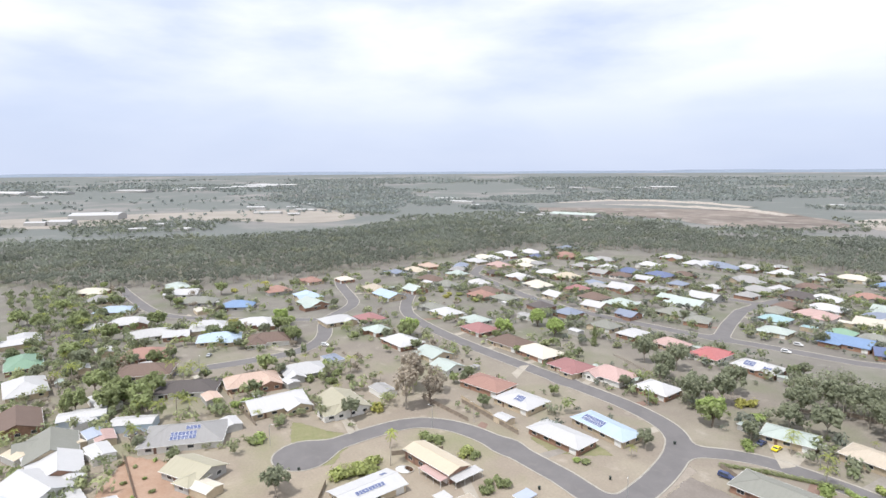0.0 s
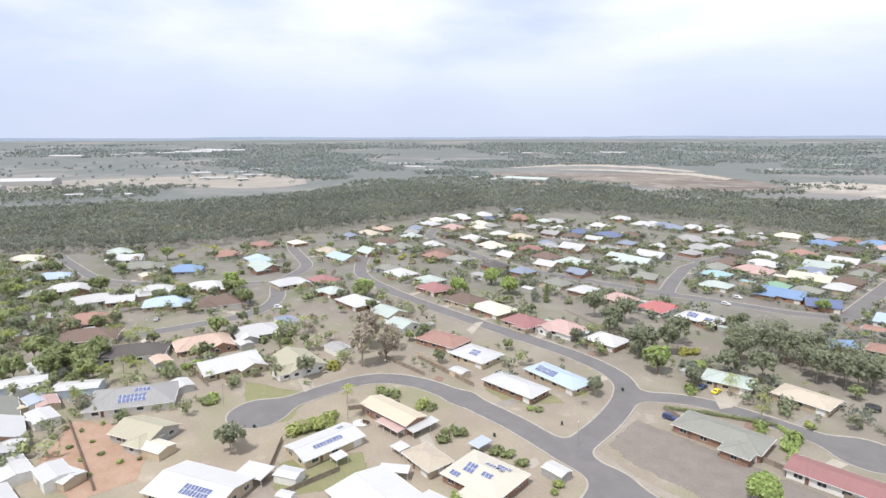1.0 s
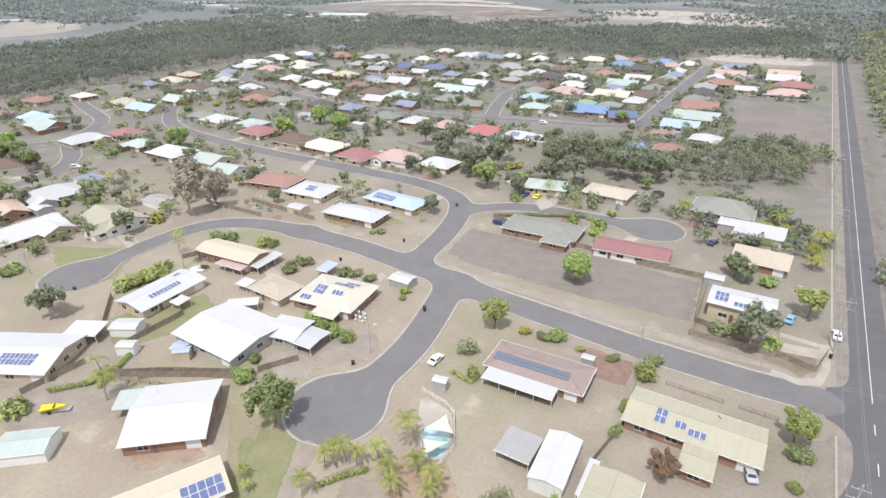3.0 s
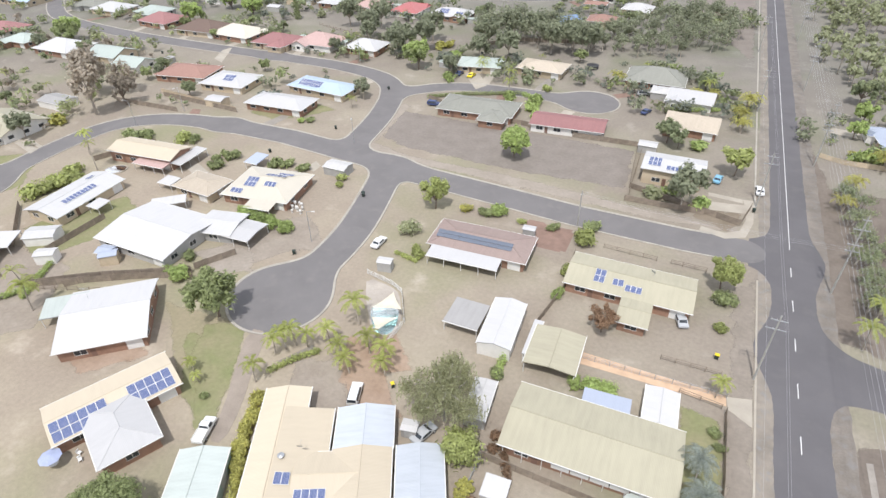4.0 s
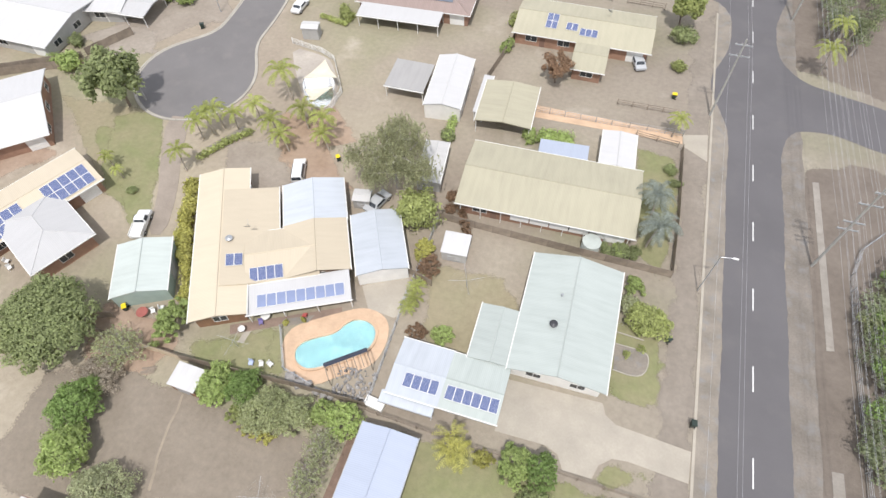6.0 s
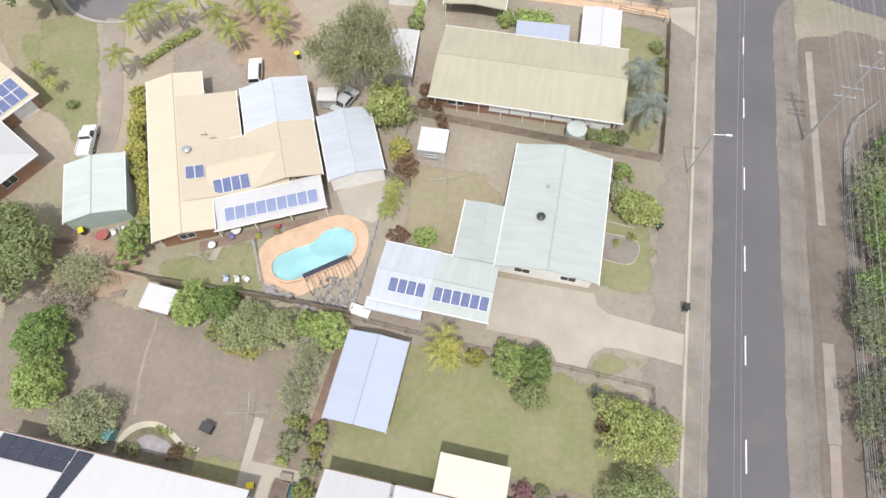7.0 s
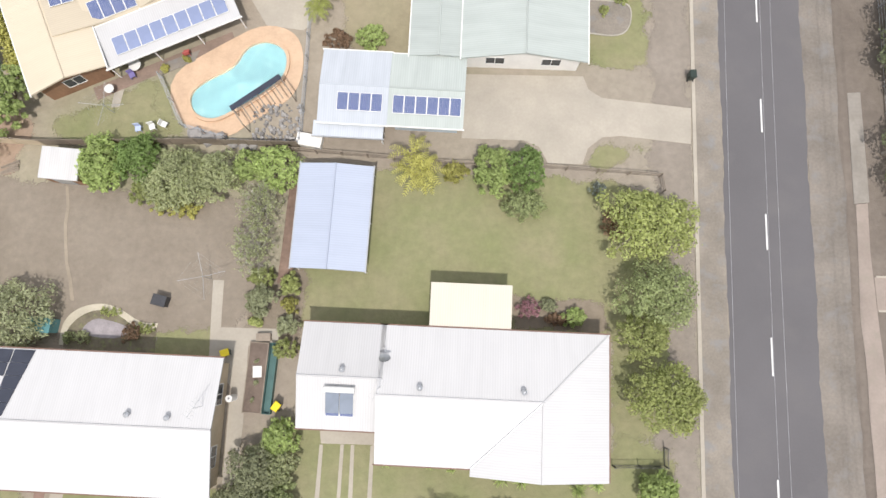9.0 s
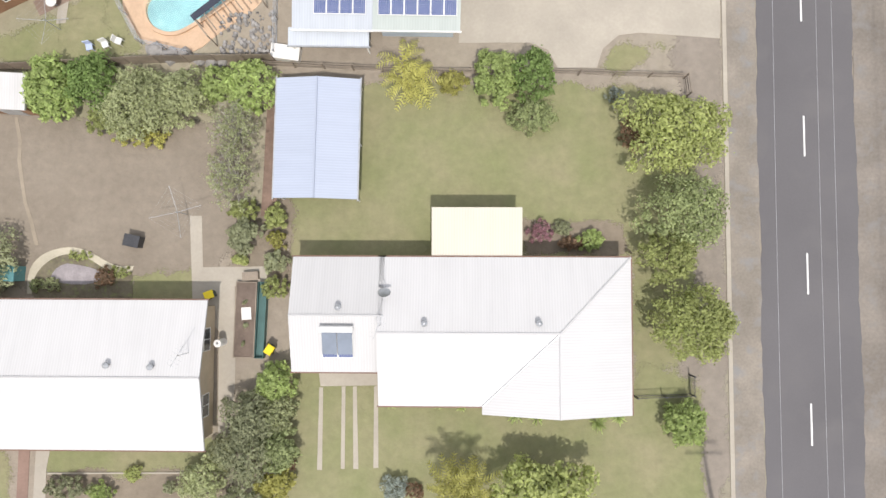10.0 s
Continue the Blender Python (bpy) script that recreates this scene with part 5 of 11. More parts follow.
# corner lots
house(-120.8, 141.0, 3, 22.0, 11.0, "hip", "white", "brick", 2.6, 16, label="house with a white hipped roof on a corner lot")
h = house(-150.5, 151.0, 5, 18.0, 14.0, "hip", "white", "cream", 2.6, 17, label="house with a white hipped roof and solar panels")
solar(h, 14.0, "hip", 17, 2.6, 1.5, -2.6, 4, 2)
h = house(-115.6, 158.1, -4, 24.0, 11.0, "hip", "skyblue", "cream", 2.6, 16, label="house with a light blue roof and solar panels")
solar(h, 11.0, "hip", 16, 2.6, -3.5, -2.4, 9, 2)
house(-172.0, 152.5, 10, 21.0, 14.0, "hip", "terra", "brick", 2.6, 17, label="brick house with a terracotta roof")
house(-58.6, 161.5, 3, 25.0, 13.0, "hip", "taupe", "brick", 2.6, 16, label="brick house with a grey-green hipped roof", wings=[(-51.5, 156.0, 93, 10.0, 8.5, "hip", "taupe", 2.55, 16)])
house(-29.0, 159.8, 4, 22.1, 10.2, "gable", "red", "white", 2.6, 14, label="long house with a dull red roof")
h = house(3.1, 140.0, 0, 15.2, 9.9, "gable", "white", "cream", 4.4, 12, label="two-storey cream house with a white roof and solar panels")
solar(h, 9.9, "gable", 12, 4.4, -4.6, -1.8, 3, 2)
solar(h, 9.9, "gable", 12, 4.4, 0.4, -3.4, 4, 1)
house(-73.2, 200.9, 12, 16.6, 11.5, "hip", "mint", "cream", 2.6, 16, label="house with a pale green roof at the end of a drive")
house(-50.1, 205.5, -3, 17.5, 12.0, "hip", "beige", "cream", 2.6, 16, label="house with a beige tiled roof")
carport(-127.0, 91.9, 3, 10.5, 3.9, "skillion", "pink", 2.3, 3, "pink and white patio roof beside the pool", "patio_roof", "patio roof")
carport(-120.5, 98.7, 93, 10.8, 3.6, "skillion", "palegrey", 2.4, 3, "grey carport roof against the house")
carport(-115.5, 86.6, 0, 4.4, 3.8, "skillion", "palegrey", 2.0, 3, "small grey lean-to roof", "patio_roof", "patio roof")
carport(-122.6, 71.0, 0, 3.8, 3.8, "skillion", "white", 2.2, 3, "small white patio roof", "patio_roof", "patio roof")
carport(-101.9, 104.8, 0, 4.2, 5.6, "skillion", "icy", 2.2, 3, "flat pale carport roof by the drive")
carport(-12.4, 68.9, 92, 9.0, 1.6, "skillion", "white", 2.2, 3, "narrow white awning beside the carport", "awning", "awning")


# ---- the houses further out, street by street ----
house(-237, 74, 80, 23.9, 13.3, "hip", "peach", "brick", 2.6, 17, fine=True, wings=[(-230.2, 78.9, 170, 10.0, 8.6, "gable", "peach", 2.58, 17)])
house(-207, 73, 88, 23.9, 13.3, "gable", "white", "cream", 2.6, 15, fine=True, wings=[(-200.9, 78.9, 178, 10.0, 8.6, "gable", "white", 2.58, 15)])
house(-191, 94, -3, 20.5, 13.2, "gable", "olive", "white", 2.6, 15, fine=True, wings=[(-186.2, 87.9, 87, 9.9, 7.4, "gable", "olive", 2.58, 15)])
shed(-194, 114, 0, 10.9, 7.5, "gable", "grey", "white", 2.4, 12, doors=False)
house(-236, 97, 80, 19.6, 12.6, "hip", "white", "grey", 2.6, 17, fine=True, wings=[(-231.3, 90.8, 170, 9.5, 7.0, "gable", "white", 2.58, 17)])
shed(-226, 87, 0, 7.8, 5.4, "gable", "white", "grey", 2.4, 12, doors=False)
shed(-243, 115, 0, 11.4, 7.8, "hip", "slate", "white", 2.4, 12, doors=False)
house(-311, 81, 70, 23.9, 13.3, "hip", "skyblue", "cream", 2.6, 17, fine=True, wings=[(-303.6, 85.0, 160, 10.0, 8.6, "hip", "skyblue", 2.58, 17)])
house(-293, 102, 68, 23.9, 13.3, "hip", "brown", "white", 2.6, 19, fine=True, wings=[(-290.6, 94.3, 158, 10.0, 8.6, "hip", "brown", 2.58, 19)])
house(-331, 108, 66, 23.9, 13.3, "hip", "white", "brick", 2.6, 17, fine=False, wings=[(-323.3, 111.3, 156, 10.0, 8.6, "hip", "white", 2.58, 17)])
house(-383, 113, 58, 21.6, 14.9, "hip", "blue", "grey", 2.6, 19, fine=False)
house(-382, 163, 0, 23.9, 13.3, "hip", "skyblue", "cream", 2.6, 19, fine=False, wings=[(-375.9, 157.5, 90, 10.0, 8.6, "gable", "skyblue", 2.58, 19)])
house(-357, 156, 2, 23.9, 13.3, "gable", "mint", "brick", 2.6, 17, fine=False, wings=[(-350.6, 150.2, 92, 10.0, 8.6, "gable", "mint", 2.58, 17)])
house(-307, 149, 87, 19.9, 12.8, "hip", "white", "cream", 2.6, 15, fine=False, wings=[(-301.8, 153.8, 177, 9.6, 7.1, "gable", "white", 2.58, 15)])
house(-299, 167, 0, 17.7, 12.2, "hip", "red", "white", 2.6, 15, fine=False)
house(-273, 158, 0, 14.9, 9.6, "hip", "mint", "brick", 2.6, 15, fine=True, wings=[(-277.3, 153.6, 90, 7.2, 5.4, "gable", "mint", 2.58, 15)])
house(-417, 154, 0, 21.0, 13.3, "hip", "terra", "grey", 2.6, 15, fine=False, wings=[(-411.5, 148.7, 90, 10.0, 7.5, "hip", "terra", 2.58, 15)])
house(-348, 211, 0, 26.0, 15.5, "gable", "skyblue", "cream", 2.6, 15, fine=False)
house(-246, 157, 0, 22.1, 15.3, "hip", "white", "brick", 2.6, 17, fine=True)
house(-219, 158, 0, 16.1, 10.4, "gable", "mint", "cream", 2.6, 15, fine=True, wings=[(-223.1, 153.3, 90, 7.8, 5.8, "gable", "mint", 2.58, 15)])
house(-200, 152, 2, 13.1, 9.1, "gable", "mint", "white", 2.6, 15, fine=True)
house(-239, 205, -3, 18.7, 12.9, "hip", "red", "brick", 2.6, 17, fine=True)
house(-256, 216, 0, 16.7, 10.8, "hip", "mint", "grey", 2.6, 15, fine=False, wings=[(-251.7, 211.3, 90, 8.1, 6.0, "hip", "mint", 2.58, 15)])
house(-209, 201, 2, 21.8, 15.0, "hip", "brown", "cream", 2.6, 19, fine=True)
house(-189, 201, -3, 21.8, 15.0, "hip", "cream", "brick", 2.6, 17, fine=True)
house(-165, 197, 2, 17.9, 11.6, "hip", "red", "cream", 2.6, 17, fine=True, wings=[(-160.4, 192.4, 92, 8.7, 6.5, "hip", "red", 2.58, 17)])
house(-147, 203, 0, 18.9, 12.2, "hip", "pink", "white", 2.6, 19, fine=True, wings=[(-151.8, 198.0, 90, 9.1, 6.8, "gable", "pink", 2.58, 19)])
house(-125, 204, 0, 15.5, 10.7, "hip", "white", "brick", 2.6, 17, fine=True)
shed(-203, 245, 0, 7.5, 5.2, "gable", "white", "grey", 2.4, 12, doors=False)
house(-199, 266, 0, 16.2, 10.4, "hip", "taupe", "cream", 2.6, 19, fine=False, wings=[(-203.1, 261.8, 90, 7.8, 5.8, "gable", "taupe", 2.58, 19)])
house(-180, 265, 90, 15.4, 9.9, "hip", "white", "brick", 2.6, 15, fine=True, wings=[(-175.5, 261.0, 180, 7.4, 5.5, "hip", "white", 2.58, 15)])
house(-156, 264, 0, 17.0, 10.5, "hip", "pink", "cream", 2.6, 19, fine=True, wings=[(-152.3, 260.0, 90, 6.4, 4.8, "hip", "pink", 2.58, 19)])
house(-135, 264, 90, 17.5, 12.5, "hip", "scarlet", "white", 2.6, 15, fine=True, wings=[(-132.2, 270.4, 180, 7.3, 5.4, "gable", "scarlet", 2.58, 15)])
h = house(-112, 263, 0, 20.0, 13.5, "hip", "palegrey", "brick", 2.6, 20, label="house with a pale grey hipped roof and many blue solar panels", wings=[(-107.7, 259.0, 90, 7.7, 5.8, "gable", "palegrey", 2.58, 17)])
solar(h, 13.5, "hip", 20, 2.6, -2.6, -3.2, 4, 2, 1.15, 1.8)
solar(h, 13.5, "hip", 20, 2.6, 5.4, -3.8, 3, 1, 1.15, 1.8)
house(-146, 358, 2, 16.8, 10.8, "hip", "teal", "grey", 2.6, 15, fine=False, wings=[(-141.8, 353.9, 92, 8.1, 6.1, "hip", "teal", 2.58, 15)])
house(-134, 331, 2, 16.3, 10.5, "hip", "mint", "cream", 2.6, 15, fine=False, wings=[(-137.9, 326.9, 92, 7.9, 5.9, "hip", "mint", 2.58, 15)])
house(-101, 338, 0, 23.9, 13.3, "gable", "blue", "brick", 2.6, 17, fine=False, wings=[(-107.2, 332.7, 90, 10.0, 8.6, "hip", "blue", 2.58, 17)])
house(-110, 355, 2, 13.4, 9.2, "hip", "green", "cream", 2.6, 17, fine=False)
house(-135, 387, -3, 23.9, 13.3, "hip", "pink", "white", 2.6, 17, fine=False, wings=[(-128.5, 381.0, 87, 10.0, 8.6, "hip", "pink", 2.58, 17)])
house(-138, 410, 2, 21.6, 13.3, "hip", "white", "brick", 2.6, 17, fine=False, wings=[(-143.5, 404.3, 92, 10.0, 7.8, "hip", "white", 2.58, 17)])
house(-103, 389, 0, 25.0, 15.5, "gable", "cream", "grey", 2.6, 17, fine=False)
house(-108, 409, 0, 20.0, 12.9, "hip", "slate", "cream", 2.6, 17, fine=False, wings=[(-102.9, 403.5, 90, 9.7, 7.2, "gable", "palegrey", 2.58, 17)])
house(-163, 437, 2, 23.9, 13.3, "hip", "dark", "brick", 2.6, 17, fine=False, wings=[(-156.0, 431.7, 92, 10.0, 8.6, "hip", "dark", 2.58, 17)])
house(-149, 440, -3, 22.5, 15.5, "hip", "white", "cream", 2.6, 17, fine=False)
house(-134, 524, 0, 26.0, 15.5, "hip", "blue", "white", 2.6, 17, fine=False)
house(-114, 507, -3, 26.0, 15.5, "hip", "dark", "brick", 2.6, 15, fine=False)
house(-132, 466, 2, 19.8, 12.8, "hip", "terra", "grey", 2.6, 19, fine=False, wings=[(-126.4, 461.0, 92, 9.6, 7.1, "gable", "terra", 2.58, 19)])
house(-104, 460, 0, 19.3, 12.5, "gable", "white", "cream", 2.6, 15, fine=False, wings=[(-108.8, 454.8, 90, 9.3, 7.0, "hip", "white", 2.58, 15)])
house(-58, 270, 45, 12.0, 8.2, "gable", "blue", "brick", 2.6, 15, fine=True)
house(-43, 277, 2, 13.0, 9.0, "hip", "terra", "cream", 2.6, 15, fine=True)
house(-47, 325, 0, 19.5, 13.4, "gable", "skyblue", "white", 2.6, 15, fine=False)
house(-43, 348, 0, 26.0, 15.5, "gable", "mint", "brick", 2.6, 19, fine=False)
house(-46, 377, 2, 22.4, 13.3, "gable", "terra", "grey", 2.6, 19, fine=False, wings=[(-51.6, 370.8, 92, 10.0, 8.1, "hip", "terra", 2.58, 19)])
house(-31, 303, -3, 14.1, 9.1, "hip", "palegrey", "cream", 2.6, 17, fine=True, wings=[(-27.5, 298.8, 87, 6.8, 5.1, "hip", "palegrey", 2.58, 17)])
house(-46, 467, -3, 23.9, 13.3, "hip", "terra", "brick", 2.6, 17, fine=False, wings=[(-52.8, 461.9, 87, 10.0, 8.6, "gable", "terra", 2.58, 17)])
house(-28, 450, 0, 15.4, 10.0, "gable", "white", "cream", 2.6, 15, fine=False, wings=[(-23.6, 445.5, 90, 7.5, 5.6, "gable", "white", 2.58, 15)])
house(-46, 512, 0, 23.9, 13.3, "gable", "pink", "white", 2.6, 17, fine=False, wings=[(-39.1, 506.8, 90, 10.0, 8.6, "gable", "pink", 2.58, 17)])
house(-47, 554, -3, 23.9, 13.3, "hip", "slate", "brick", 2.6, 15, fine=False, wings=[(-40.4, 548.2, 87, 10.0, 8.6, "gable", "slate", 2.58, 15)])
house(-3, 444, 2, 26.0, 15.5, "hip", "pink", "grey", 2.6, 19, fine=False)
house(-1, 479, -3, 26.0, 15.5, "hip", "red", "cream", 2.6, 19, fine=False)
house(-9, 504, 0, 23.9, 13.3, "gable", "white", "brick", 2.6, 19, fine=False, wings=[(-2.6, 498.8, 90, 10.0, 8.6, "gable", "white", 2.58, 19)])
house(-10, 529, -3, 23.9, 13.3, "gable", "peach", "cream", 2.6, 19, fine=False, wings=[(-17.1, 523.8, 87, 10.0, 8.6, "hip", "peach", 2.58, 19)])
shed(8, 304, 0, 8.8, 6.1, "gable", "pink", "cream", 2.4, 12, doors=False)
house(-341, 335, 0, 22.3, 13.3, "hip", "white", "brick", 2.6, 17, fine=False, wings=[(-334.6, 329.8, 90, 10.0, 8.0, "gable", "white", 2.58, 17)])
house(-307, 323, -3, 22.4, 13.3, "hip", "cream", "grey", 2.6, 19, fine=False, wings=[(-301.1, 317.0, 87, 10.0, 8.1, "hip", "cream", 2.58, 19)])
house(-339, 368, -3, 22.4, 15.5, "hip", "white", "cream", 2.6, 17, fine=False)
house(-316, 368, 2, 21.7, 13.3, "hip", "lemon", "brick", 2.6, 19, fine=False, wings=[(-322.1, 362.0, 92, 10.0, 7.8, "gable", "lemon", 2.58, 19)])
house(-278, 336, 0, 17.0, 11.0, "hip", "red", "cream", 2.6, 17, fine=False, wings=[(-282.4, 331.3, 90, 8.2, 6.1, "hip", "red", 2.58, 17)])
house(-251, 321, -3, 19.3, 13.3, "hip", "brown", "white", 2.6, 19, fine=False)
house(-258, 364, 2, 20.8, 13.3, "gable", "white", "brick", 2.6, 19, fine=False, wings=[(-252.0, 358.1, 92, 10.0, 7.5, "gable", "white", 2.58, 19)])
house(-284, 362, 2, 17.5, 11.3, "hip", "slate", "grey", 2.6, 15, fine=False, wings=[(-279.6, 357.2, 92, 8.4, 6.3, "gable", "slate", 2.58, 15)])
house(-228, 321, 0, 19.9, 12.8, "hip", "mint", "cream", 2.6, 17, fine=False, wings=[(-233.0, 315.9, 90, 9.6, 7.2, "hip", "mint", 2.58, 17)])
house(-207, 299, 0, 14.0, 9.1, "gable", "slate", "brick", 2.6, 17, fine=False, wings=[(-203.4, 295.1, 90, 6.8, 5.1, "hip", "slate", 2.58, 17)])
house(-191, 325, -3, 22.9, 15.5, "hip", "taupe", "cream", 2.6, 17, fine=False)
house(-200, 356, 0, 23.1, 15.5, "gable", "mint", "white", 2.6, 17, fine=False)
house(-219, 363, 0, 13.2, 8.5, "gable", "mint", "brick", 2.6, 15, fine=False, wings=[(-222.3, 359.4, 90, 6.4, 4.8, "hip", "mint", 2.58, 15)])
house(-203, 382, -3, 21.9, 15.1, "gable", "white", "grey", 2.6, 17, fine=False)
house(-273, 436, -3, 23.9, 13.3, "hip", "navy", "cream", 2.6, 15, fine=False, wings=[(-266.3, 430.3, 87, 10.0, 8.6, "hip", "navy", 2.58, 15)])
house(-261, 451, -3, 18.4, 12.7, "hip", "brown", "brick", 2.6, 15, fine=False)
house(-298, 428, 0, 21.3, 14.7, "hip", "navy", "cream", 2.6, 19, fine=False)
house(-309, 473, 0, 18.2, 11.8, "hip", "white", "white", 2.6, 19, fine=False, wings=[(-313.7, 468.1, 90, 8.8, 6.6, "gable", "white", 2.58, 19)])
house(-320, 532, 0, 23.1, 13.3, "hip", "white", "brick", 2.6, 17, fine=False, wings=[(-313.9, 526.1, 90, 10.0, 8.3, "gable", "white", 2.58, 17)])
house(-284, 512, 2, 21.8, 13.3, "hip", "white", "grey", 2.6, 19, fine=False, wings=[(-277.8, 507.1, 92, 10.0, 7.9, "gable", "white", 2.58, 19)])
house(-268, 522, 2, 23.8, 13.3, "hip", "slate", "cream", 2.6, 17, fine=False, wings=[(-261.5, 516.9, 92, 10.0, 8.6, "hip", "slate", 2.58, 17)])
house(-241, 525, 2, 21.5, 13.3, "hip", "white", "brick", 2.6, 19, fine=False, wings=[(-234.6, 519.6, 92, 10.0, 7.7, "gable", "white", 2.58, 19)])
house(-216, 468, 2, 23.9, 13.3, "hip", "grey", "cream", 2.6, 19, fine=False, wings=[(-222.6, 462.3, 92, 10.0, 8.6, "gable", "grey", 2.58, 19)])
house(-192, 434, 0, 20.3, 14.0, "hip", "grey", "white", 2.6, 19, fine=False)
house(-191, 484, -3, 23.0, 13.3, "hip", "taupe", "brick", 2.6, 17, fine=False, wings=[(-185.5, 477.9, 87, 10.0, 8.3, "hip", "taupe", 2.58, 17)])
house(-173, 477, 0, 20.7, 13.3, "hip", "brown", "grey", 2.6, 15, fine=False, wings=[(-178.1, 471.8, 90, 10.0, 7.5, "hip", "brown", 2.58, 15)])
house(-165, 541, 0, 26.0, 15.5, "hip", "cream", "cream", 2.6, 17, fine=False)
house(-182, 543, 0, 14.5, 9.4, "hip", "dark", "brick", 2.6, 15, fine=False, wings=[(-186.2, 539.3, 90, 7.0, 5.2, "hip", "white", 2.58, 15)])
house(-356, 467, 0, 26.0, 15.5, "hip", "grey", "cream", 2.6, 15, fine=False)
house(-403, 464, -3, 23.0, 13.3, "hip", "terra", "white", 2.6, 15, fine=False, wings=[(-396.8, 458.4, 87, 10.0, 8.3, "hip", "terra", 2.58, 15)])
house(-435, 502, 0, 19.1, 12.3, "hip", "slate", "brick", 2.6, 19, fine=False, wings=[(-440.2, 496.7, 90, 9.2, 6.9, "hip", "slate", 2.58, 19)])
house(-439, 447, 0, 23.4, 13.3, "hip", "white", "grey", 2.6, 19, fine=False, wings=[(-445.6, 441.5, 90, 10.0, 8.4, "gable", "white", 2.58, 19)])
house(-448, 421, 0, 22.7, 15.5, "hip", "white", "cream", 2.6, 15, fine=False)
house(-394, 397, 2, 21.0, 13.3, "hip", "cream", "brick", 2.6, 19, fine=False, wings=[(-399.7, 390.9, 92, 10.0, 7.6, "hip", "cream", 2.58, 19)])
house(-396, 362, 0, 22.1, 13.3, "hip", "pink", "cream", 2.6, 19, fine=False, wings=[(-389.9, 356.4, 90, 10.0, 8.0, "gable", "pink", 2.58, 19)])
house(-443, 384, 0, 23.9, 13.3, "hip", "cream", "white", 2.6, 15, fine=False, wings=[(-437.0, 378.4, 90, 10.0, 8.6, "hip", "cream", 2.58, 15)])
house(-312, 276, 0, 23.9, 13.3, "hip", "brown", "brick", 2.6, 19, fine=False, wings=[(-318.8, 270.2, 90, 10.0, 8.6, "hip", "brown", 2.58, 19)])
house(-289, 270, 0, 17.3, 11.9, "hip", "taupe", "grey", 2.6, 15, fine=False)
shed(-245, 248, 0, 10.1, 6.9, "gable", "grey", "white", 2.4, 12, doors=False)
house(-497, 39, 60, 23.9, 13.3, "hip", "cream", "brick", 2.6, 15, fine=False, wings=[(-488.8, 41.3, 150, 10.0, 8.6, "hip", "cream", 2.58, 15)])
house(-459, 43, 60, 25.7, 15.5, "hip", "grey", "cream", 2.6, 19, fine=False)
house(-448, 93, 58, 26.0, 15.5, "gable", "white", "white", 2.6, 17, fine=False)
house(-479, 96, 0, 23.9, 13.3, "hip", "mint", "brick", 2.6, 15, fine=False, wings=[(-472.2, 90.9, 90, 10.0, 8.6, "gable", "mint", 2.58, 15)])
house(-412, 95, 56, 26.0, 15.5, "hip", "taupe", "grey", 2.6, 19, fine=False)
shed(-385, 90, 0, 11.0, 7.6, "gable", "cream", "cream", 2.4, 12, doors=False)
house(-379, 47, 75, 23.9, 13.3, "hip", "palegrey", "brick", 2.6, 17, fine=False, wings=[(-372.3, 51.7, 165, 10.0, 8.6, "gable", "palegrey", 2.58, 17)])
house(-418, 45, 65, 25.5, 15.5, "hip", "skyblue", "cream", 2.6, 15, fine=False)
house(-343, 52.5, 85, 26.0, 15.5, "hip", "palegrey", "white", 2.6, 15, fine=False)
house(-332, 64, 70, 14.0, 9.0, "gable", "white", "brick", 2.6, 19, fine=False, wings=[(-327.4, 65.9, 160, 6.8, 5.0, "gable", "white", 2.58, 19)])
house(-378, 29, 66, 13.1, 9.0, "gable", "white", "grey", 2.6, 15, fine=False)
house(-340, 83, 72, 20.9, 13.3, "hip", "white", "cream", 2.6, 19, fine=False, wings=[(-336.6, 75.7, 162, 10.0, 7.5, "hip", "white", 2.58, 19)])
house(-304, 44, 66, 23.3, 13.3, "hip", "terra", "brick", 2.6, 19, fine=True, wings=[(-301.5, 36.5, 156, 10.0, 8.4, "gable", "terra", 2.58, 19)])
house(-278, 39, 65, 26.0, 15.5, "hip", "brown", "cream", 2.6, 19, fine=True)
house(-245, 50, 63, 26.0, 15.5, "hip", "dark", "white", 2.6, 15, fine=True)
shed(-325, 28, 0, 11.3, 7.8, "gable", "white", "cream", 2.4, 12, doors=False)
shed(-229, 55, 0, 9.3, 6.4, "gable", "peach", "grey", 2.4, 12, doors=False)
shed(-302, 17, 0, 8.0, 5.5, "gable", "white", "cream", 2.4, 12, doors=False)
shed(-238, 11.5, 80, 16.0, 9.0, "gable", "white", "bluewall", 3.2, 9, "long white-roofed shed with pale teal walls")
shed(-221, 26, 62, 15.0, 8.0, "gable", "palegrey", "bluewall", 3.0, 10, "pale grey shed with teal walls beside a pool")
h = house(-199.5, 38.5, 66, 27.0, 17.5, "hip", "grey", "white", 2.6, 20, label="house with a broad weathered grey hipped roof and blue solar panels")
solar(h, 17.5, "hip", 20, 2.6, 0.5, -5.0, 7, 2, 1.15, 1.8)
solar(h, 17.5, "hip", 20, 2.6, 3.2, -1.8, 4, 1, 1.15, 1.8)
shed(-200, 54, 0, 8.6, 5.9, "gable", "white", "grey", 2.4, 12, doors=False)
house(-173, 35, 27, 15.8, 10.2, "gable", "olive", "grey", 2.6, 15, fine=True, wings=[(-166.8, 33.0, 117, 7.6, 5.7, "hip", "olive", 2.58, 15)])
shed(-161, 35, 25, 8.8, 6.1, "gable", "cream", "cream", 2.4, 12, doors=False)
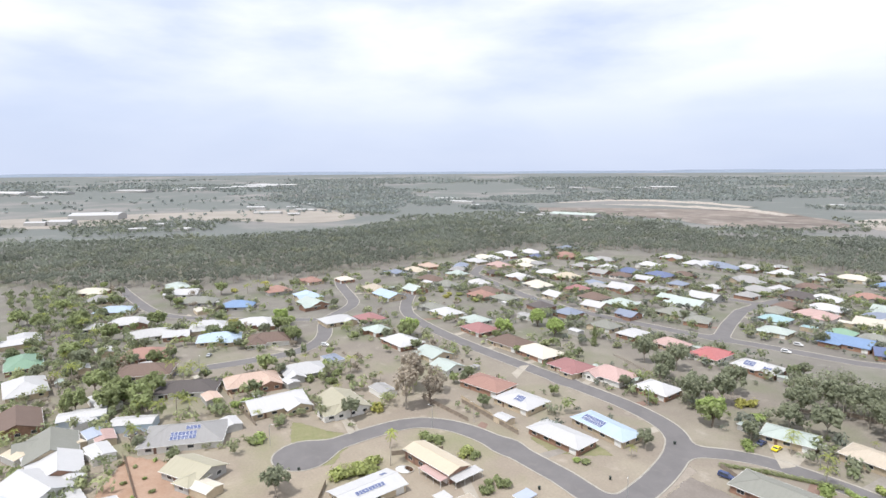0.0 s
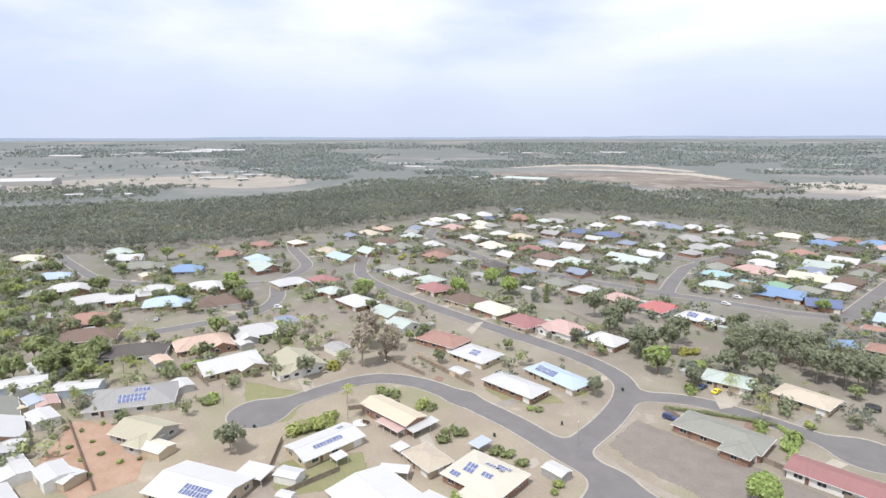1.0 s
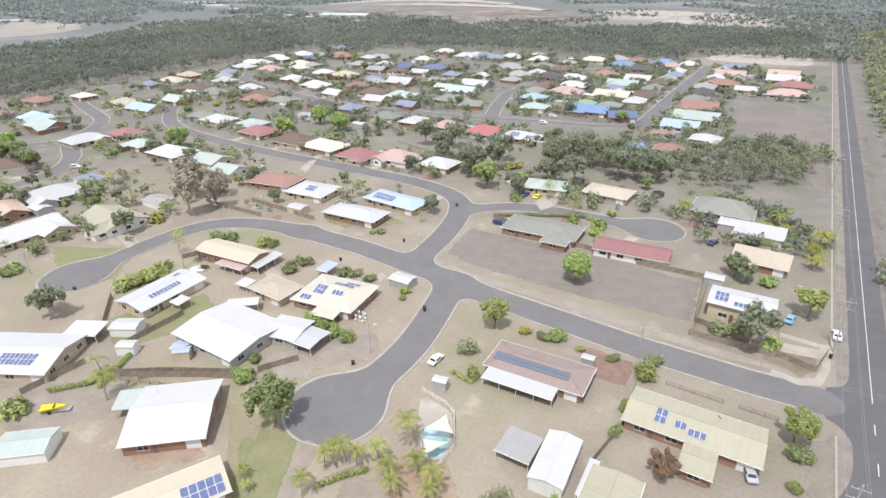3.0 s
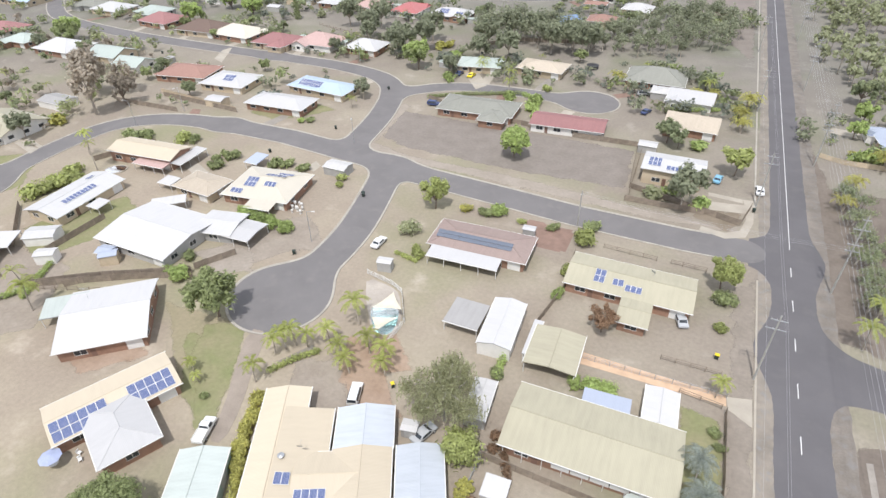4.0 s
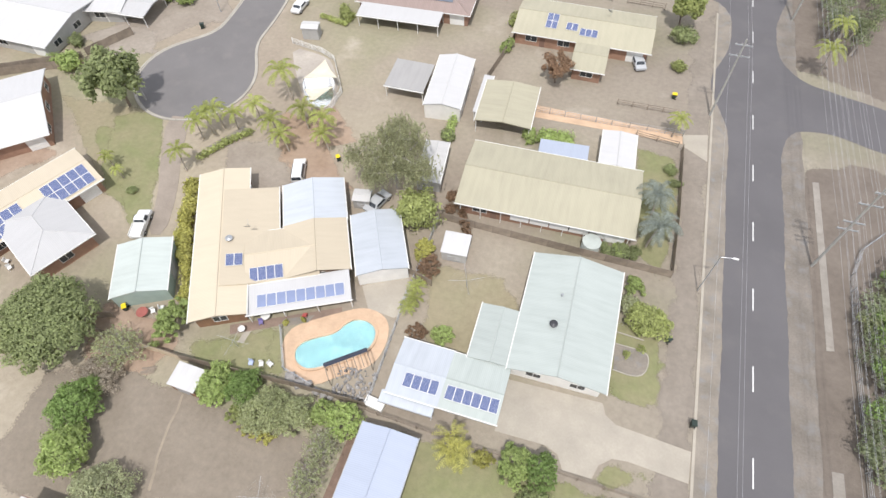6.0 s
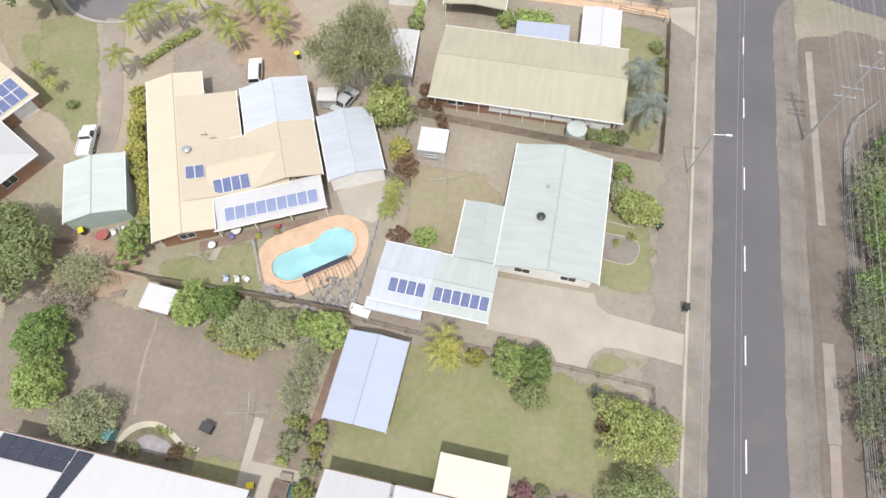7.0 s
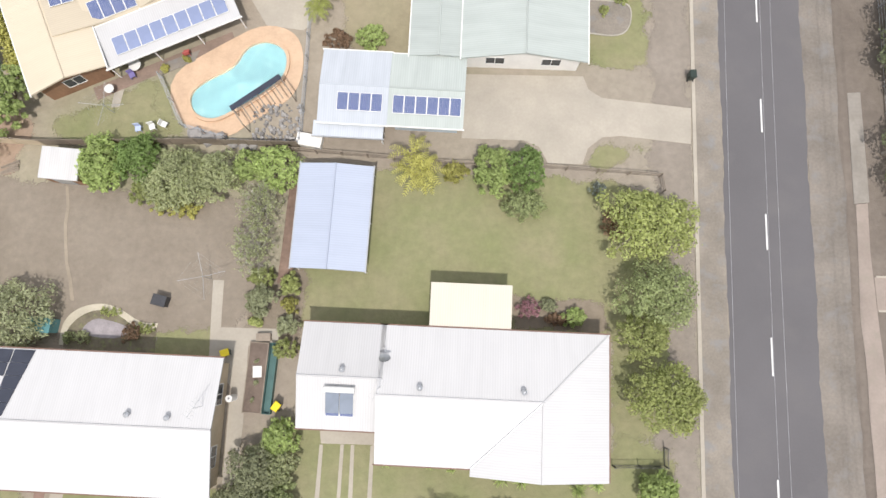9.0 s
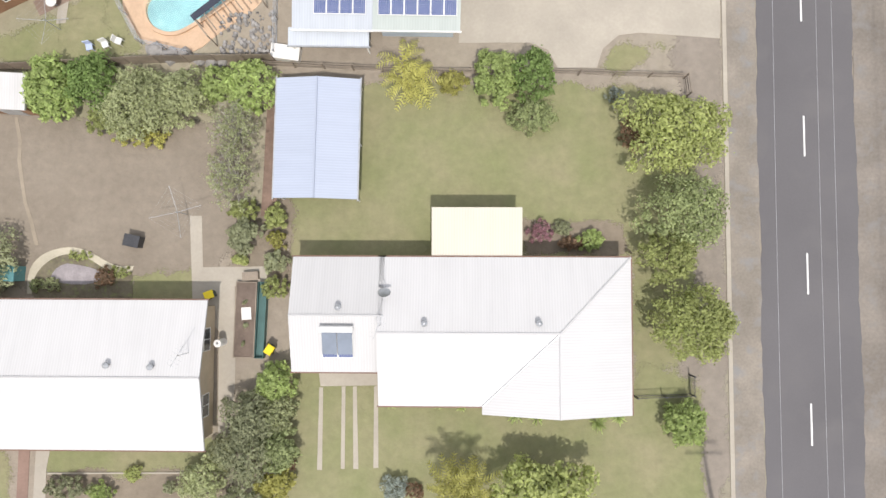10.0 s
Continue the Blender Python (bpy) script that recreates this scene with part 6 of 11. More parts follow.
shed(-216, 7, 25, 7.4, 5.1, "gable", "lemon", "cream", 2.4, 12, doors=False)
shed(-202, 13, 25, 8.0, 5.5, "gable", "white", "grey", 2.4, 12, doors=False)
shed(-162, 13, 25, 9.0, 6.2, "gable", "white", "cream", 2.4, 12, doors=False)
house(-246, -8, 0, 21.4, 14.7, "gable", "brown", "brick", 2.6, 15, fine=True)
shed(-217, -8, 25, 8.8, 6.1, "gable", "lemon", "grey", 2.4, 12, doors=False)
house(-374, -4, 0, 23.9, 13.3, "hip", "white", "cream", 2.6, 15, fine=False, wings=[(-367.6, -9.7, 90, 10.0, 8.6, "gable", "white", 2.58, 15)])
house(-326, -5, 0, 25.2, 15.5, "hip", "green", "brick", 2.6, 17, fine=True)
house(-287, -5, 2, 24.4, 15.5, "hip", "white", "cream", 2.6, 19, fine=True)
house(-188, -4, 22, 19.7, 13.6, "gable", "white", "white", 2.6, 17, fine=True)
shed(-52, 306, 0, 11.4, 7.9, "hip", "terra", "grey", 2.4, 12, doors=False)
house(-435, 190, 0, 17.6, 11.3, "hip", "terra", "cream", 2.6, 19, fine=False, wings=[(-439.8, 185.4, 90, 8.5, 6.3, "gable", "terra", 2.58, 19)])
house(-424, 214, -3, 15.2, 10.5, "hip", "cream", "brick", 2.6, 15, fine=False)
house(-374, 215, 0, 24.1, 15.5, "hip", "beige", "cream", 2.6, 17, fine=False)
house(-423, 285, 2, 24.9, 15.5, "hip", "beige", "white", 2.6, 15, fine=False)
house(-434, 308, -3, 19.1, 12.3, "hip", "peach", "brick", 2.6, 17, fine=False, wings=[(-439.8, 303.5, 87, 9.2, 6.9, "hip", "peach", 2.58, 17)])
house(-425, 266, -3, 16.3, 10.5, "hip", "slate", "grey", 2.6, 15, fine=False, wings=[(-429.7, 261.3, 87, 7.9, 5.9, "hip", "slate", 2.58, 15)])
house(-379, 271, 0, 26.0, 15.5, "hip", "brown", "cream", 2.6, 17, fine=False)
shed(-370, 262, 0, 11.1, 7.7, "gable", "white", "cream", 2.4, 12, doors=False)
house(-385, 304, 0, 16.6, 10.7, "hip", "mint", "cream", 2.6, 19, fine=False, wings=[(-389.1, 299.5, 90, 8.0, 6.0, "hip", "mint", 2.58, 19)])
house(-352, 267, 0, 19.1, 12.3, "hip", "taupe", "white", 2.6, 19, fine=False, wings=[(-357.1, 261.5, 90, 9.2, 6.9, "gable", "taupe", 2.58, 19)])
house(-353, 237, 0, 16.8, 11.6, "gable", "mint", "brick", 2.6, 19, fine=False)
house(-299, 215, 0, 16.2, 10.4, "hip", "taupe", "grey", 2.6, 15, fine=False, wings=[(-303.4, 210.9, 90, 7.8, 5.8, "hip", "taupe", 2.58, 15)])
house(-281, 213, -3, 19.0, 13.1, "hip", "white", "cream", 2.6, 15, fine=False)
house(-306, 264, -3, 19.0, 13.1, "hip", "terra", "brick", 2.6, 19, fine=False)
house(-429, 361, 2, 21.6, 14.9, "hip", "white", "cream", 2.6, 15, fine=False)
house(-434, 387, 0, 18.4, 11.9, "hip", "white", "white", 2.6, 17, fine=False, wings=[(-429.0, 381.9, 90, 8.9, 6.6, "gable", "white", 2.58, 17)])
house(-435, 413, 0, 17.1, 11.8, "hip", "white", "brick", 2.6, 17, fine=False)
house(-423, 455, -3, 16.2, 10.4, "hip", "grey", "grey", 2.6, 15, fine=False, wings=[(-419.3, 450.5, 87, 7.8, 5.8, "hip", "grey", 2.58, 15)])
house(-380, 380, 0, 17.0, 10.9, "hip", "cream", "cream", 2.6, 15, fine=False, wings=[(-384.1, 375.9, 90, 8.2, 6.1, "gable", "cream", 2.58, 15)])
house(-392, 456, 2, 17.7, 11.4, "hip", "terra", "brick", 2.6, 17, fine=False, wings=[(-396.5, 451.0, 92, 8.6, 6.4, "hip", "terra", 2.58, 17)])
house(-275, 355, 0, 15.7, 10.1, "hip", "grey", "cream", 2.6, 17, fine=False, wings=[(-279.1, 350.3, 90, 7.6, 5.6, "hip", "grey", 2.58, 17)])
shed(-209, 350, 0, 10.0, 6.9, "gable", "mint", "white", 2.4, 12, doors=False)
house(-280, 524, -3, 18.1, 11.7, "hip", "white", "brick", 2.6, 15, fine=False, wings=[(-275.3, 519.0, 87, 8.8, 6.5, "gable", "white", 2.58, 15)])
house(-253, 514, -3, 19.0, 13.1, "hip", "slate", "grey", 2.6, 17, fine=False)
house(-208, 462, 2, 17.2, 11.1, "hip", "grey", "cream", 2.6, 15, fine=False, wings=[(-203.2, 457.8, 92, 8.3, 6.2, "gable", "grey", 2.58, 15)])
house(-217, 419, 0, 13.2, 9.1, "hip", "white", "brick", 2.6, 17, fine=False)
house(-365, 460, 0, 15.2, 9.8, "hip", "mint", "cream", 2.6, 17, fine=False, wings=[(-360.6, 456.0, 90, 7.4, 5.5, "hip", "mint", 2.58, 17)])
house(-326, 435, -3, 14.1, 9.1, "hip", "white", "white", 2.6, 17, fine=False, wings=[(-330.1, 431.3, 87, 6.8, 5.1, "hip", "white", 2.58, 17)])
house(-344, 421, 2, 19.5, 13.4, "hip", "grey", "brick", 2.6, 15, fine=False)
house(-381, 398, -3, 15.7, 10.8, "hip", "grey", "grey", 2.6, 15, fine=False)
house(-211, 523, 0, 19.0, 12.2, "hip", "white", "cream", 2.6, 19, fine=False, wings=[(-216.0, 517.5, 90, 9.2, 6.8, "hip", "white", 2.58, 19)])
house(-227, 554, 2, 13.1, 8.4, "hip", "grey", "brick", 2.6, 17, fine=False, wings=[(-230.3, 550.1, 92, 6.3, 4.7, "hip", "white", 2.58, 17)])
house(-181, 515, 0, 14.9, 10.3, "hip", "grey", "cream", 2.6, 15, fine=False)
house(-148, 557, 0, 19.8, 13.6, "hip", "grey", "white", 2.6, 17, fine=False)
house(-127, 552, 0, 24.5, 15.5, "hip", "terra", "brick", 2.6, 15, fine=False)
house(-105, 553, 0, 22.3, 13.3, "hip", "blue", "grey", 2.6, 17, fine=False, wings=[(-110.9, 547.5, 90, 10.0, 8.0, "hip", "blue", 2.58, 17)])
house(-95, 535, 0, 16.6, 11.4, "hip", "pink", "cream", 2.6, 19, fine=False)
house(-108, 432, 0, 23.9, 13.3, "gable", "mint", "brick", 2.6, 17, fine=False, wings=[(-114.3, 426.3, 90, 10.0, 8.6, "hip", "mint", 2.58, 17)])
shed(-117, 383, 0, 8.1, 5.6, "gable", "cream", "cream", 2.4, 12, doors=False)
shed(-126, 354, 0, 7.7, 5.3, "hip", "teal", "cream", 2.4, 12, doors=False)
house(-95, 357, 0, 14.5, 9.3, "hip", "taupe", "brick", 2.6, 15, fine=False, wings=[(-98.7, 352.9, 90, 7.0, 5.2, "hip", "taupe", 2.58, 15)])
house(-215, 1, -3, 20.0, 12.9, "gable", "taupe", "cream", 2.6, 19, fine=True, wings=[(-220.4, -4.0, 87, 9.6, 7.2, "gable", "taupe", 2.58, 19)])
house(-199, 2, -3, 16.8, 10.8, "gable", "white", "brick", 2.6, 17, fine=True, wings=[(-194.8, -2.7, 87, 8.1, 6.0, "hip", "white", 2.58, 17)])
shed(-215, 16, 0, 9.4, 6.5, "gable", "pink", "cream", 2.4, 12, doors=False)
shed(-79, 110, 0, 6.7, 4.6, "gable", "palegrey", "grey", 2.4, 12, doors=False)
shed(-47, 78, 10, 3.2, 2.2, "gable", "palegrey", "grey", 2.4, 12, doors=False)
shed(-103, 57, 40, 3.8, 2.6, "gable", "icy", "cream", 2.4, 12, doors=False)
shed(-143, 135, 3, 6.8, 4.7, "gable", "white", "cream", 2.4, 12, doors=False)
shed(-124, 57, 30, 6.8, 4.7, "gable", "white", "white", 2.4, 12, doors=False)
shed(-116, 52, 30, 4.3, 3.0, "gable", "palegrey", "white", 2.4, 12, doors=False)
shed(-23, 101, 3, 2.9, 2.0, "gable", "white", "grey", 2.4, 12, doors=False)
shed(-5, 154, 0, 5.1, 3.5, "gable", "white", "grey", 2.4, 12, doors=False)
shed(-101, 88, 5, 2.8, 2.0, "gable", "white", "white", 2.4, 12, doors=False)
shed(-103, 24, 40, 9.6, 6.6, "gable", "mint", "white", 2.4, 12, doors=False)
house(-10, 209, 0, 20.3, 14.0, "hip", "taupe", "brick", 2.6, 19, fine=True)
shed(-5, 197, 0, 9.9, 6.8, "hip", "palegrey", "grey", 2.4, 12, doors=False)
house(3, 194, -3, 14.4, 9.3, "gable", "white", "white", 2.6, 15, fine=True, wings=[(-1.5, 190.2, 87, 7.0, 5.2, "gable", "white", 2.58, 15)])
house(5, 173, -3, 15.2, 9.8, "gable", "beige", "brick", 2.6, 17, fine=True, wings=[(0.6, 169.6, 87, 7.4, 5.5, "hip", "beige", 2.58, 17)])
shed(55, 185, 0, 8.3, 5.7, "hip", "slate", "white", 2.4, 12, doors=False)


# ---- the remaining lots of the far streets ----
def fill_lots():
    """A plain house on each lot along the far streets that has none yet."""
    rng = random.Random(19)
    built = [(o.matrix_basis.translation.x, o.matrix_basis.translation.y) for o in bpy.data.objects if o.parent is None and o.get("category") in ("house", "shed")]
    colours = ["palegrey", "grey", "slate", "brown", "taupe", "navy", "taupe", "white", "rust", "grey", "dark", "slate", "taupe"]
    made = 0
    for pts, half in STREETS:
        for (x0, y0), (x1, y1) in zip(pts[:-1], pts[1:]):
            ln = math.hypot(x1 - x0, y1 - y0)
            ux, uy = (x1 - x0) / max(ln, 1e-6), (y1 - y0) / max(ln, 1e-6)
            s = 8.0
            while s < ln:
                for side in (-1, 1):
                    d = half + rng.uniform(10, 13)
                    x, y = x0 + ux * s - uy * d * side, y0 + uy * s + ux * d * side
                    s += 0.01
                    if (x > -190 and y < 195) or (-145 < x < 25 and y < 305) or x > 0 or made >= 52:
                        continue
                    if any(math.hypot(a - x, b - y) < 19 for a, b in built) or road_field(STREETS, np.array([[x]]), np.array([[y]]), 5.0)[0, 0] < 6.0:
                        continue
                    built.append((x, y))
                    made += 1
                    house(x, y, math.degrees(math.atan2(uy, ux)) + (0 if side > 0 else 180), rng.uniform(14, 19), rng.uniform(10, 12.5), rng.choice(("hip", "hip", "gable")), rng.choice(colours), rng.choice(("brick", "cream", "white")), 2.6, rng.choice((15, 18)), fine=False)
                s += 21


fill_lots()


# ---- woods ----
def far_lift(x, y):
    r = math.hypot(x, y)
    return 0.0 if r < 1500 else 68.0 * ((r - 1500) / 3400) ** 1.3


def inside(pts, x, y):
    c = False
    for (x0, y0), (x1, y1) in zip(pts, pts[1:] + pts[:1]):
        if (y0 > y) != (y1 > y) and x < (x1 - x0) * (y - y0) / (y1 - y0) + x0:
            c = not c
    return c


def woods(name, outline, spacing, hmin, hmax, n, size, seed, label, leaves="forest", trunks=True, slim=1.0, front=None):
    """Many trees as one sheet of trunks and leaf sprays; front(x, y) tells where the stand is seen from near and is leafed more finely."""
    rng = random.Random(seed)
    xs, ys = [p[0] for p in outline], [p[1] for p in outline]
    n = n if trunks else int(n * 0.75)
    size = size if trunks else size * 1.15
    tv, lv, lf, k = Solid(), [], [], 0
    x = min(xs)
    while x < max(xs):
        y = min(ys)
        while y < max(ys):
            px, py = x + rng.uniform(-0.6, 0.6) * spacing, y + rng.uniform(-0.6, 0.6) * spacing
            if inside(outline, px, py):
                h = rng.uniform(hmin, hmax) * (0.85 + 0.3 * noise.noise((px * 0.02, py * 0.02, seed)))
                r = h * rng.uniform(0.22, 0.36) * slim
                z0 = far_lift(px, py)
                near = front is not None and front(px, py)
                # a domed head with lobes round it
                blobs = [(Vector((px, py, z0 + h * 0.74)), (r * 0.62, r * 0.62, h * 0.22))]
                for q in range(4):
                    a = 1.571 * q + rng.uniform(-0.5, 0.5)
                    blobs.append((Vector((px + math.cos(a) * r * 0.6, py + math.sin(a) * r * 0.6, z0 + h * rng.uniform(0.46, 0.74))), (r * rng.uniform(0.42, 0.66), r * rng.uniform(0.42, 0.66), h * rng.uniform(0.13, 0.2))))
                v, f = leaf_cloud(rng, blob_points(rng, n * 2 if near else n, blobs), size * (0.7 + 0.03 * h) * (0.7 if near else 1.0), 0.35)
                lv.append(v)
                lf.append(f + k)
                k += len(v)
                if trunks and (front is None or near):
                    tv.tube((px, py, z0 - 0.2), (px + rng.uniform(-1, 1), py + rng.uniform(-1, 1), z0 + h * 0.7), 0.22, 0.1, 4)
            y += spacing
        x += spacing
    ob = thing(name, Matrix(), label, "woods", kind="stuff")
    part("foliage", cloud_mesh("foliage", np.concatenate(lv), np.concatenate(lf), LEAVES[leaves]), None, ob)
    if trunks:
        part("trunks", tv, M_PALEBARK, ob)
    return ob


TOWN = [(-660, -80), (-610, 60), (-585, 130), (-560, 210), (-575, 300), (-590, 400), (-580, 560), (-520, 640), (-400, 660), (-300, 660), (-100, 740), (40, 800), (40, -80)]
FOREST = [(-900, -60), (-620, -60), (-560, -10), (-508, 60), (-472, 128), (-461, 200), (-466, 260), (-472, 325), (-476, 403), (-478, 484), (-440, 516), (-384, 545), (-340, 566), (-250, 584), (-213, 575), (-181, 569), (-130, 570), (-94, 580), (-92, 640), (-40, 690), (14, 720),
          (14, 900), (-170, 880), (-270, 830), (-365, 730), (-520, 850), (-600, 790), (-640, 640), (-860, 640), (-800, 440), (-770, 290), (-810, 190), (-860, 50)]
woods("forest", FOREST, 7.4, 9, 15, 26, 1.15, 11, "dense dry eucalypt forest behind the suburb", slim=1.3,
      front=lambda x, y: inside(TOWN, x, y))
BUSH = [(-88, 229), (-71, 232), (-38, 232), (-20, 232), (-4, 242), (9, 254), (16, 264), (14, 297), (7, 310), (-7, 308), (-17, 292), (-29, 266), (-43, 257), (-62, 262), (-79, 264), (-92, 252)]
woods("bush_reserve", BUSH, 5.0, 8, 14, 170, 0.46, 12, "patch of olive bushland between the streets", "scrub", slim=1.0)
woods("bush_belt", [(44, 235), (52, 214), (66, 204), (110, 240), (140, 420), (170, 700), (200, 900), (46, 900), (42, 420)], 7.0, 6, 13, 38, 1.1, 13, "roadside trees across the straight road", "gum")
woods("tall_hedge", [(42.3, 8), (40.6, 14), (41.0, 21), (41.6, 30), (42.4, 43), (43.8, 49.5), (48, 53), (53, 54), (50, 8)], 2.1, 3.2, 5.2, 460, 0.19, 14, "thick roadside hedge of mixed green shrubs", "thicket", slim=1.75)
woods("tall_hedge", [(42.6, 9), (41.2, 15), (41.8, 24), (43.0, 43), (45.0, 49), (48, 52), (47, 9)], 3.6, 4.2, 5.6, 420, 0.2, 16, "yellow-green palms and shrubs in the roadside hedge", "deep", slim=1.2)
woods("garden_thicket", [(40.6, 147), (44.3, 153), (47.5, 148), (47.6, 126), (49.2, 119), (54, 116), (52, 104), (46, 97), (42.5, 98), (41.2, 106), (41.2, 121)], 3.2, 4.0, 6.5, 420, 0.2, 15, "dense tropical garden thicket beside the road", "thicket", slim=1.3)


# ---- plant makes ----
def bushes(leaves, label, n=420, size=0.16, flat=0.75):
    return Grove([lambda q, s=s: make_bush(s, leaves, int(n * min(q, 3.0)), size / min(q, 3.0) ** 0.5, label, flat) for s in (1, 2, 3)])


def trees(leaves, label, height, spread, n, size, low=0.35, bark=None, r=0.16, seeds=(1, 2, 3, 4), kind="tree"):
    return Grove([lambda q, s=s: make_tree(kind, s + int(height * 10), height, spread, leaves, int(n * q), size / q ** 0.5, label, low, r, bark) for s in seeds])


LUSH = bushes("lush", "dense bright green garden shrub")
DARKBUSH = bushes("dark", "dense dark green garden shrub")
LIMEBUSH = bushes("lime", "bushy lime-green garden shrub")
YELLOWBUSH = bushes("yellow", "clipped yellow-green hedge shrub")
RUSTBUSH = bushes("rusty", "bushy rust-brown garden shrub", 300)
PINKBUSH = bushes("pinkish", "pink flowering garden shrub", 300)
GUMBUSH = bushes("gum", "olive-green open garden shrub", 260)
LIMEBALL = Grove([lambda q: make_bush(9, "lime", int(1100 * q), 0.13 / q ** 0.5, "round clipped lime-green tree", 1.0, blobs=[(Vector((0, 0, 0.95)), (0.95, 0.95, 0.85)), (Vector((0.2, 0.1, 1.1)), (0.75, 0.75, 0.7))])])
GUM = trees("scrub", "open-crowned olive-green gum tree", 8.0, 3.6, 1500, 0.34, 0.3, M_PALEBARK)
OLDTREE = trees("thicket", "leafy dull green garden tree", 6.8, 3.6, 1300, 0.38, 0.28)
LUSHTREE = trees("lush", "leafy mid-green garden tree", 6.6, 3.4, 1700, 0.34, 0.28)
DARKTREE = trees("dark", "dense dark green garden tree", 6.4, 3.4, 1700, 0.34, 0.28)
LIMETREE = trees("lime", "yellow-green leafy street tree", 6.6, 3.4, 1500, 0.34, 0.28)
BARETREE = trees("bare", "thin grey-leaved tree with bare twigs", 6.8, 3.3, 1000, 0.24, 0.25)
DEADTREE = trees("bare", "tall half-bare brown tree", 11.5, 3.8, 1300, 0.34, 0.25, M_PALEBARK, 0.26, (1, 2))
RUSTTREE = trees("rusty", "small rust-brown leafy tree", 5.2, 2.9, 1300, 0.28, 0.25, seeds=(1,))
ROUNDTREE = trees("lush", "round dense green mango tree", 6.4, 3.0, 5600, 0.27, 0.1, seeds=(1, 2), kind="dome")
BIGDARK = trees("dark", "broad spreading dark green shade tree", 7.0, 6.6, 9000, 0.30, 0.3, None, 0.35, (5,), "dome")
PALM = Grove([lambda q, s=s: make_palm(s, 4.4, 13 if q > 1 else 11, 2.7, "feathery green palm with a slim trunk") for s in (1, 2, 3)])
TALLPALM = Grove([lambda q: make_palm(7, 9.5, 14, 2.3, "tall slender palm with a grey trunk")])
CANE = Grove([lambda q, s=s: make_palm(s, 2.6, 9, 2.3, "yellow-green clump of cane palms", "yellow", 5) for s in (11, 12)])
GREYPALM = Grove([lambda q: make_palm(15, 4.0, 20, 3.0, "blue-grey palm with drooping fronds", "bluegrey")])
CYPRESS = Grove([lambda q: make_bush(21, "dark", 900, 0.22, "tall dark upright cypress", blobs=[(Vector((0, 0, 0.8 + 0.85 * i)), (1.15 - 0.12 * i, 1.15 - 0.12 * i, 0.9)) for i in range(7)])])
WEEPING = Grove([lambda q: make_weeping_tree(4, 9.5, 6.2, 24000, "tall weeping grey-green tree with bare limbs")])


# ---- garden plants and street trees ----
LUSH.place(-87.7, 82.6, 2.59)
LUSH.place(-83.6, 82.1, 2.57)
LUSH.place(-79.7, 81.8, 2.54)
LUSH.place(-75.1, 81.5, 2.52)
LUSH.place(-84.8, 58.8, 2.83)
LUSH.place(-88.2, 59.2, 2.15)
LUSH.place(10.7, 127.9, 3.02)
LUSH.place(8.1, 160.3, 3.20)
LUSH.place(-32.3, 107.2, 2.64)
LUSH.place(-11.9, 83.5, 1.94)
LUSH.place(47.0, 168.4, 3.20)
LUSH.place(51.2, 170.4, 3.20)
LUSH.place(-0.7, 63.0, 2.13)
LUSH.place(2.0, 63.5, 2.12)
LUSH.place(-3.4, 63.0, 1.79)
LUSH.place(12.4, 45.4, 1.30)
LUSH.place(-330.6, 129.6, 3.20)
LUSH.place(-288.7, 105.7, 3.20)
LUSH.place(-217.0, 61.1, 3.20)
LUSH.place(-217.3, 65.7, 3.20)
LUSH.place(-239.9, 111.0, 3.20)
LUSH.place(-43.5, 169.1, 3.20)
LUSH.place(-43.8, 175.8, 2.89)
LUSH.place(-52.9, 174.5, 3.20)
LUSH.place(3.5, 132.2, 2.49)
LUSH.place(-79.5, 184.7, 3.20)
LUSH.place(-108.0, 133.7, 1.72)
LUSH.place(-81.6, 110.8, 1.44)
LUSH.place(-294.4, 50.2, 3.20)
LUSH.place(-354.7, 94.8, 3.20)
LUSH.place(-87.3, 209.6, 3.20)
LUSH.place(-182.8, 58.3, 3.20)
LUSH.place(-181.5, 104.2, 3.20)
DARKBUSH.place(-58.1, 36.6, 0.98)
DARKBUSH.place(-15.9, 59.8, 1.66)
DARKBUSH.place(10.9, 44.9, 1.39)
DARKBUSH.place(13.0, 45.5, 1.39)
DARKBUSH.place(18.2, 61.9, 1.26)
DARKBUSH.place(19.1, 59.5, 1.24)
DARKBUSH.place(-111.2, 105.6, 2.64)
DARKBUSH.place(-111.8, 99.1, 2.57)
DARKBUSH.place(-96.5, 106.8, 2.41)
DARKBUSH.place(-93.8, 107.7, 2.41)
DARKBUSH.place(-88.5, 107.3, 2.38)
DARKBUSH.place(-150.4, 104.7, 2.41)
DARKBUSH.place(-146.4, 106.7, 2.42)
DARKBUSH.place(-134.3, 109.5, 2.00)
DARKBUSH.place(-129.5, 109.7, 2.38)
DARKBUSH.place(-88.0, 64.7, 2.21)
DARKBUSH.place(18.1, 94.0, 2.75)
DARKBUSH.place(-34.5, 105.5, 1.81)
DARKBUSH.place(-18.8, 105.7, 1.92)
DARKBUSH.place(14.6, 45.7, 1.29)
DARKBUSH.place(-8.6, 48.3, 1.09)
DARKBUSH.place(-225.7, 95.5, 3.20)
DARKBUSH.place(-227.6, 102.1, 3.20)
DARKBUSH.place(-225.2, 108.0, 3.20)
DARKBUSH.place(-148.4, 104.9, 2.46)
DARKBUSH.place(-144.9, 106.8, 2.45)
DARKBUSH.place(-182.3, 56.7, 3.20)
DARKBUSH.place(-274.9, 144.3, 3.20)
DARKBUSH.place(-356.6, 139.6, 3.20)
DARKBUSH.place(-198.4, 215.6, 3.20)
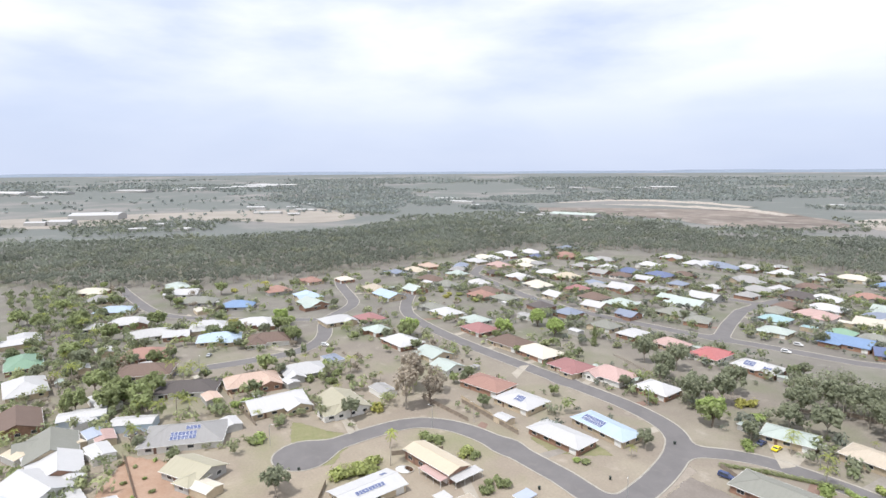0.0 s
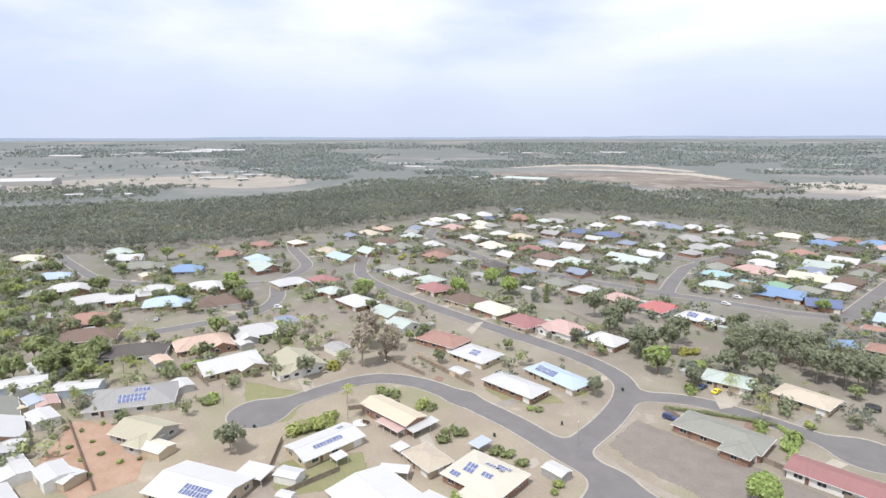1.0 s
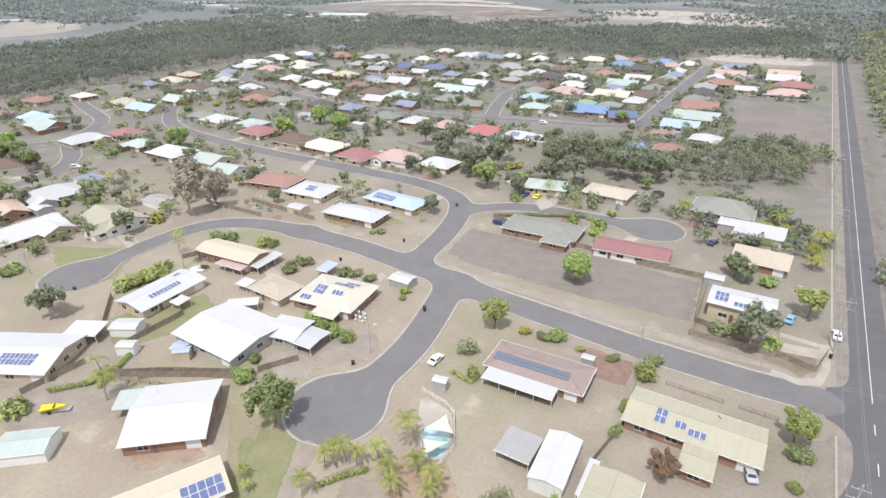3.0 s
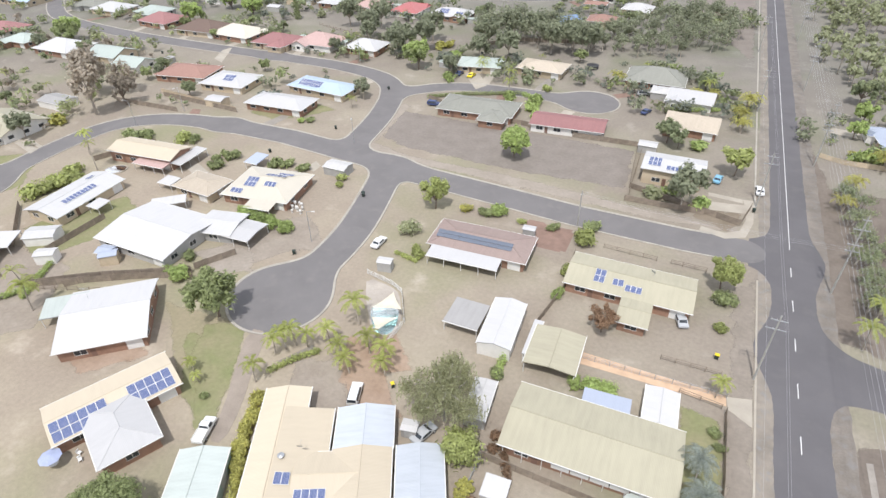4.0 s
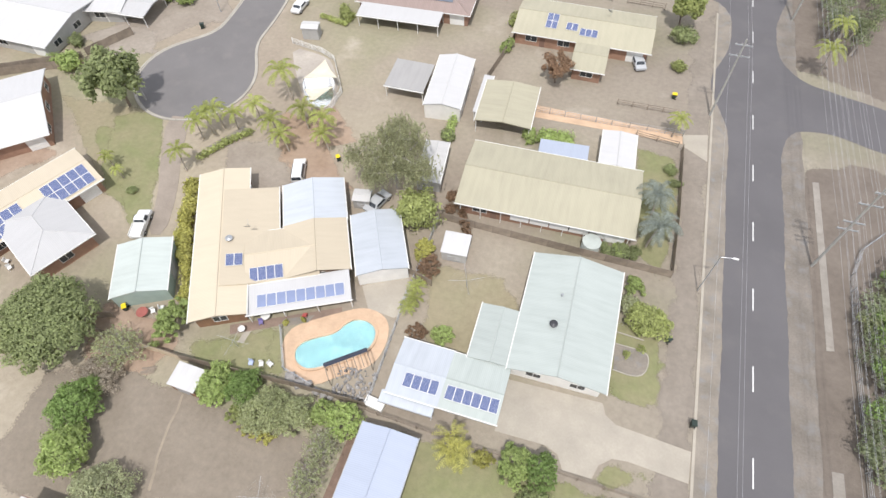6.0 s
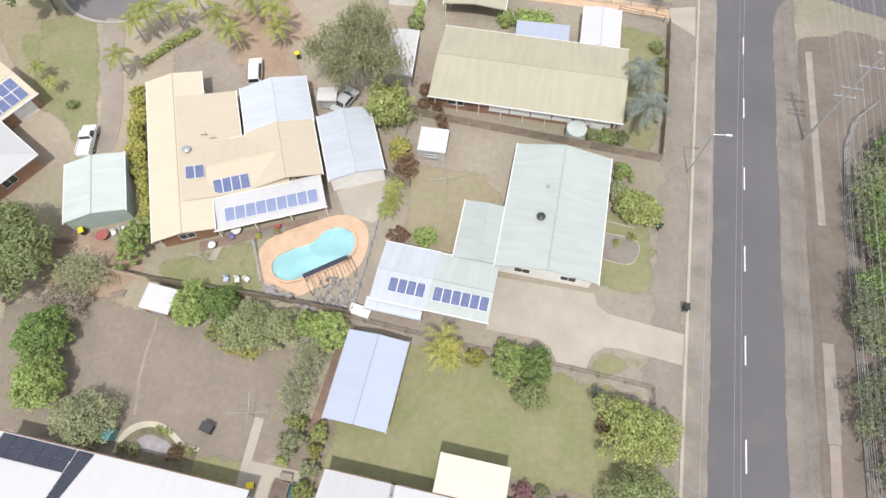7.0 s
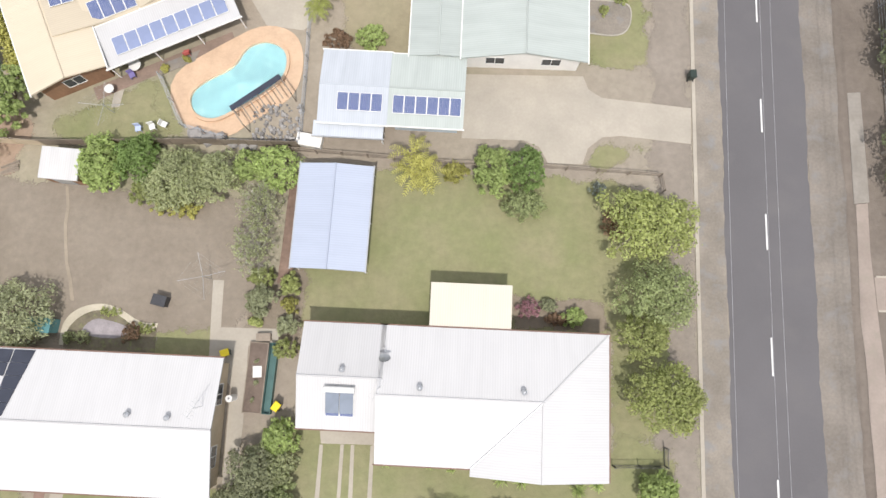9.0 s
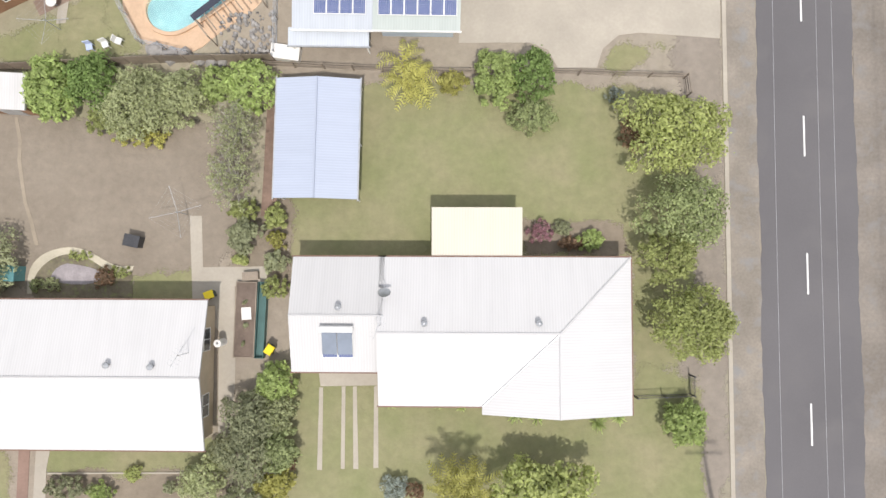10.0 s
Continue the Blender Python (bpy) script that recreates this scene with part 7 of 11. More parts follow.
DARKBUSH.place(-10.5, 108.7, 2.76)
DARKBUSH.place(-35.6, 105.5, 1.85)
DARKBUSH.place(-105.4, 135.0, 1.96)
DARKBUSH.place(-216.6, 84.5, 2.74)
DARKBUSH.place(-114.8, 106.1, 1.79)
DARKBUSH.place(-115.0, 102.8, 1.77)
DARKBUSH.place(-350.5, 44.9, 3.20)
DARKBUSH.place(-111.8, 100.6, 2.35)
DARKBUSH.place(-97.4, 105.8, 2.04)
DARKBUSH.place(-217.3, 101.9, 3.20)
GUM.place(6.7, 125.7, 1.50)
GUM.place(-179.6, 91.6, 1.18)
GUM.place(-132.4, 219.7, 1.70)
GUM.place(-110.7, 205.4, 1.70)
GUM.place(-150.5, 232.6, 1.70)
GUM.place(-135.9, 235.8, 1.70)
GUM.place(-102.5, 213.0, 1.70)
GUM.place(-105.3, 226.7, 1.70)
GUM.place(-150.5, 52.3, 0.91)
GUM.place(-302.5, 16.5, 1.43)
GUM.place(-108.8, 200.9, 1.70)
GUM.place(-128.3, 211.3, 1.41)
GUM.place(-79.2, 224.5, 1.70)
GUM.place(-74.3, 239.5, 1.70)
GUM.place(-64.6, 240.8, 1.70)
GUM.place(-53.3, 227.8, 1.70)
GUM.place(-45.0, 229.3, 1.70)
GUM.place(-38.5, 229.5, 1.69)
GUM.place(-66.7, 212.8, 1.70)
GUM.place(-77.6, 210.8, 1.33)
GUM.place(-146.6, 50.7, 1.25)
BARETREE.place(-182.0, 132.1, 1.70)
BARETREE.place(-172.3, 123.1, 1.70)
GUMBUSH.place(-48.4, 91.9, 3.20)
GUMBUSH.place(-287.8, 89.8, 3.20)
GUMBUSH.place(-192.5, 69.6, 3.20)
GUMBUSH.place(-173.3, 242.3, 3.20)
GUMBUSH.place(-0.1, 128.7, 3.20)
GUMBUSH.place(-495.4, 80.7, 3.20)
YELLOWBUSH.place(-49.1, 39.5, 1.95)
YELLOWBUSH.place(-47.7, 36.5, 1.92)
YELLOWBUSH.place(-47.3, 33.8, 1.98)
YELLOWBUSH.place(-45.5, 30.9, 2.08)
YELLOWBUSH.place(-43.6, 28.4, 1.91)
YELLOWBUSH.place(-41.8, 26.3, 1.71)
YELLOWBUSH.place(-40.6, 23.3, 1.85)
YELLOWBUSH.place(-39.9, 105.5, 1.99)
YELLOWBUSH.place(-180.0, 103.3, 3.20)
YELLOWBUSH.place(-95.2, 220.8, 3.20)
YELLOWBUSH.place(-321.9, 243.3, 3.20)
YELLOWBUSH.place(-324.0, 224.3, 3.20)
YELLOWBUSH.place(-438.8, 127.2, 3.20)
YELLOWBUSH.place(-327.2, 250.3, 3.20)
YELLOWBUSH.place(-97.9, 217.5, 3.20)
CANE.place(53.6, 165.6, 1.61)
CANE.place(-440.2, 151.9, 1.70)
CANE.place(-335.5, 95.9, 1.70)
CANE.place(-22.6, 203.4, 1.33)
CANE.place(3.7, 198.3, 1.13)
CANE.place(9.6, 201.1, 0.96)
LUSHTREE.place(-322.9, 120.2, 1.70)
LUSHTREE.place(-256.6, 168.9, 1.70)
LUSHTREE.place(-224.7, 208.6, 1.66)
LUSHTREE.place(-95.8, 192.6, 1.70)
LUSHTREE.place(-79.0, 325.0, 1.10)
LIMETREE.place(-47.3, 103.7, 1.25)
LIMETREE.place(17.8, 147.8, 1.28)
LIMETREE.place(17.1, 97.8, 1.16)
DARKTREE.place(-69.3, 52.8, 1.64)
DARKTREE.place(-381.3, 21.1, 1.70)
DARKTREE.place(-347.2, 33.6, 1.70)
DARKTREE.place(-363.2, 59.8, 1.70)
DARKTREE.place(-266.7, 18.7, 1.70)
DARKTREE.place(-247.6, 9.9, 1.70)
DARKTREE.place(-251.9, 26.1, 1.70)
DARKTREE.place(-248.7, 37.0, 1.70)
DARKTREE.place(-241.9, 20.3, 1.70)
DARKTREE.place(-229.8, 29.8, 1.43)
DARKTREE.place(-312.2, 89.1, 1.70)
DARKTREE.place(-310.1, 113.6, 1.51)
DARKTREE.place(-289.8, 113.3, 1.34)
DARKTREE.place(-321.1, 12.9, 1.70)
DARKTREE.place(-433.8, 116.3, 1.69)
DARKTREE.place(-440.7, 46.9, 1.41)
DARKTREE.place(-435.7, 17.0, 1.70)
DARKTREE.place(-393.9, 23.0, 1.70)
DARKTREE.place(-417.2, -6.7, 1.70)
DARKTREE.place(-400.5, 3.9, 1.70)
DARKTREE.place(-247.8, 22.9, 1.70)
DARKTREE.place(-240.9, 31.8, 1.70)
DARKTREE.place(-245.1, 83.0, 1.62)
DARKTREE.place(-307.2, 116.7, 1.54)
DARKTREE.place(-283.4, 112.0, 1.44)
DARKTREE.place(-95.2, 191.6, 1.50)
DARKTREE.place(-252.6, 164.2, 1.70)
RUSTBUSH.place(-11.6, 48.3, 1.37)
RUSTBUSH.place(-11.5, 46.1, 1.16)
PALM.place(-64.1, 40.5, 0.63)
PALM.place(-61.0, 38.7, 0.54)
PALM.place(40.5, 90.6, 1.23)
PALM.place(17.9, 69.5, 0.92)
PALM.place(-225.2, 115.2, 1.70)
PALM.place(-104.3, 39.7, 1.43)
PALM.place(-55.4, 181.6, 1.31)
PALM.place(-69.5, 192.5, 1.20)
PALM.place(7.4, 201.4, 1.36)
PALM.place(-327.2, 21.0, 1.70)
PALM.place(-266.4, 47.8, 1.70)
PALM.place(-256.9, 50.7, 1.70)
PALM.place(-253.9, 57.4, 1.70)
PALM.place(-217.5, 43.8, 1.70)
PALM.place(-428.7, 22.5, 1.70)
PALM.place(-383.2, 31.7, 1.70)
PALM.place(-208.2, 22.9, 1.42)
PALM.place(-228.5, 29.7, 1.57)
PALM.place(-221.7, 33.8, 1.55)
PALM.place(-453.3, 44.0, 1.70)
PALM.place(-425.3, 133.4, 1.70)
PALM.place(-431.1, 143.5, 1.70)
PALM.place(-414.1, 145.7, 1.70)
PALM.place(-335.7, 75.1, 1.70)
PALM.place(-353.9, 27.8, 1.70)
PALM.place(-294.3, 13.2, 1.70)
PALM.place(-281.3, 6.2, 1.70)
PALM.place(-223.7, 40.7, 1.70)
PALM.place(-261.4, 55.6, 1.70)
PALM.place(-71.1, 197.5, 1.31)
PALM.place(-57.4, 187.7, 1.30)
PALM.place(-151.9, 91.5, 1.06)
LIMEBUSH.place(-76.2, 106.8, 1.79)
LIMEBUSH.place(-74.9, 103.7, 1.41)
LIMEBUSH.place(-43.1, 84.9, 2.25)
LIMEBUSH.place(-10.9, 103.3, 3.20)
LIMEBUSH.place(17.8, 85.9, 1.58)
LIMEBUSH.place(-26.1, 105.5, 1.46)
LIMEBUSH.place(-11.7, 91.5, 2.18)
LIMEBUSH.place(-321.5, 255.1, 3.20)
LIMEBUSH.place(-116.1, 28.1, 3.14)
LIMEBUSH.place(-143.9, 71.6, 3.20)
LIMEBUSH.place(-142.7, 75.4, 3.20)
LIMEBUSH.place(-144.8, 68.7, 3.13)
LIMEBUSH.place(-141.6, 78.3, 3.20)
LIMEBUSH.place(-43.7, 188.0, 2.53)
LIMEBUSH.place(-132.6, 108.4, 3.20)
LIMEBUSH.place(-340.0, 252.1, 3.20)
LIMEBUSH.place(-307.5, 242.7, 3.20)
LIMEBUSH.place(-299.4, 251.5, 3.20)
LIMEBUSH.place(-145.3, 76.7, 3.20)
LIMEBUSH.place(-145.6, 81.9, 3.20)
for x, y, k in ((-53.4, 49.4, 0.95), (-52.2, 50.8, 1.0), (-51.2, 52.4, 1.05), (-49.1, 52.9, 0.9), (-45.7, 55.1, 1.05), (-41.3, 52.8, 1.1), (-38.9, 50.5, 1.0), (-38.0, 55.9, 1.1), (-34.5, 54.2, 1.1), (-33.0, 52.4, 0.95), (-52.4, 42.6, 0.95)):
    PALM.place(x, y, k)
PALM.place(-43.4, 61.3, 1.35)
WEEPING.place(-20.1, 48.1, 1.04)
LIMEBALL.place(-15.1, 42.9, 3.20)
GREYPALM.place(16.2, 52.8, 1.09)
GREYPALM.place(16.0, 47.4, 1.20)
ROUNDTREE.place(-38.3, 136.3, 1.46)
ROUNDTREE.place(-228.0, 240.4, 1.70)
ROUNDTREE.place(-207.0, 232.4, 1.70)
RUSTTREE.place(-1.9, 77.2, 1.03)
DEADTREE.place(-187.4, 124.6, 1.70)
DEADTREE.place(-175.2, 113.3, 1.70)
TALLPALM.place(-141.8, 85.7, 1.21)
CYPRESS.place(-182.4, 235.2, 1.70)


# ---- plants of the near gardens, each shaped for its place ----
PLANT_WORDS = {"lush": "leafy bright green", "deep": "dense deep green", "lime": "bushy lime-green", "olive": "fine-leaved olive-green", "yellow": "yellow-green", "gum": "open grey-green",
               "dark": "dense dark green", "rusty": "rust-red", "pinkish": "pink flowering", "bluegrey": "pale blue-grey", "bare": "dry straw-coloured"}


def plant(x, y, rx, ry, h, leaves, where, size=0.15, density=230, low=0.18, gaps=0.0, category="shrub", limbs=6, bark=None):
    """A shrub or small tree: a lobed dome of leaf clumps on a few limbs."""
    rng = random.Random(int(abs(x) * 130 + abs(y) * 17))
    t = thing(category, pose(x, y, 0), "%s garden %s %s" % (PLANT_WORDS[leaves], category, where), category)
    n = int(16 + rx * ry * 7)
    clumps = []
    for i in range(n):
        a, q = 2.4 * i, math.sqrt((i + 0.5) / n)
        out = 0.9 * q * (1 + 0.5 * noise.noise((math.cos(a) * 1.6 + x, math.sin(a) * 1.6, y)))
        if rng.random() < (gaps + 0.08) * (0.3 + q):
            continue
        z = h * (low + (0.9 - low) * math.sqrt(max(0.03, 1 - q * q)) * rng.uniform(0.78, 1.1))
        k = min(0.75, max(0.16, min(rx, ry) * rng.uniform(0.13, 0.34)))
        clumps.append((Vector((math.cos(a) * rx * out, math.sin(a) * ry * out, z)), (k, k, k * 0.7)))
    s = Solid()
    fork = Vector((0, 0, h * 0.22))
    s.tube((0, 0, -0.1), fork, 0.05 + 0.03 * h / 2, 0.04 + 0.02 * h / 2, 6)
    for c, _ in rng.sample(clumps, min(limbs, len(clumps))):
        mid = fork.lerp(c, 0.55) + Vector((0, 0, 0.08 * h))
        s.tube(fork, mid, 0.02 * h, 0.013 * h, 5)
        s.tube(mid, c, 0.013 * h, 0.006 * h, 4)
    part("stem" if category == "shrub" else "trunk", s, bark or M_BARK, t)
    v, f = leaf_cloud(rng, blob_points(rng, int(rx * ry * 3.14 * density + 60), clumps), size)
    part("crown", cloud_mesh("crown", v, f, LEAVES[leaves]), None, t)
    return t


def twiggy(x, y, rx, ry, h, where, leaves="olive", twigs=46, density=130):
    """A half-bare shrub: a mesh of pale forking twigs with few leaves."""
    rng = random.Random(int(abs(x) * 70 + abs(y) * 9))
    t = thing("shrub", pose(x, y, 0), "half-bare grey twiggy shrub %s" % where, "shrub")
    s, tips = Solid(), []
    for i in range(twigs):
        a, q = 2.4 * i, math.sqrt((i + 0.5) / twigs)
        tip = Vector((math.cos(a) * rx * q, math.sin(a) * ry * q, h * (0.35 + 0.6 * math.sqrt(max(0.02, 1 - q * q)) * rng.uniform(0.8, 1.08))))
        mid = tip * 0.55 + Vector((rng.uniform(-0.2, 0.2), rng.uniform(-0.2, 0.2), h * 0.1))
        s.tube((rng.uniform(-0.15, 0.15), rng.uniform(-0.15, 0.15), 0), mid, 0.035, 0.024, 4)
        s.tube(mid, tip, 0.024, 0.012, 4)
        for k in range(6):
            b = mid.lerp(tip, rng.uniform(0.2, 1.0))
            e = b + Vector((rng.uniform(-0.55, 0.55), rng.uniform(-0.55, 0.55), rng.uniform(-0.1, 0.4)))
            s.tube(b, e, 0.013, 0.006, 3)
            tips.append((e, (0.22, 0.22, 0.18)))
    part("stem", s, M_GREYBARK, t)
    v, f = leaf_cloud(rng, blob_points(rng, int(rx * ry * 3.14 * density), tips), 0.085)
    part("crown", cloud_mesh("crown", v, f, LEAVES[leaves]), None, t)
    return t


def tuft(x, y, r, h, where, leaves="lush"):
    """A clump of arching strap leaves."""
    rng = random.Random(int(abs(x) * 90 + abs(y) * 31))
    v, f = [], []
    for i in range(34):
        a = 2.4 * i + rng.uniform(-0.3, 0.3)
        d, side = Vector((math.cos(a), math.sin(a), 0)), Vector((-math.sin(a), math.cos(a), 0))
        ln, up = r * rng.uniform(0.6, 1.1), h * rng.uniform(0.6, 1.1)
        k = len(v)
        for q in (0.0, 0.45, 0.8):
            p = d * (ln * q) + Vector((0, 0, up * (1.9 * q - 1.25 * q * q)))
            w = 0.045 * (1.1 - 0.5 * q)
            v += [p - side * w, p + side * w]
        v.append(d * ln + Vector((0, 0, up * 0.55)))
        f += [(k, k + 1, k + 3), (k, k + 3, k + 2), (k + 2, k + 3, k + 5), (k + 2, k + 5, k + 4), (k + 4, k + 5, k + 6)]
    ob = new("tuft_plant", mesh_from("tuft_plant", v, f, LEAVES[leaves]))
    ob.matrix_basis = pose(x, y, 0)
    tagged(ob, "clump of green strap leaves %s" % where, "plant")


BACK = "along the back fence"
for row in ((-30.7, 12.9, 2.4, 2.6, 3.0, "lush", BACK, 0.17), (-27.1, 13.7, 2.2, 2.5, 3.6, "deep", BACK, 0.13), (-26.4, 10.7, 1.9, 1.2, 1.9, "lime", BACK), (-23.1, 11.8, 3.0, 3.1, 3.9, "olive", BACK, 0.11, 330),
            (-19.9, 12.3, 1.9, 2.5, 3.5, "olive", BACK, 0.11, 330), (-23.6, 9.3, 2.8, 0.9, 1.3, "yellow", BACK, 0.11), (-17.2, 13.4, 1.7, 1.5, 2.5, "lush", BACK), (-14.6, 13.3, 2.0, 2.3, 3.0, "lush", BACK),
            (1.6, 13.8, 1.2, 1.0, 1.3, "yellow", BACK), (5.1, 13.9, 1.9, 2.5, 3.4, "lush", BACK), (8.0, 14.0, 1.9, 2.3, 3.8, "deep", BACK, 0.13), (7.8, 10.8, 2.1, 1.7, 2.4, "dark", "on the lawn", 0.11),
            (-15.2, 3.4, 1.6, 0.9, 1.4, "lime", "beside the yard"), (-14.8, 1.2, 1.4, 1.6, 2.0, "gum", "beside the yard"), (-15.4, -0.5, 0.8, 0.6, 0.8, "lime", "beside the path"),
            (-12.5, 2.8, 1.0, 1.1, 1.5, "lime", "behind the carport"), (-12.4, 1.0, 0.9, 0.8, 1.2, "yellow", "behind the carport", 0.12), (-12.5, -0.8, 1.1, 1.1, 1.4, "gum", "beside the house"), (-12.5, -2.8, 1.1, 0.9, 1.4, "lime", "beside the house"),
            (19.7, -13.1, 1.9, 1.7, 2.1, "lush", "on the front lawn"), (8.7, 1.7, 1.1, 0.9, 1.2, "pinkish", "against the house wall", 0.1), (10.4, 2.0, 0.8, 0.6, 0.9, "gum", "against the house wall"), (12.6, 1.1, 1.1, 0.9, 1.0, "lush", "against the house wall"),
            (11.1, 0.8, 1.2, 0.5, 0.7, "rusty", "against the house wall"), (14.7, 12.6, 0.7, 0.9, 1.2, "bluegrey", "by the fence corner", 0.1), (16.0, 9.7, 1.0, 1.6, 1.2, "rusty", "under a street tree", 0.1),
            (-2.8, -18.4, 1.1, 1.1, 1.0, "bluegrey", "in a ringed bed", 0.11), (-1.3, -18.7, 0.8, 0.7, 0.8, "rusty", "in a ringed bed", 0.11),
            (-12.2, -10.1, 1.6, 1.8, 2.6, "lush", "between the houses"), (-14.0, -12.8, 2.2, 2.6, 3.2, "gum", "between the houses", 0.12), (-12.0, -12.6, 1.7, 1.7, 2.4, "olive", "between the houses", 0.12), (-14.4, -15.6, 2.4, 2.2, 3.2, "gum", "between the houses", 0.12),
            (-11.9, -15.5, 1.7, 2.1, 2.4, "dark", "between the houses"), (-12.2, -18.2, 1.6, 1.3, 1.8, "yellow", "between the houses"), (-11.0, -16.6, 0.5, 0.6, 1.0, "rusty", "between the houses"), (-14.6, -19.6, 2.0, 1.6, 2.6, "gum", "between the houses", 0.12),
            (-28.8, -18.7, 1.9, 1.0, 1.0, "gum", "in the front bed", 0.11), (-26.1, -19.1, 1.3, 0.9, 1.0, "lush", "in the front bed", 0.11), (-23.6, -17.6, 0.7, 0.7, 0.9, "lime", "in the front bed", 0.11), (-17.9, -18.0, 2.0, 1.7, 2.2, "olive", "in the front bed", 0.12), (-20.5, -18.6, 0.8, 0.6, 0.9, "gum", "in the front bed", 0.1),
            (-26.4, -2.0, 0.9, 0.9, 0.8, "rusty", "in the arched bed", 0.1), (-28.7, -0.3, 1.2, 0.4, 0.45, "lime", "in the arched bed", 0.09), (-25.3, -1.6, 0.9, 0.5, 0.5, "lime", "in the arched bed", 0.09), (-32.1, -2.7, 0.5, 0.6, 0.7, "dark", "in the arched bed", 0.09), (-30.9, -2.6, 0.8, 0.6, 0.6, "olive", "in the arched bed", 0.09),
            (-36.5, -1.1, 3.9, 3.0, 3.4, "gum", "behind the white house", 0.12, 200, 0.18, 0.15), (-44.8, 6.2, 2.9, 3.2, 4.2, "deep", "on the lot's edge", 0.15), (-42.6, 1.8, 2.8, 3.0, 4.2, "lush", "on the lot's edge", 0.16), (-45.0, 10.5, 3.0, 2.3, 2.2, "bare", "on the lot's edge", 0.1), (-39.9, 19.0, 1.8, 4.0, 3.6, "lush", "by the garage corner", 0.16),
            (-12.8, 38.2, 1.4, 1.9, 1.8, "yellow", "by the garage"), (-11.4, 35.6, 1.5, 2.2, 2.0, "rusty", "by the fence", 0.12), (-11.9, 34.3, 0.8, 0.9, 1.2, "olive", "by the fence"), (-6.9, 26.7, 1.5, 1.3, 1.8, "lush", "behind the garage"), (-9.9, 26.4, 1.5, 1.2, 1.6, "rusty", "behind the garage", 0.12),
            (15.0, 40.1, 1.3, 1.6, 1.8, "lush", "against the house"), (14.8, 36.9, 1.4, 1.5, 2.0, "gum", "against the house"), (17.0, 31.8, 0.6, 0.6, 0.5, "lime", "in an edged bed", 0.09), (15.3, 30.7, 0.5, 0.6, 0.5, "lime", "in an edged bed", 0.09)):
    plant(*row)
plant(17.1, 35.3, 2.6, 2.6, 3.0, "lime", "beside the house", 0.17, 200, 0.25, 0.1, "tree", 8)
plant(18.8, 9.5, 4.3, 3.2, 4.6, "lime", "on the verge", 0.15, 150, 0.35, 0.22, "tree", 14, M_PALEBARK)
plant(19.3, 3.4, 3.4, 3.0, 4.8, "dark", "on the verge", 0.13, 170, 0.3, 0.12, "tree", 10)
plant(18.4, -0.4, 2.5, 2.0, 4.0, "lime", "on the verge", 0.13, 170, 0.3, 0.12, "tree", 8)
plant(20.0, -5.4, 3.4, 3.2, 4.2, "lime", "on the verge", 0.13, 190, 0.3, 0.14, "tree", 10, M_PALEBARK)
plant(8.4, -17.9, 3.9, 2.6, 4.6, "lime", "on the front lawn", 0.2, 130, 0.35, 0.12, "tree", 10)
twiggy(-15.6, 9.6, 2.1, 2.7, 3.2, "beside the carport")
twiggy(-15.9, 5.9, 2.1, 2.7, 3.2, "beside the yard")
twiggy(-44.3, 13.9, 4.0, 3.0, 3.2, "under the shade tree", twigs=70)
for x, y, r, h in ((-3.2, -11.9, 0.6, 0.5), (6.7, -12.7, 0.9, 0.6), (8.4, -12.9, 0.8, 0.6), (13.2, -13.4, 0.9, 0.7), (14.8, -12.9, 0.8, 0.6), (2.4, -12.2, 0.5, 0.4), (0.6, -12.0, 0.5, 0.4)):
    tuft(x, y, r, h, "under the eaves")
CANE.place(2.1, -17.7, 1.15)
CANE.place(-2.0, 13.3, 1.05)
for x, y, k in ((-12.2, 32.6, 0.62), (-11.4, 30.6, 0.66), (-11.8, 28.8, 0.6)):
    PALM.place(x, y, k, 0.4)


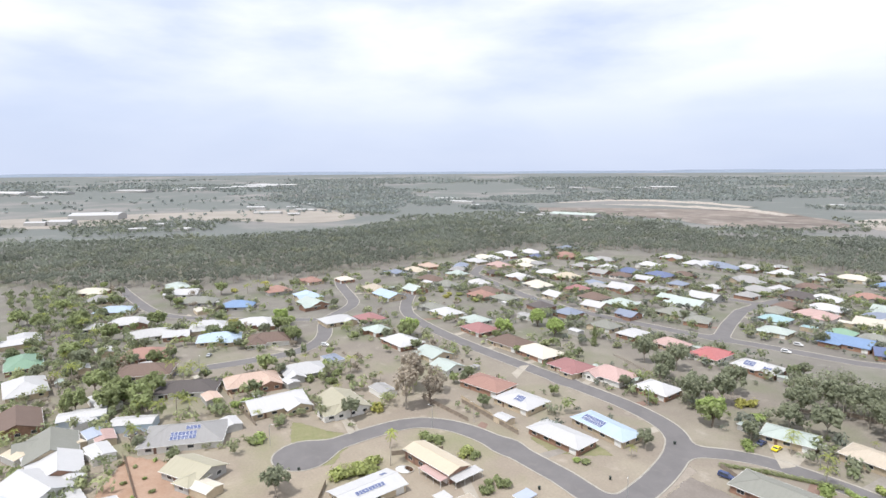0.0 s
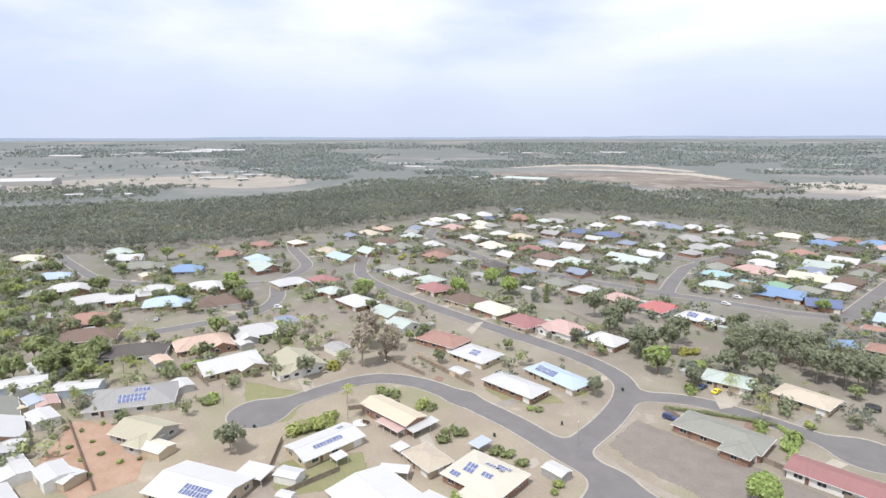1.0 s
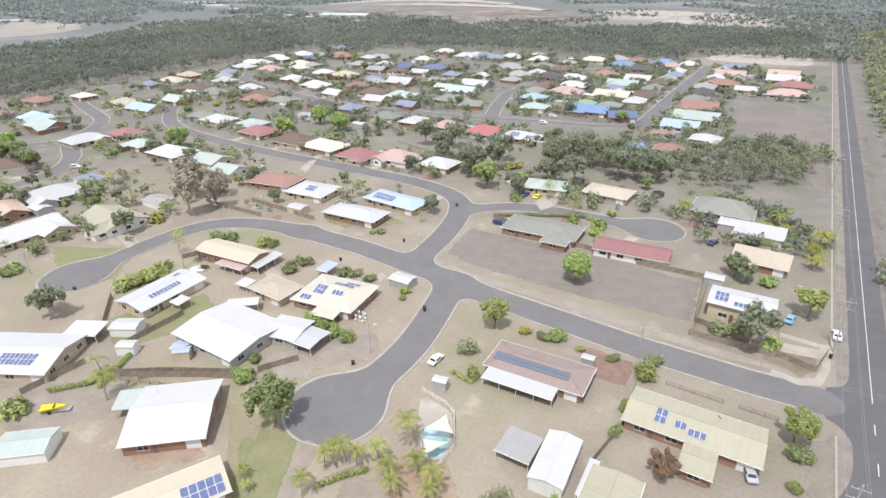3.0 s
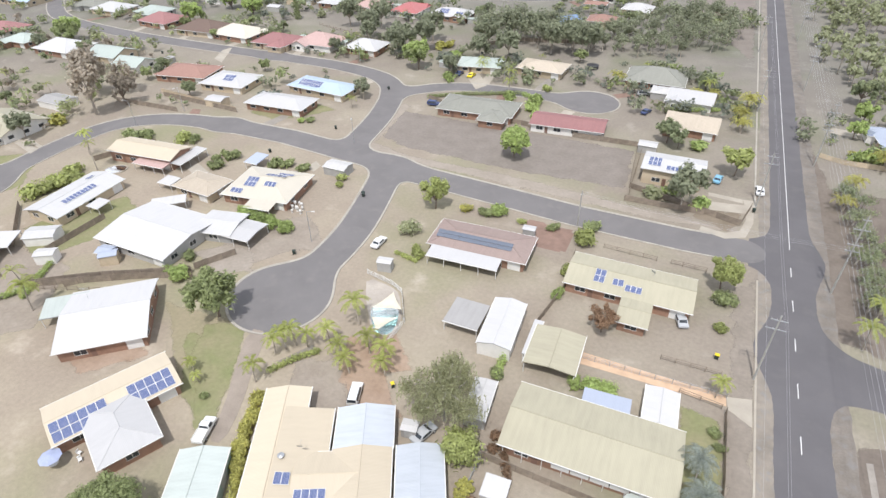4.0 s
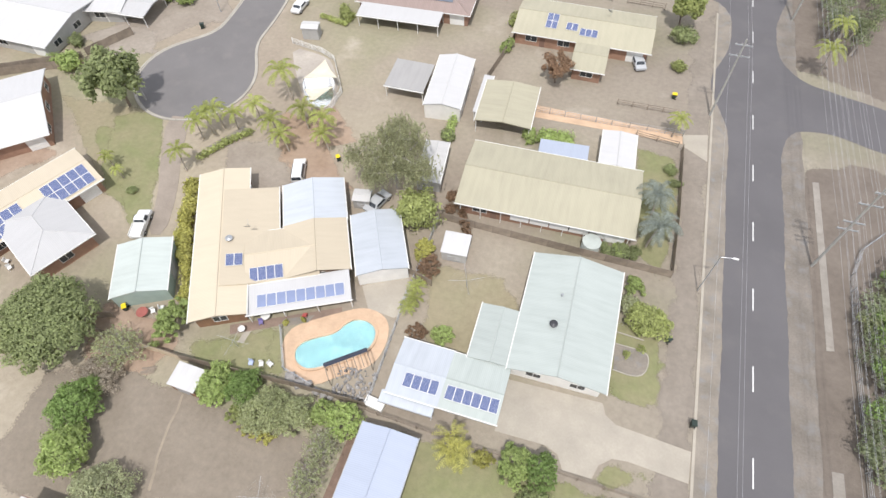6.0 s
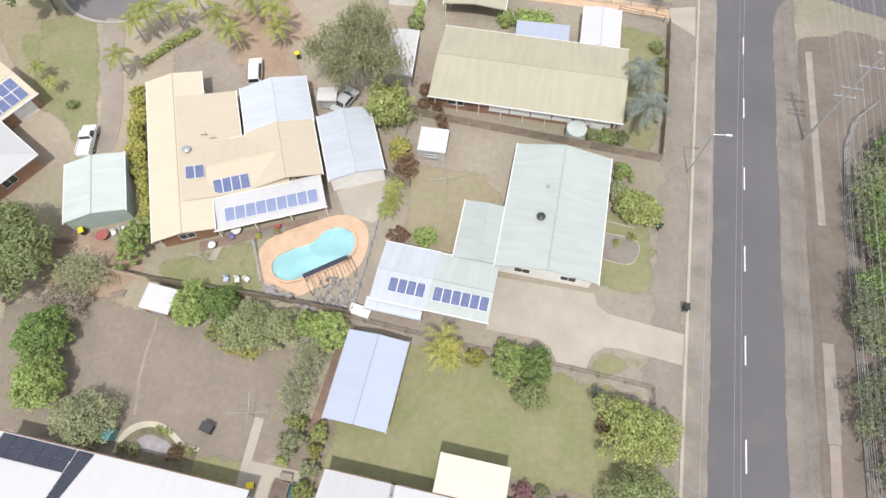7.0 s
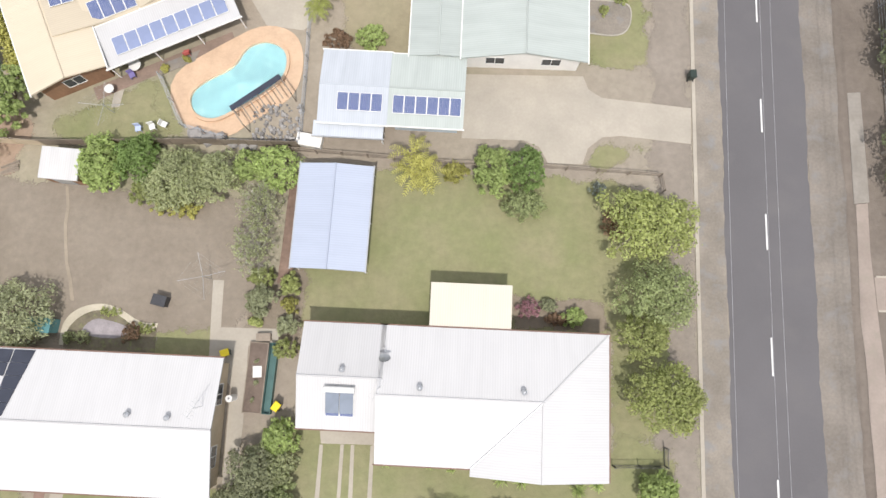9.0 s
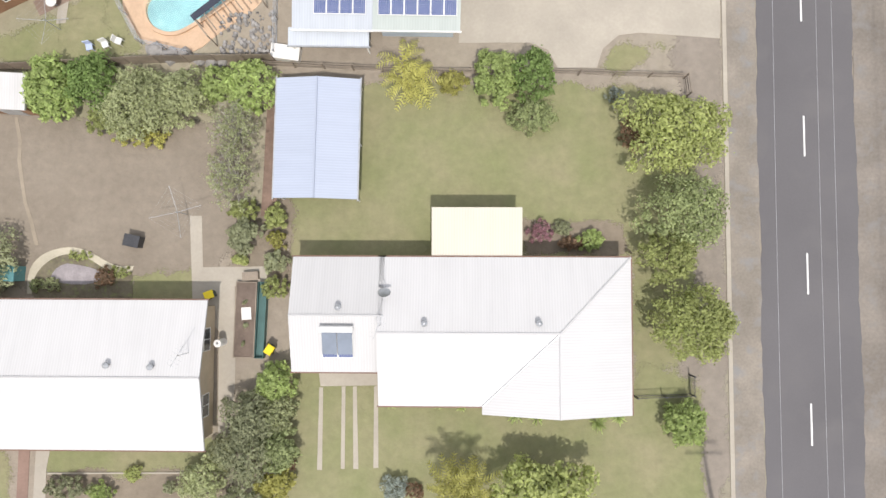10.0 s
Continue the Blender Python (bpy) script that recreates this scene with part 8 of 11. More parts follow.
# ---- fences, cars and bins: makes ----
def fence(pts, style):
    words = {"paling": ("weathered grey timber paling fence", 1.6), "rail": ("open timber post-and-rail fence", 1.2), "mesh": ("wire mesh fence on thin posts", 1.2),
             "steel": ("dark steel picket fence", 1.1), "white": ("pale solid panel fence", 1.4), "railing": ("white metal pool railing", 1.2)}
    label, h = words[style]
    fc = thing("fence", pose(pts[0][0], pts[0][1], 0), label, "fence")
    m0 = fc.matrix_basis.inverted()
    wood = {"paling": M_TIMBER, "rail": M_TIMBER, "mesh": M_STEEL, "steel": M_METALDARK, "white": M_WALLS["cream"], "railing": M_TRIM}[style]
    post = shared(("fpost", style), lambda: Solid().box(-0.05, -0.05, -0.1, 0.05, 0.05, h + 0.05).mesh("post", wood))
    for (x0, y0), (x1, y1) in zip(pts[:-1], pts[1:]):
        ln = math.hypot(x1 - x0, y1 - y0)
        n = max(1, round(ln / 2.6))
        ang = math.degrees(math.atan2(y1 - y0, x1 - x0))
        b = ln / n
        for i in range(n):
            m = m0 @ pose(x0 + (x1 - x0) * i / n, y0 + (y1 - y0) * i / n, 0, 0, 0, ang)
            part("post", post, None, fc, m=m)
            if style in ("paling", "white"):
                k = round(b, 1)
                def bay(k=k):
                    s = Solid()
                    q = int(k / 0.22) if style == "paling" else 1
                    v, f, x = [], [], 0.0
                    rng = random.Random(int(k * 10))
                    top, bot = [], []
                    for j in range(q):
                        z = h + rng.uniform(-0.05, 0.05)
                        top += [(k * j / q, z), (k * (j + 0.94) / q, z)]
                    prof = [(0, 0.05)] + [(k, 0.05)] + top[::-1]
                    c = len(prof)
                    s.add([(a, -0.015, z) for a, z in prof] + [(a, 0.015, z) for a, z in prof],
                          [tuple(range(c)), tuple(range(2 * c - 1, c - 1, -1))] + [((i2 + 1) % c, i2, c + i2, c + (i2 + 1) % c) for i2 in range(c)])
                    return s.mesh("panel", wood)
                part("panel", shared(("bay", style, k), bay), None, fc, m=m @ pose(0, 0, 0, 0, 0, 0))
            else:
                zs = {"rail": (0.3, 0.7, 1.1), "mesh": (0.15, 0.5, 0.85, 1.18), "steel": (0.12, 1.02), "railing": (0.15, 0.5, 0.85, 1.15)}[style]
                t = 0.045 if style in ("rail", "railing") else 0.012
                k = round(b, 1)
                rail = shared(("frail", style, k), lambda k=k: Solid().box(0, -0.02, -t, k, 0.02, t).mesh("rail", wood))
                for z in zs:
                    part("rail", rail, None, fc, m=m @ pose(0, 0, z))
                if style in ("steel",):
                    pk = shared(("fpick",), lambda: Solid().box(-0.012, -0.012, 0.05, 0.012, 0.012, 1.1).mesh("picket", wood))
                    for j in range(int(b / 0.16)):
                        part("picket", pk, None, fc, m=m @ pose(0.16 * j, 0, 0))
    part("post", post, None, fc, m=m0 @ pose(pts[-1][0], pts[-1][1], 0))
    return fc


CAR_PAINT = {"white": (0.75, 0.75, 0.74), "silver": (0.45, 0.46, 0.47), "navy": (0.05, 0.07, 0.16), "yellow": (0.80, 0.66, 0.03), "skyblue": (0.22, 0.45, 0.62), "red": (0.45, 0.04, 0.03)}


def car_body(kind):
    """Side profile lofted across the width, with the flanks drawn in above the waist."""
    if kind == "ute":
        prof = [(-2.45, 0.45), (-2.45, 0.98), (-0.3, 1.0), (-0.15, 1.1), (0.0, 1.68), (0.85, 1.68), (1.35, 1.12), (2.3, 0.95), (2.42, 0.45)]
    elif kind == "suv":
        prof = [(-2.25, 0.45), (-2.3, 1.0), (-2.1, 1.7), (0.5, 1.75), (1.15, 1.15), (2.2, 0.98), (2.3, 0.45)]
    else:
        prof = [(-2.25, 0.38), (-2.28, 0.85), (-1.5, 0.95), (-0.95, 1.38), (0.45, 1.40), (1.15, 0.95), (2.15, 0.78), (2.25, 0.38)]
    s = Solid()
    k = len(prof)
    hw = lambda z: 0.90 if z < 1.02 else 0.90 - 0.32 * (z - 1.02)
    v = [(x, -hw(z), z) for x, z in prof] + [(x, hw(z), z) for x, z in prof]
    s.add(v, [tuple(range(k)), tuple(range(2 * k - 1, k - 1, -1))] + [((i + 1) % k, i, k + i, k + (i + 1) % k) for i in range(k)])
    return s


def car(x, y, rot, paint, kind):
    c = thing("car" if kind != "ute" else "utility_truck", pose(x, y, 0.03, 0, 0, rot), "parked %s %s on the lot" % ({"navy": "dark blue", "skyblue": "light blue"}.get(paint, paint), {"sedan": "sedan car", "suv": "four-wheel-drive wagon", "ute": "utility truck with a tray"}[kind]), "car")
    pm = mat("paint_" + paint, CAR_PAINT[paint], 0.04, 0.6, 4.0, 0.25, spec=0.6)
    def build():
        me = car_body(kind).mesh("body", pm)
        bm = bmesh.new()
        bm.from_mesh(me)
        bmesh.ops.bevel(bm, geom=bm.edges[:], offset=0.06, segments=2, affect="EDGES")
        bm.to_mesh(me)
        bm.free()
        return me
    body = part("body", shared(("carbody", kind, paint), build), None, c)
    spans = {"sedan": [((1.02, 1.02), (0.5, 1.36)), ((-1.42, 1.0), (-1.0, 1.35))], "suv": [((1.05, 1.2), (0.58, 1.66)), ((-2.27, 1.15), (-2.13, 1.62))], "ute": [((1.28, 1.18), (0.9, 1.62)), ((-0.13, 1.15), (-0.02, 1.6))]}[kind]
    for (xa, za), (xb, zb) in spans:
        g = 0.03 if xa > xb else -0.03
        part("windscreen", shared(("ws", kind, xa), lambda: Solid().add([(xa + g, -0.74, za), (xa + g, 0.74, za), (xb + g, 0.64, zb), (xb + g, -0.64, zb), (xa - g, -0.74, za - 0.03), (xa - g, 0.74, za - 0.03), (xb - g, 0.64, zb - 0.03), (xb - g, -0.64, zb - 0.03)],
             [(0, 1, 2, 3), (7, 6, 5, 4), (0, 4, 5, 1), (1, 5, 6, 2), (2, 6, 7, 3), (3, 7, 4, 0)]).mesh("windscreen", M_GLASS)), None, c)
    z0, z1 = (1.0, 1.32) if kind == "sedan" else (1.12, 1.6)
    x0, x1 = {"sedan": (-1.05, 0.55), "suv": (-1.9, 0.6), "ute": (0.05, 0.85)}[kind]
    for sg in (-1, 1):
        part("side_window", shared(("sw", kind, sg), lambda: Solid().add([(x0, sg * 0.93, z0), (x1 + 0.25, sg * 0.93, z0), (x1, sg * 0.80, z1), (x0 + 0.15, sg * 0.80, z1), (x0, sg * 0.80, z0), (x1 + 0.25, sg * 0.80, z0), (x1, sg * 0.70, z1), (x0 + 0.15, sg * 0.70, z1)],
             [(0, 1, 2, 3), (7, 6, 5, 4), (0, 4, 5, 1), (1, 5, 6, 2), (2, 6, 7, 3), (3, 7, 4, 0)]).mesh("side_window", M_GLASS)), None, c)
    if kind == "ute":
        part("tray", shared("tray", lambda: Solid().box(-2.4, -0.85, 1.0, -0.3, 0.85, 1.06).box(-2.4, -0.9, 1.0, -0.3, -0.84, 1.3).box(-2.4, 0.84, 1.0, -0.3, 0.9, 1.3).mesh("tray", M_TRIM)), None, c)
    wm = shared("wheel", lambda: Solid().tube((0, -0.11, 0), (0, 0.11, 0), 0.33, n=14).mesh("wheel", M_RUBBER))
    rm = shared("rim", lambda: Solid().tube((0, -0.12, 0), (0, 0.12, 0), 0.19, n=10).mesh("rim", M_STEEL))
    for wx in (-1.4, 1.4):
        for wy in (-0.82, 0.82):
            w = part("wheel", wm, None, c, m=pose(wx, wy, 0.33))
            part("rim", rm, None, w, "silver wheel rim")
    return c


def wheelie_bin(x, y, rot, lid):
    b = thing("wheelie_bin", pose(x, y, 0.02, 0, 0, rot), "dark wheeled bin with a %s lid" % ("yellow" if lid == "yellow" else "dark green"), "bin")
    part("body", shared("binbody", lambda: Solid().add([(-0.22, -0.25, 0.05), (0.22, -0.25, 0.05), (0.22, 0.25, 0.05), (-0.22, 0.25, 0.05), (-0.29, -0.36, 0.98), (0.29, -0.36, 0.98), (0.29, 0.36, 0.98), (-0.29, 0.36, 0.98)],
         [(3, 2, 1, 0), (4, 5, 6, 7), (0, 1, 5, 4), (1, 2, 6, 5), (2, 3, 7, 6), (3, 0, 4, 7)]).mesh("body", M_BINGREEN)), None, b)
    part("lid", shared(("binlid", lid), lambda: Solid().add([(-0.32, -0.40, 0.98), (0.32, -0.40, 0.98), (0.32, 0.40, 0.98), (-0.32, 0.40, 0.98), (-0.28, -0.34, 1.04), (0.28, -0.34, 1.04), (0.28, 0.34, 1.08), (-0.28, 0.34, 1.08)],
         [(3, 2, 1, 0), (4, 5, 6, 7), (0, 1, 5, 4), (1, 2, 6, 5), (2, 3, 7, 6), (3, 0, 4, 7)]).mesh("lid", M_YELLOW if lid == "yellow" else M_BINGREEN)), None, b)
    for wx in (-0.26, 0.26):
        part("wheel", shared("binwheel", lambda: Solid().tube((-0.03, 0, 0), (0.03, 0, 0), 0.1, n=10).mesh("wheel", M_RUBBER)), None, b, m=pose(wx, 0.3, 0.1))
    return b


def hedge(pts, w, hh, leaves, label):
    """A clipped hedge that follows a line."""
    rng = random.Random(int(abs(pts[0][0]) * 10))
    ob = thing("hedge", pose(pts[0][0], pts[0][1], 0), label, "hedge")
    blobs, stems = [], Solid()
    for (x0, y0), (x1, y1) in zip(pts[:-1], pts[1:]):
        n = max(1, int(math.hypot(x1 - x0, y1 - y0) / 0.8))
        for i in range(n + 1):
            x, y = x0 + (x1 - x0) * i / n - pts[0][0], y0 + (y1 - y0) * i / n - pts[0][1]
            blobs.append((Vector((x, y, hh * 0.5)), (0.6, w / 2, hh * rng.uniform(0.42, 0.55)) if abs(x1 - x0) > abs(y1 - y0) else (w / 2, 0.6, hh * rng.uniform(0.42, 0.55))))
    stems.tube((0, 0, -0.1), (0, 0, hh * 0.6), 0.05, 0.03, 5)
    part("stem", stems, M_BARK, ob)
    v, f = leaf_cloud(rng, blob_points(rng, len(blobs) * 110, blobs), 0.17)
    part("foliage", cloud_mesh("foliage", v, f, LEAVES[leaves]), None, ob)




# ---- lawns, yards and paving ----
soft_patch("vacant_ground", [(-79.2, 134.4), (-82.0, 153.8), (-47.6, 153.8), (-8.1, 152.7), (-6.9, 130.3), (-34.4, 129.3), (-68.1, 129.9)], 0.0085, M_VACANT, "bare brown dirt with sparse dry grass", "bare ground", seed=37)
soft_patch("verge", [(-84.1, 129.7), (-84.6, 139.9), (-85.0, 159.6), (-81.6, 157.8), (-80.2, 137.3), (-78.9, 129.7), (-66.2, 126.2), (-33.3, 125.8), (-2.7, 122.7), (20.0, 121.7), (19.4, 120.5), (-3.4, 119.2), (-34.9, 121.4), (-64.7, 123.2), (-77.7, 124.4)], 0.0070, M_VERGE, "pale sandy verge beside the kerb", "verge", seed=38)
soft_patch("lawn", [(-12.0, 13.6), (-3.1, 14.2), (15.6, 13.9), (20.8, 12.2), (21.4, 4.0), (20.6, -8.0), (16.0, -10.0), (15.7, -1.2), (10.7, -1.2), (7.3, -1.2), (-0.2, -1.2), (-12.2, -1.2)], 0.0115, M_LAWN, "patchy green and straw-coloured lawn", "lawn", seed=39)
soft_patch("lawn", [(-12.0, -8.6), (-9.4, -8.6), (-4.0, -10.0), (5.7, -11.8), (14.0, -12.0), (17.0, -9.0), (21.4, -9.5), (21.6, -24.0), (-12.4, -24.0)], 0.0125, M_LAWN, "patchy green and straw-coloured lawn", "lawn", seed=41)
soft_patch("lawn", [(-36.5, 17.7), (-29.5, 20.8), (-27.1, 22.7), (-24.0, 16.4), (-30.1, 16.0), (-36.3, 16.6)], 0.0100, M_LAWN, "patchy green and straw-coloured lawn", "lawn", seed=45)
soft_patch("lawn", [(12.7, 65.6), (18.7, 64.6), (19.8, 58.0), (18.5, 42.8), (15.1, 45.6), (13.6, 59.8)], 0.0105, M_LAWN, "patchy green and straw-coloured lawn", "lawn", seed=46)
soft_patch("lawn", [(14.0, 29.8), (16.6, 30.7), (19.9, 30.6), (17.6, 26.2), (14.1, 25.5)], 0.0110, M_LAWN, "patchy green and straw-coloured lawn", "lawn", seed=47)
soft_patch("lawn", [(13.5, 15.1), (15.1, 17.6), (19.9, 17.0), (15.3, 14.2)], 0.0115, M_LAWN, "patchy green and straw-coloured lawn", "lawn", seed=48)
soft_patch("lawn", [(-11.6, 36.7), (-1.4, 37.0), (2.4, 31.3), (-1.2, 24.5), (-5.5, 22.8), (-9.2, 26.6)], 0.0100, M_DRYLAWN, "dry straw-coloured grass", "lawn", seed=49)
soft_patch("lawn", [(-81.9, 51.9), (-66.3, 52.9), (-60.5, 47.4), (-54.2, 32.9), (-62.4, 35.6)], 0.0105, M_DRYLAWN, "dry straw-coloured grass", "lawn", seed=50)
soft_patch("lawn", [(-72.1, 47.4), (-62.4, 48.9), (-55.5, 38.4), (-55.8, 32.3), (-62.4, 35.6)], 0.0130, M_LAWN, "patchy green and straw-coloured lawn", "lawn", seed=51)
soft_patch("lawn", [(-192.1, 73.4), (-165.8, 86.3), (-153.2, 71.3), (-158.9, 59.2)], 0.0135, M_LAWN, "patchy green and straw-coloured lawn", "lawn", seed=52)
soft_patch("lawn", [(-129.3, 134.3), (-116.6, 149.4), (-103.1, 146.4), (-116.2, 131.5)], 0.0140, M_LAWN, "patchy green and straw-coloured lawn", "lawn", seed=53)
soft_patch("lawn", [(-133.7, 58.1), (-123.1, 78.6), (-107.7, 71.8), (-120.1, 50.1)], 0.0100, M_LAWN, "patchy green and straw-coloured lawn", "lawn", seed=54)
soft_patch("garden_bed", [(-85.9, 34.3), (-77.4, 40.7), (-74.1, 39.8), (-81.9, 31.7)], 0.0125, M_REDSOIL, "red-brown bare soil", "garden bed", seed=55)
soft_patch("garden_bed", [(-37.3, 62.8), (-29.5, 55.3), (-36.1, 51.6), (-40.1, 57.3)], 0.0130, M_REDSOIL, "red-brown bare soil", "garden bed", seed=56)
soft_patch("yard", [(-43.9, 50.2), (-36.1, 51.6), (-26.2, 43.9), (-24.7, 36.8), (-31.7, 43.1)], 0.0105, M_YARD, "bare brown dirt with sparse dry grass", "bare ground", seed=57)
soft_patch("yard", [(-48.7, 49.2), (-40.9, 53.5), (-35.0, 42.1), (-37.3, 39.7), (-46.8, 42.8)], 0.0110, M_YARD, "bare brown dirt with sparse dry grass", "bare ground", seed=58)
soft_patch("driveway", [(-24.3, 106.4), (-15.6, 106.1), (-15.2, 99.2), (-22.6, 98.6)], 0.0165, M_REDPAVE, "red-brown bare soil", "garden bed", seed=59)
soft_patch("yard", [(-90.9, 76.9), (-73.8, 88.6), (-62.6, 79.8), (-71.2, 73.7), (-77.0, 64.8)], 0.0120, M_YARD, "bare brown dirt with sparse dry grass", "bare ground", seed=60)
soft_patch("yard", [(-129.7, 28.0), (-132.1, 53.2), (-109.6, 51.9), (-100.0, 36.1), (-110.6, 24.8)], 0.0115, M_YARD, "bare brown dirt with sparse dry grass", "bare ground", seed=61)
soft_patch("lawn", [(-24.6, 0.6), (-18.8, 0.4), (-18.8, -5.0), (-24.8, -5.0)], 0.014, M_LAWN, "patchy green and straw-coloured lawn", "lawn", seed=44)
soft_patch("lawn", [(-31.2, -15.0), (-16.4, -15.0), (-16.4, -18.2), (-31.4, -18.2)], 0.014, M_LAWN, "narrow strip of lawn beside the house", "lawn", seed=71)
soft_patch("lawn", [(-46.0, -15.0), (-34.0, -15.0), (-34.0, -24.0), (-46.0, -24.0)], 0.014, M_LAWN, "patchy green and straw-coloured lawn", "lawn", seed=72)
soft_patch("garden_bed", [(-31.0, -17.8), (-16.6, -17.6), (-16.0, -22.6), (-31.0, -22.8)], 0.014, M_MULCH, "mulched bed of mixed shrubs", "garden bed", seed=73)
soft_patch("lawn", [(13.6, 34.4), (18.6, 34.4), (19.4, 27.4), (18.4, 24.6), (13.8, 25.0)], 0.014, M_LAWN, "small green lawn beside the house", "lawn", seed=74)
patch("garden_path", [(-31.8, -15.6), (-30.6, -15.6), (-30.9, -17.4), (-30.9, -24.0), (-32.0, -24.0)], 0.034, M_CONC, "pale concrete path from the house", "path")
patch("garden_path", [(-33.2, -15.6), (-32.3, -15.6), (-32.4, -24.0), (-33.3, -24.0)], 0.036, M_REDPAVE, "narrow brick-paved path", "path")
strip("edging", -30.8, -17.75, -16.9, -17.6, 0.12, 0.09, M_CONC, "thin concrete edging of a bed", "edging")


def edged_bed(pts, label):
    """A gravel bed inside a pale rounded edging."""
    ring = rounded(pts, 2)
    cx, cy = sum(p[0] for p in pts) / len(pts), sum(p[1] for p in pts) / len(pts)
    inner = [(x + (cx - x) * 0.06, y + (cy - y) * 0.06) for x, y in ring]
    patch("edging", ring + inner[::-1], 0.1, M_KERB, "pale concrete edging of a bed", "edging")
    patch("gravel_bed", inner, 0.05, M_GRAVEL, label, "garden bed")


edged_bed([(13.6, 31.9), (17.2, 31.8), (18.1, 31.2), (17.9, 28.9), (16.6, 28.0), (13.9, 28.3)], "mauve gravel bed in a pale edging")
strip("edging", 13.4, 33.5, 17.2, 33.2, 0.14, 0.1, M_KERB, "pale concrete edging of a bed", "edging")
patch("brick_bed", [(9.6, -12.1), (13.0, -12.1), (13.0, -13.0), (9.6, -13.1)], 0.05, M_REDPAVE, "narrow bed edged with old bricks", "garden bed")
patch("side_strip", [(-14.0, 3.0), (-12.7, 3.2), (-12.6, 12.6), (-13.5, 12.6)], 0.032, mat("bark_mulch", (0.23, 0.16, 0.125), 0.2, 0.8, 5.0, 0.95), "strip of red-brown bark beside the carport", "garden bed", wobble=0.15)
patch("driveway", [(2.3, 23.7), (13.4, 23.9), (13.9, 22.6), (15.2, 21.8), (23.5, 21.1), (23.4, 17.6), (16.9, 18.1), (15.2, 17.9), (13.9, 16.8), (13.4, 15.2), (10.2, 15.2), (9.4, 16.7), (7.9, 17.3), (2.1, 17.3)], 0.0337, M_CONC, "pale concrete paving", "paving")
patch("footpath", [(-19.8, 3.0), (-18.8, 3.0), (-18.5, -4.0), (-19.4, -4.1)], 0.0317, M_CONC, "pale concrete paving", "paving")
patch("footpath", [(-18.8, -1.2), (-13.4, -1.1), (-13.4, -2.4), (-16.0, -2.7), (-15.8, -9.2), (-15.9, -14.5), (-17.1, -14.5), (-17.2, -6.4), (-18.6, -4.5)], 0.0282, M_CONC, "pale concrete paving", "paving")
patch("gravel_bed", [(-15.9, -2.4), (-14.1, -2.4), (-13.9, -8.4), (-15.7, -8.5)], 0.0367, M_GRAVEL, "grey gravel bed with edging", "garden bed")
patch("strip", [(-9.0, -10.8), (-8.7, -10.8), (-8.7, -17.3), (-9.1, -17.3)], 0.0292, M_CONC, "pale concrete paving", "paving")
patch("strip", [(-7.2, -10.7), (-6.9, -10.7), (-6.9, -17.2), (-7.2, -17.2)], 0.0297, M_CONC, "pale concrete paving", "paving")
patch("strip", [(-6.3, -10.7), (-6.0, -10.7), (-5.8, -17.2), (-6.2, -17.2)], 0.0302, M_CONC, "pale concrete paving", "paving")
patch("strip", [(-4.6, -10.7), (-4.3, -10.6), (-4.2, -17.1), (-4.6, -17.1)], 0.0307, M_CONC, "pale concrete paving", "paving")
patch("carport_slab", [(-9.1, -9.4), (-4.3, -9.3), (-4.2, -10.6), (-8.9, -10.7)], 0.0332, M_CONC, "pale concrete paving", "paving")
patch("footpath", [(38.1, 23.2), (39.3, 23.3), (39.4, 12.7), (38.0, 12.5)], 0.0337, M_OLDCONC, "pale concrete paving", "paving")
patch("footpath", [(38.3, 65.5), (39.2, 65.7), (39.4, 38.1), (38.5, 37.9)], 0.0297, M_OLDCONC, "pale concrete paving", "paving")
patch("footpath", [(38.15, 12.45), (39.25, 12.6), (39.15, 8.0), (39.45, 2.0), (39.7, -4.2), (39.9, -24.0), (38.3, -24.0), (38.1, -4.3), (37.9, 2.0), (38.05, 8.0)], 0.0302, mat("pinkish_path", (0.315, 0.262, 0.225), 0.12, 0.3, 4.0, 0.95, bump=0.15, dirt=(0.27, 0.235, 0.195)), "worn pinkish concrete footpath along the verge", "paving", wobble=0.05)
patch("driveway", [(39.35, 5.85), (46.0, 5.75), (46.0, 3.05), (39.42, 2.85)], 0.0262, MATS["pinkish_path"], "worn pinkish drive across the verge", "driveway", wobble=0.05, seed=3)
for y in (5.9, 2.85):
    patch("path_edging", [(39.5, y - 0.09), (46.0, y - 0.12), (46.0, y + 0.06), (39.5, y + 0.09)], 0.06, M_CONC, "pale concrete edging of a drive", "edging")
patch("driveway", [(19.5, 70.3), (23.3, 71.3), (23.4, 65.5), (19.9, 67.7)], 0.0307, M_CONC, "pale concrete paving", "paving")
patch("driveway", [(-3.7, 70.9), (19.5, 70.5), (19.6, 68.3), (-3.6, 68.1)], 0.0302, M_PAVER, "pinkish paved driveway", "driveway")
patch("driveway", [(10.1, 131.9), (22.1, 133.7), (22.4, 129.8), (11.0, 128.0)], 0.0317, M_CONC, "pale concrete paving", "paving")
patch("driveway", [(-19.2, 30.9), (-14.0, 34.5), (-12.0, 29.5), (-13.6, 27.6), (-17.3, 28.0)], 0.0312, M_CONC, "pale concrete paving", "paving")
patch("driveway", [(-188.5, 90.4), (-187.9, 92.6), (-169.5, 88.0), (-168.9, 85.2)], 0.0327, M_CONC, "pale concrete paving", "paving")
patch("driveway", [(-187.4, 93.0), (-187.4, 94.3), (-169.9, 89.9), (-169.4, 88.6)], 0.0332, M_CONC, "pale concrete paving", "paving")
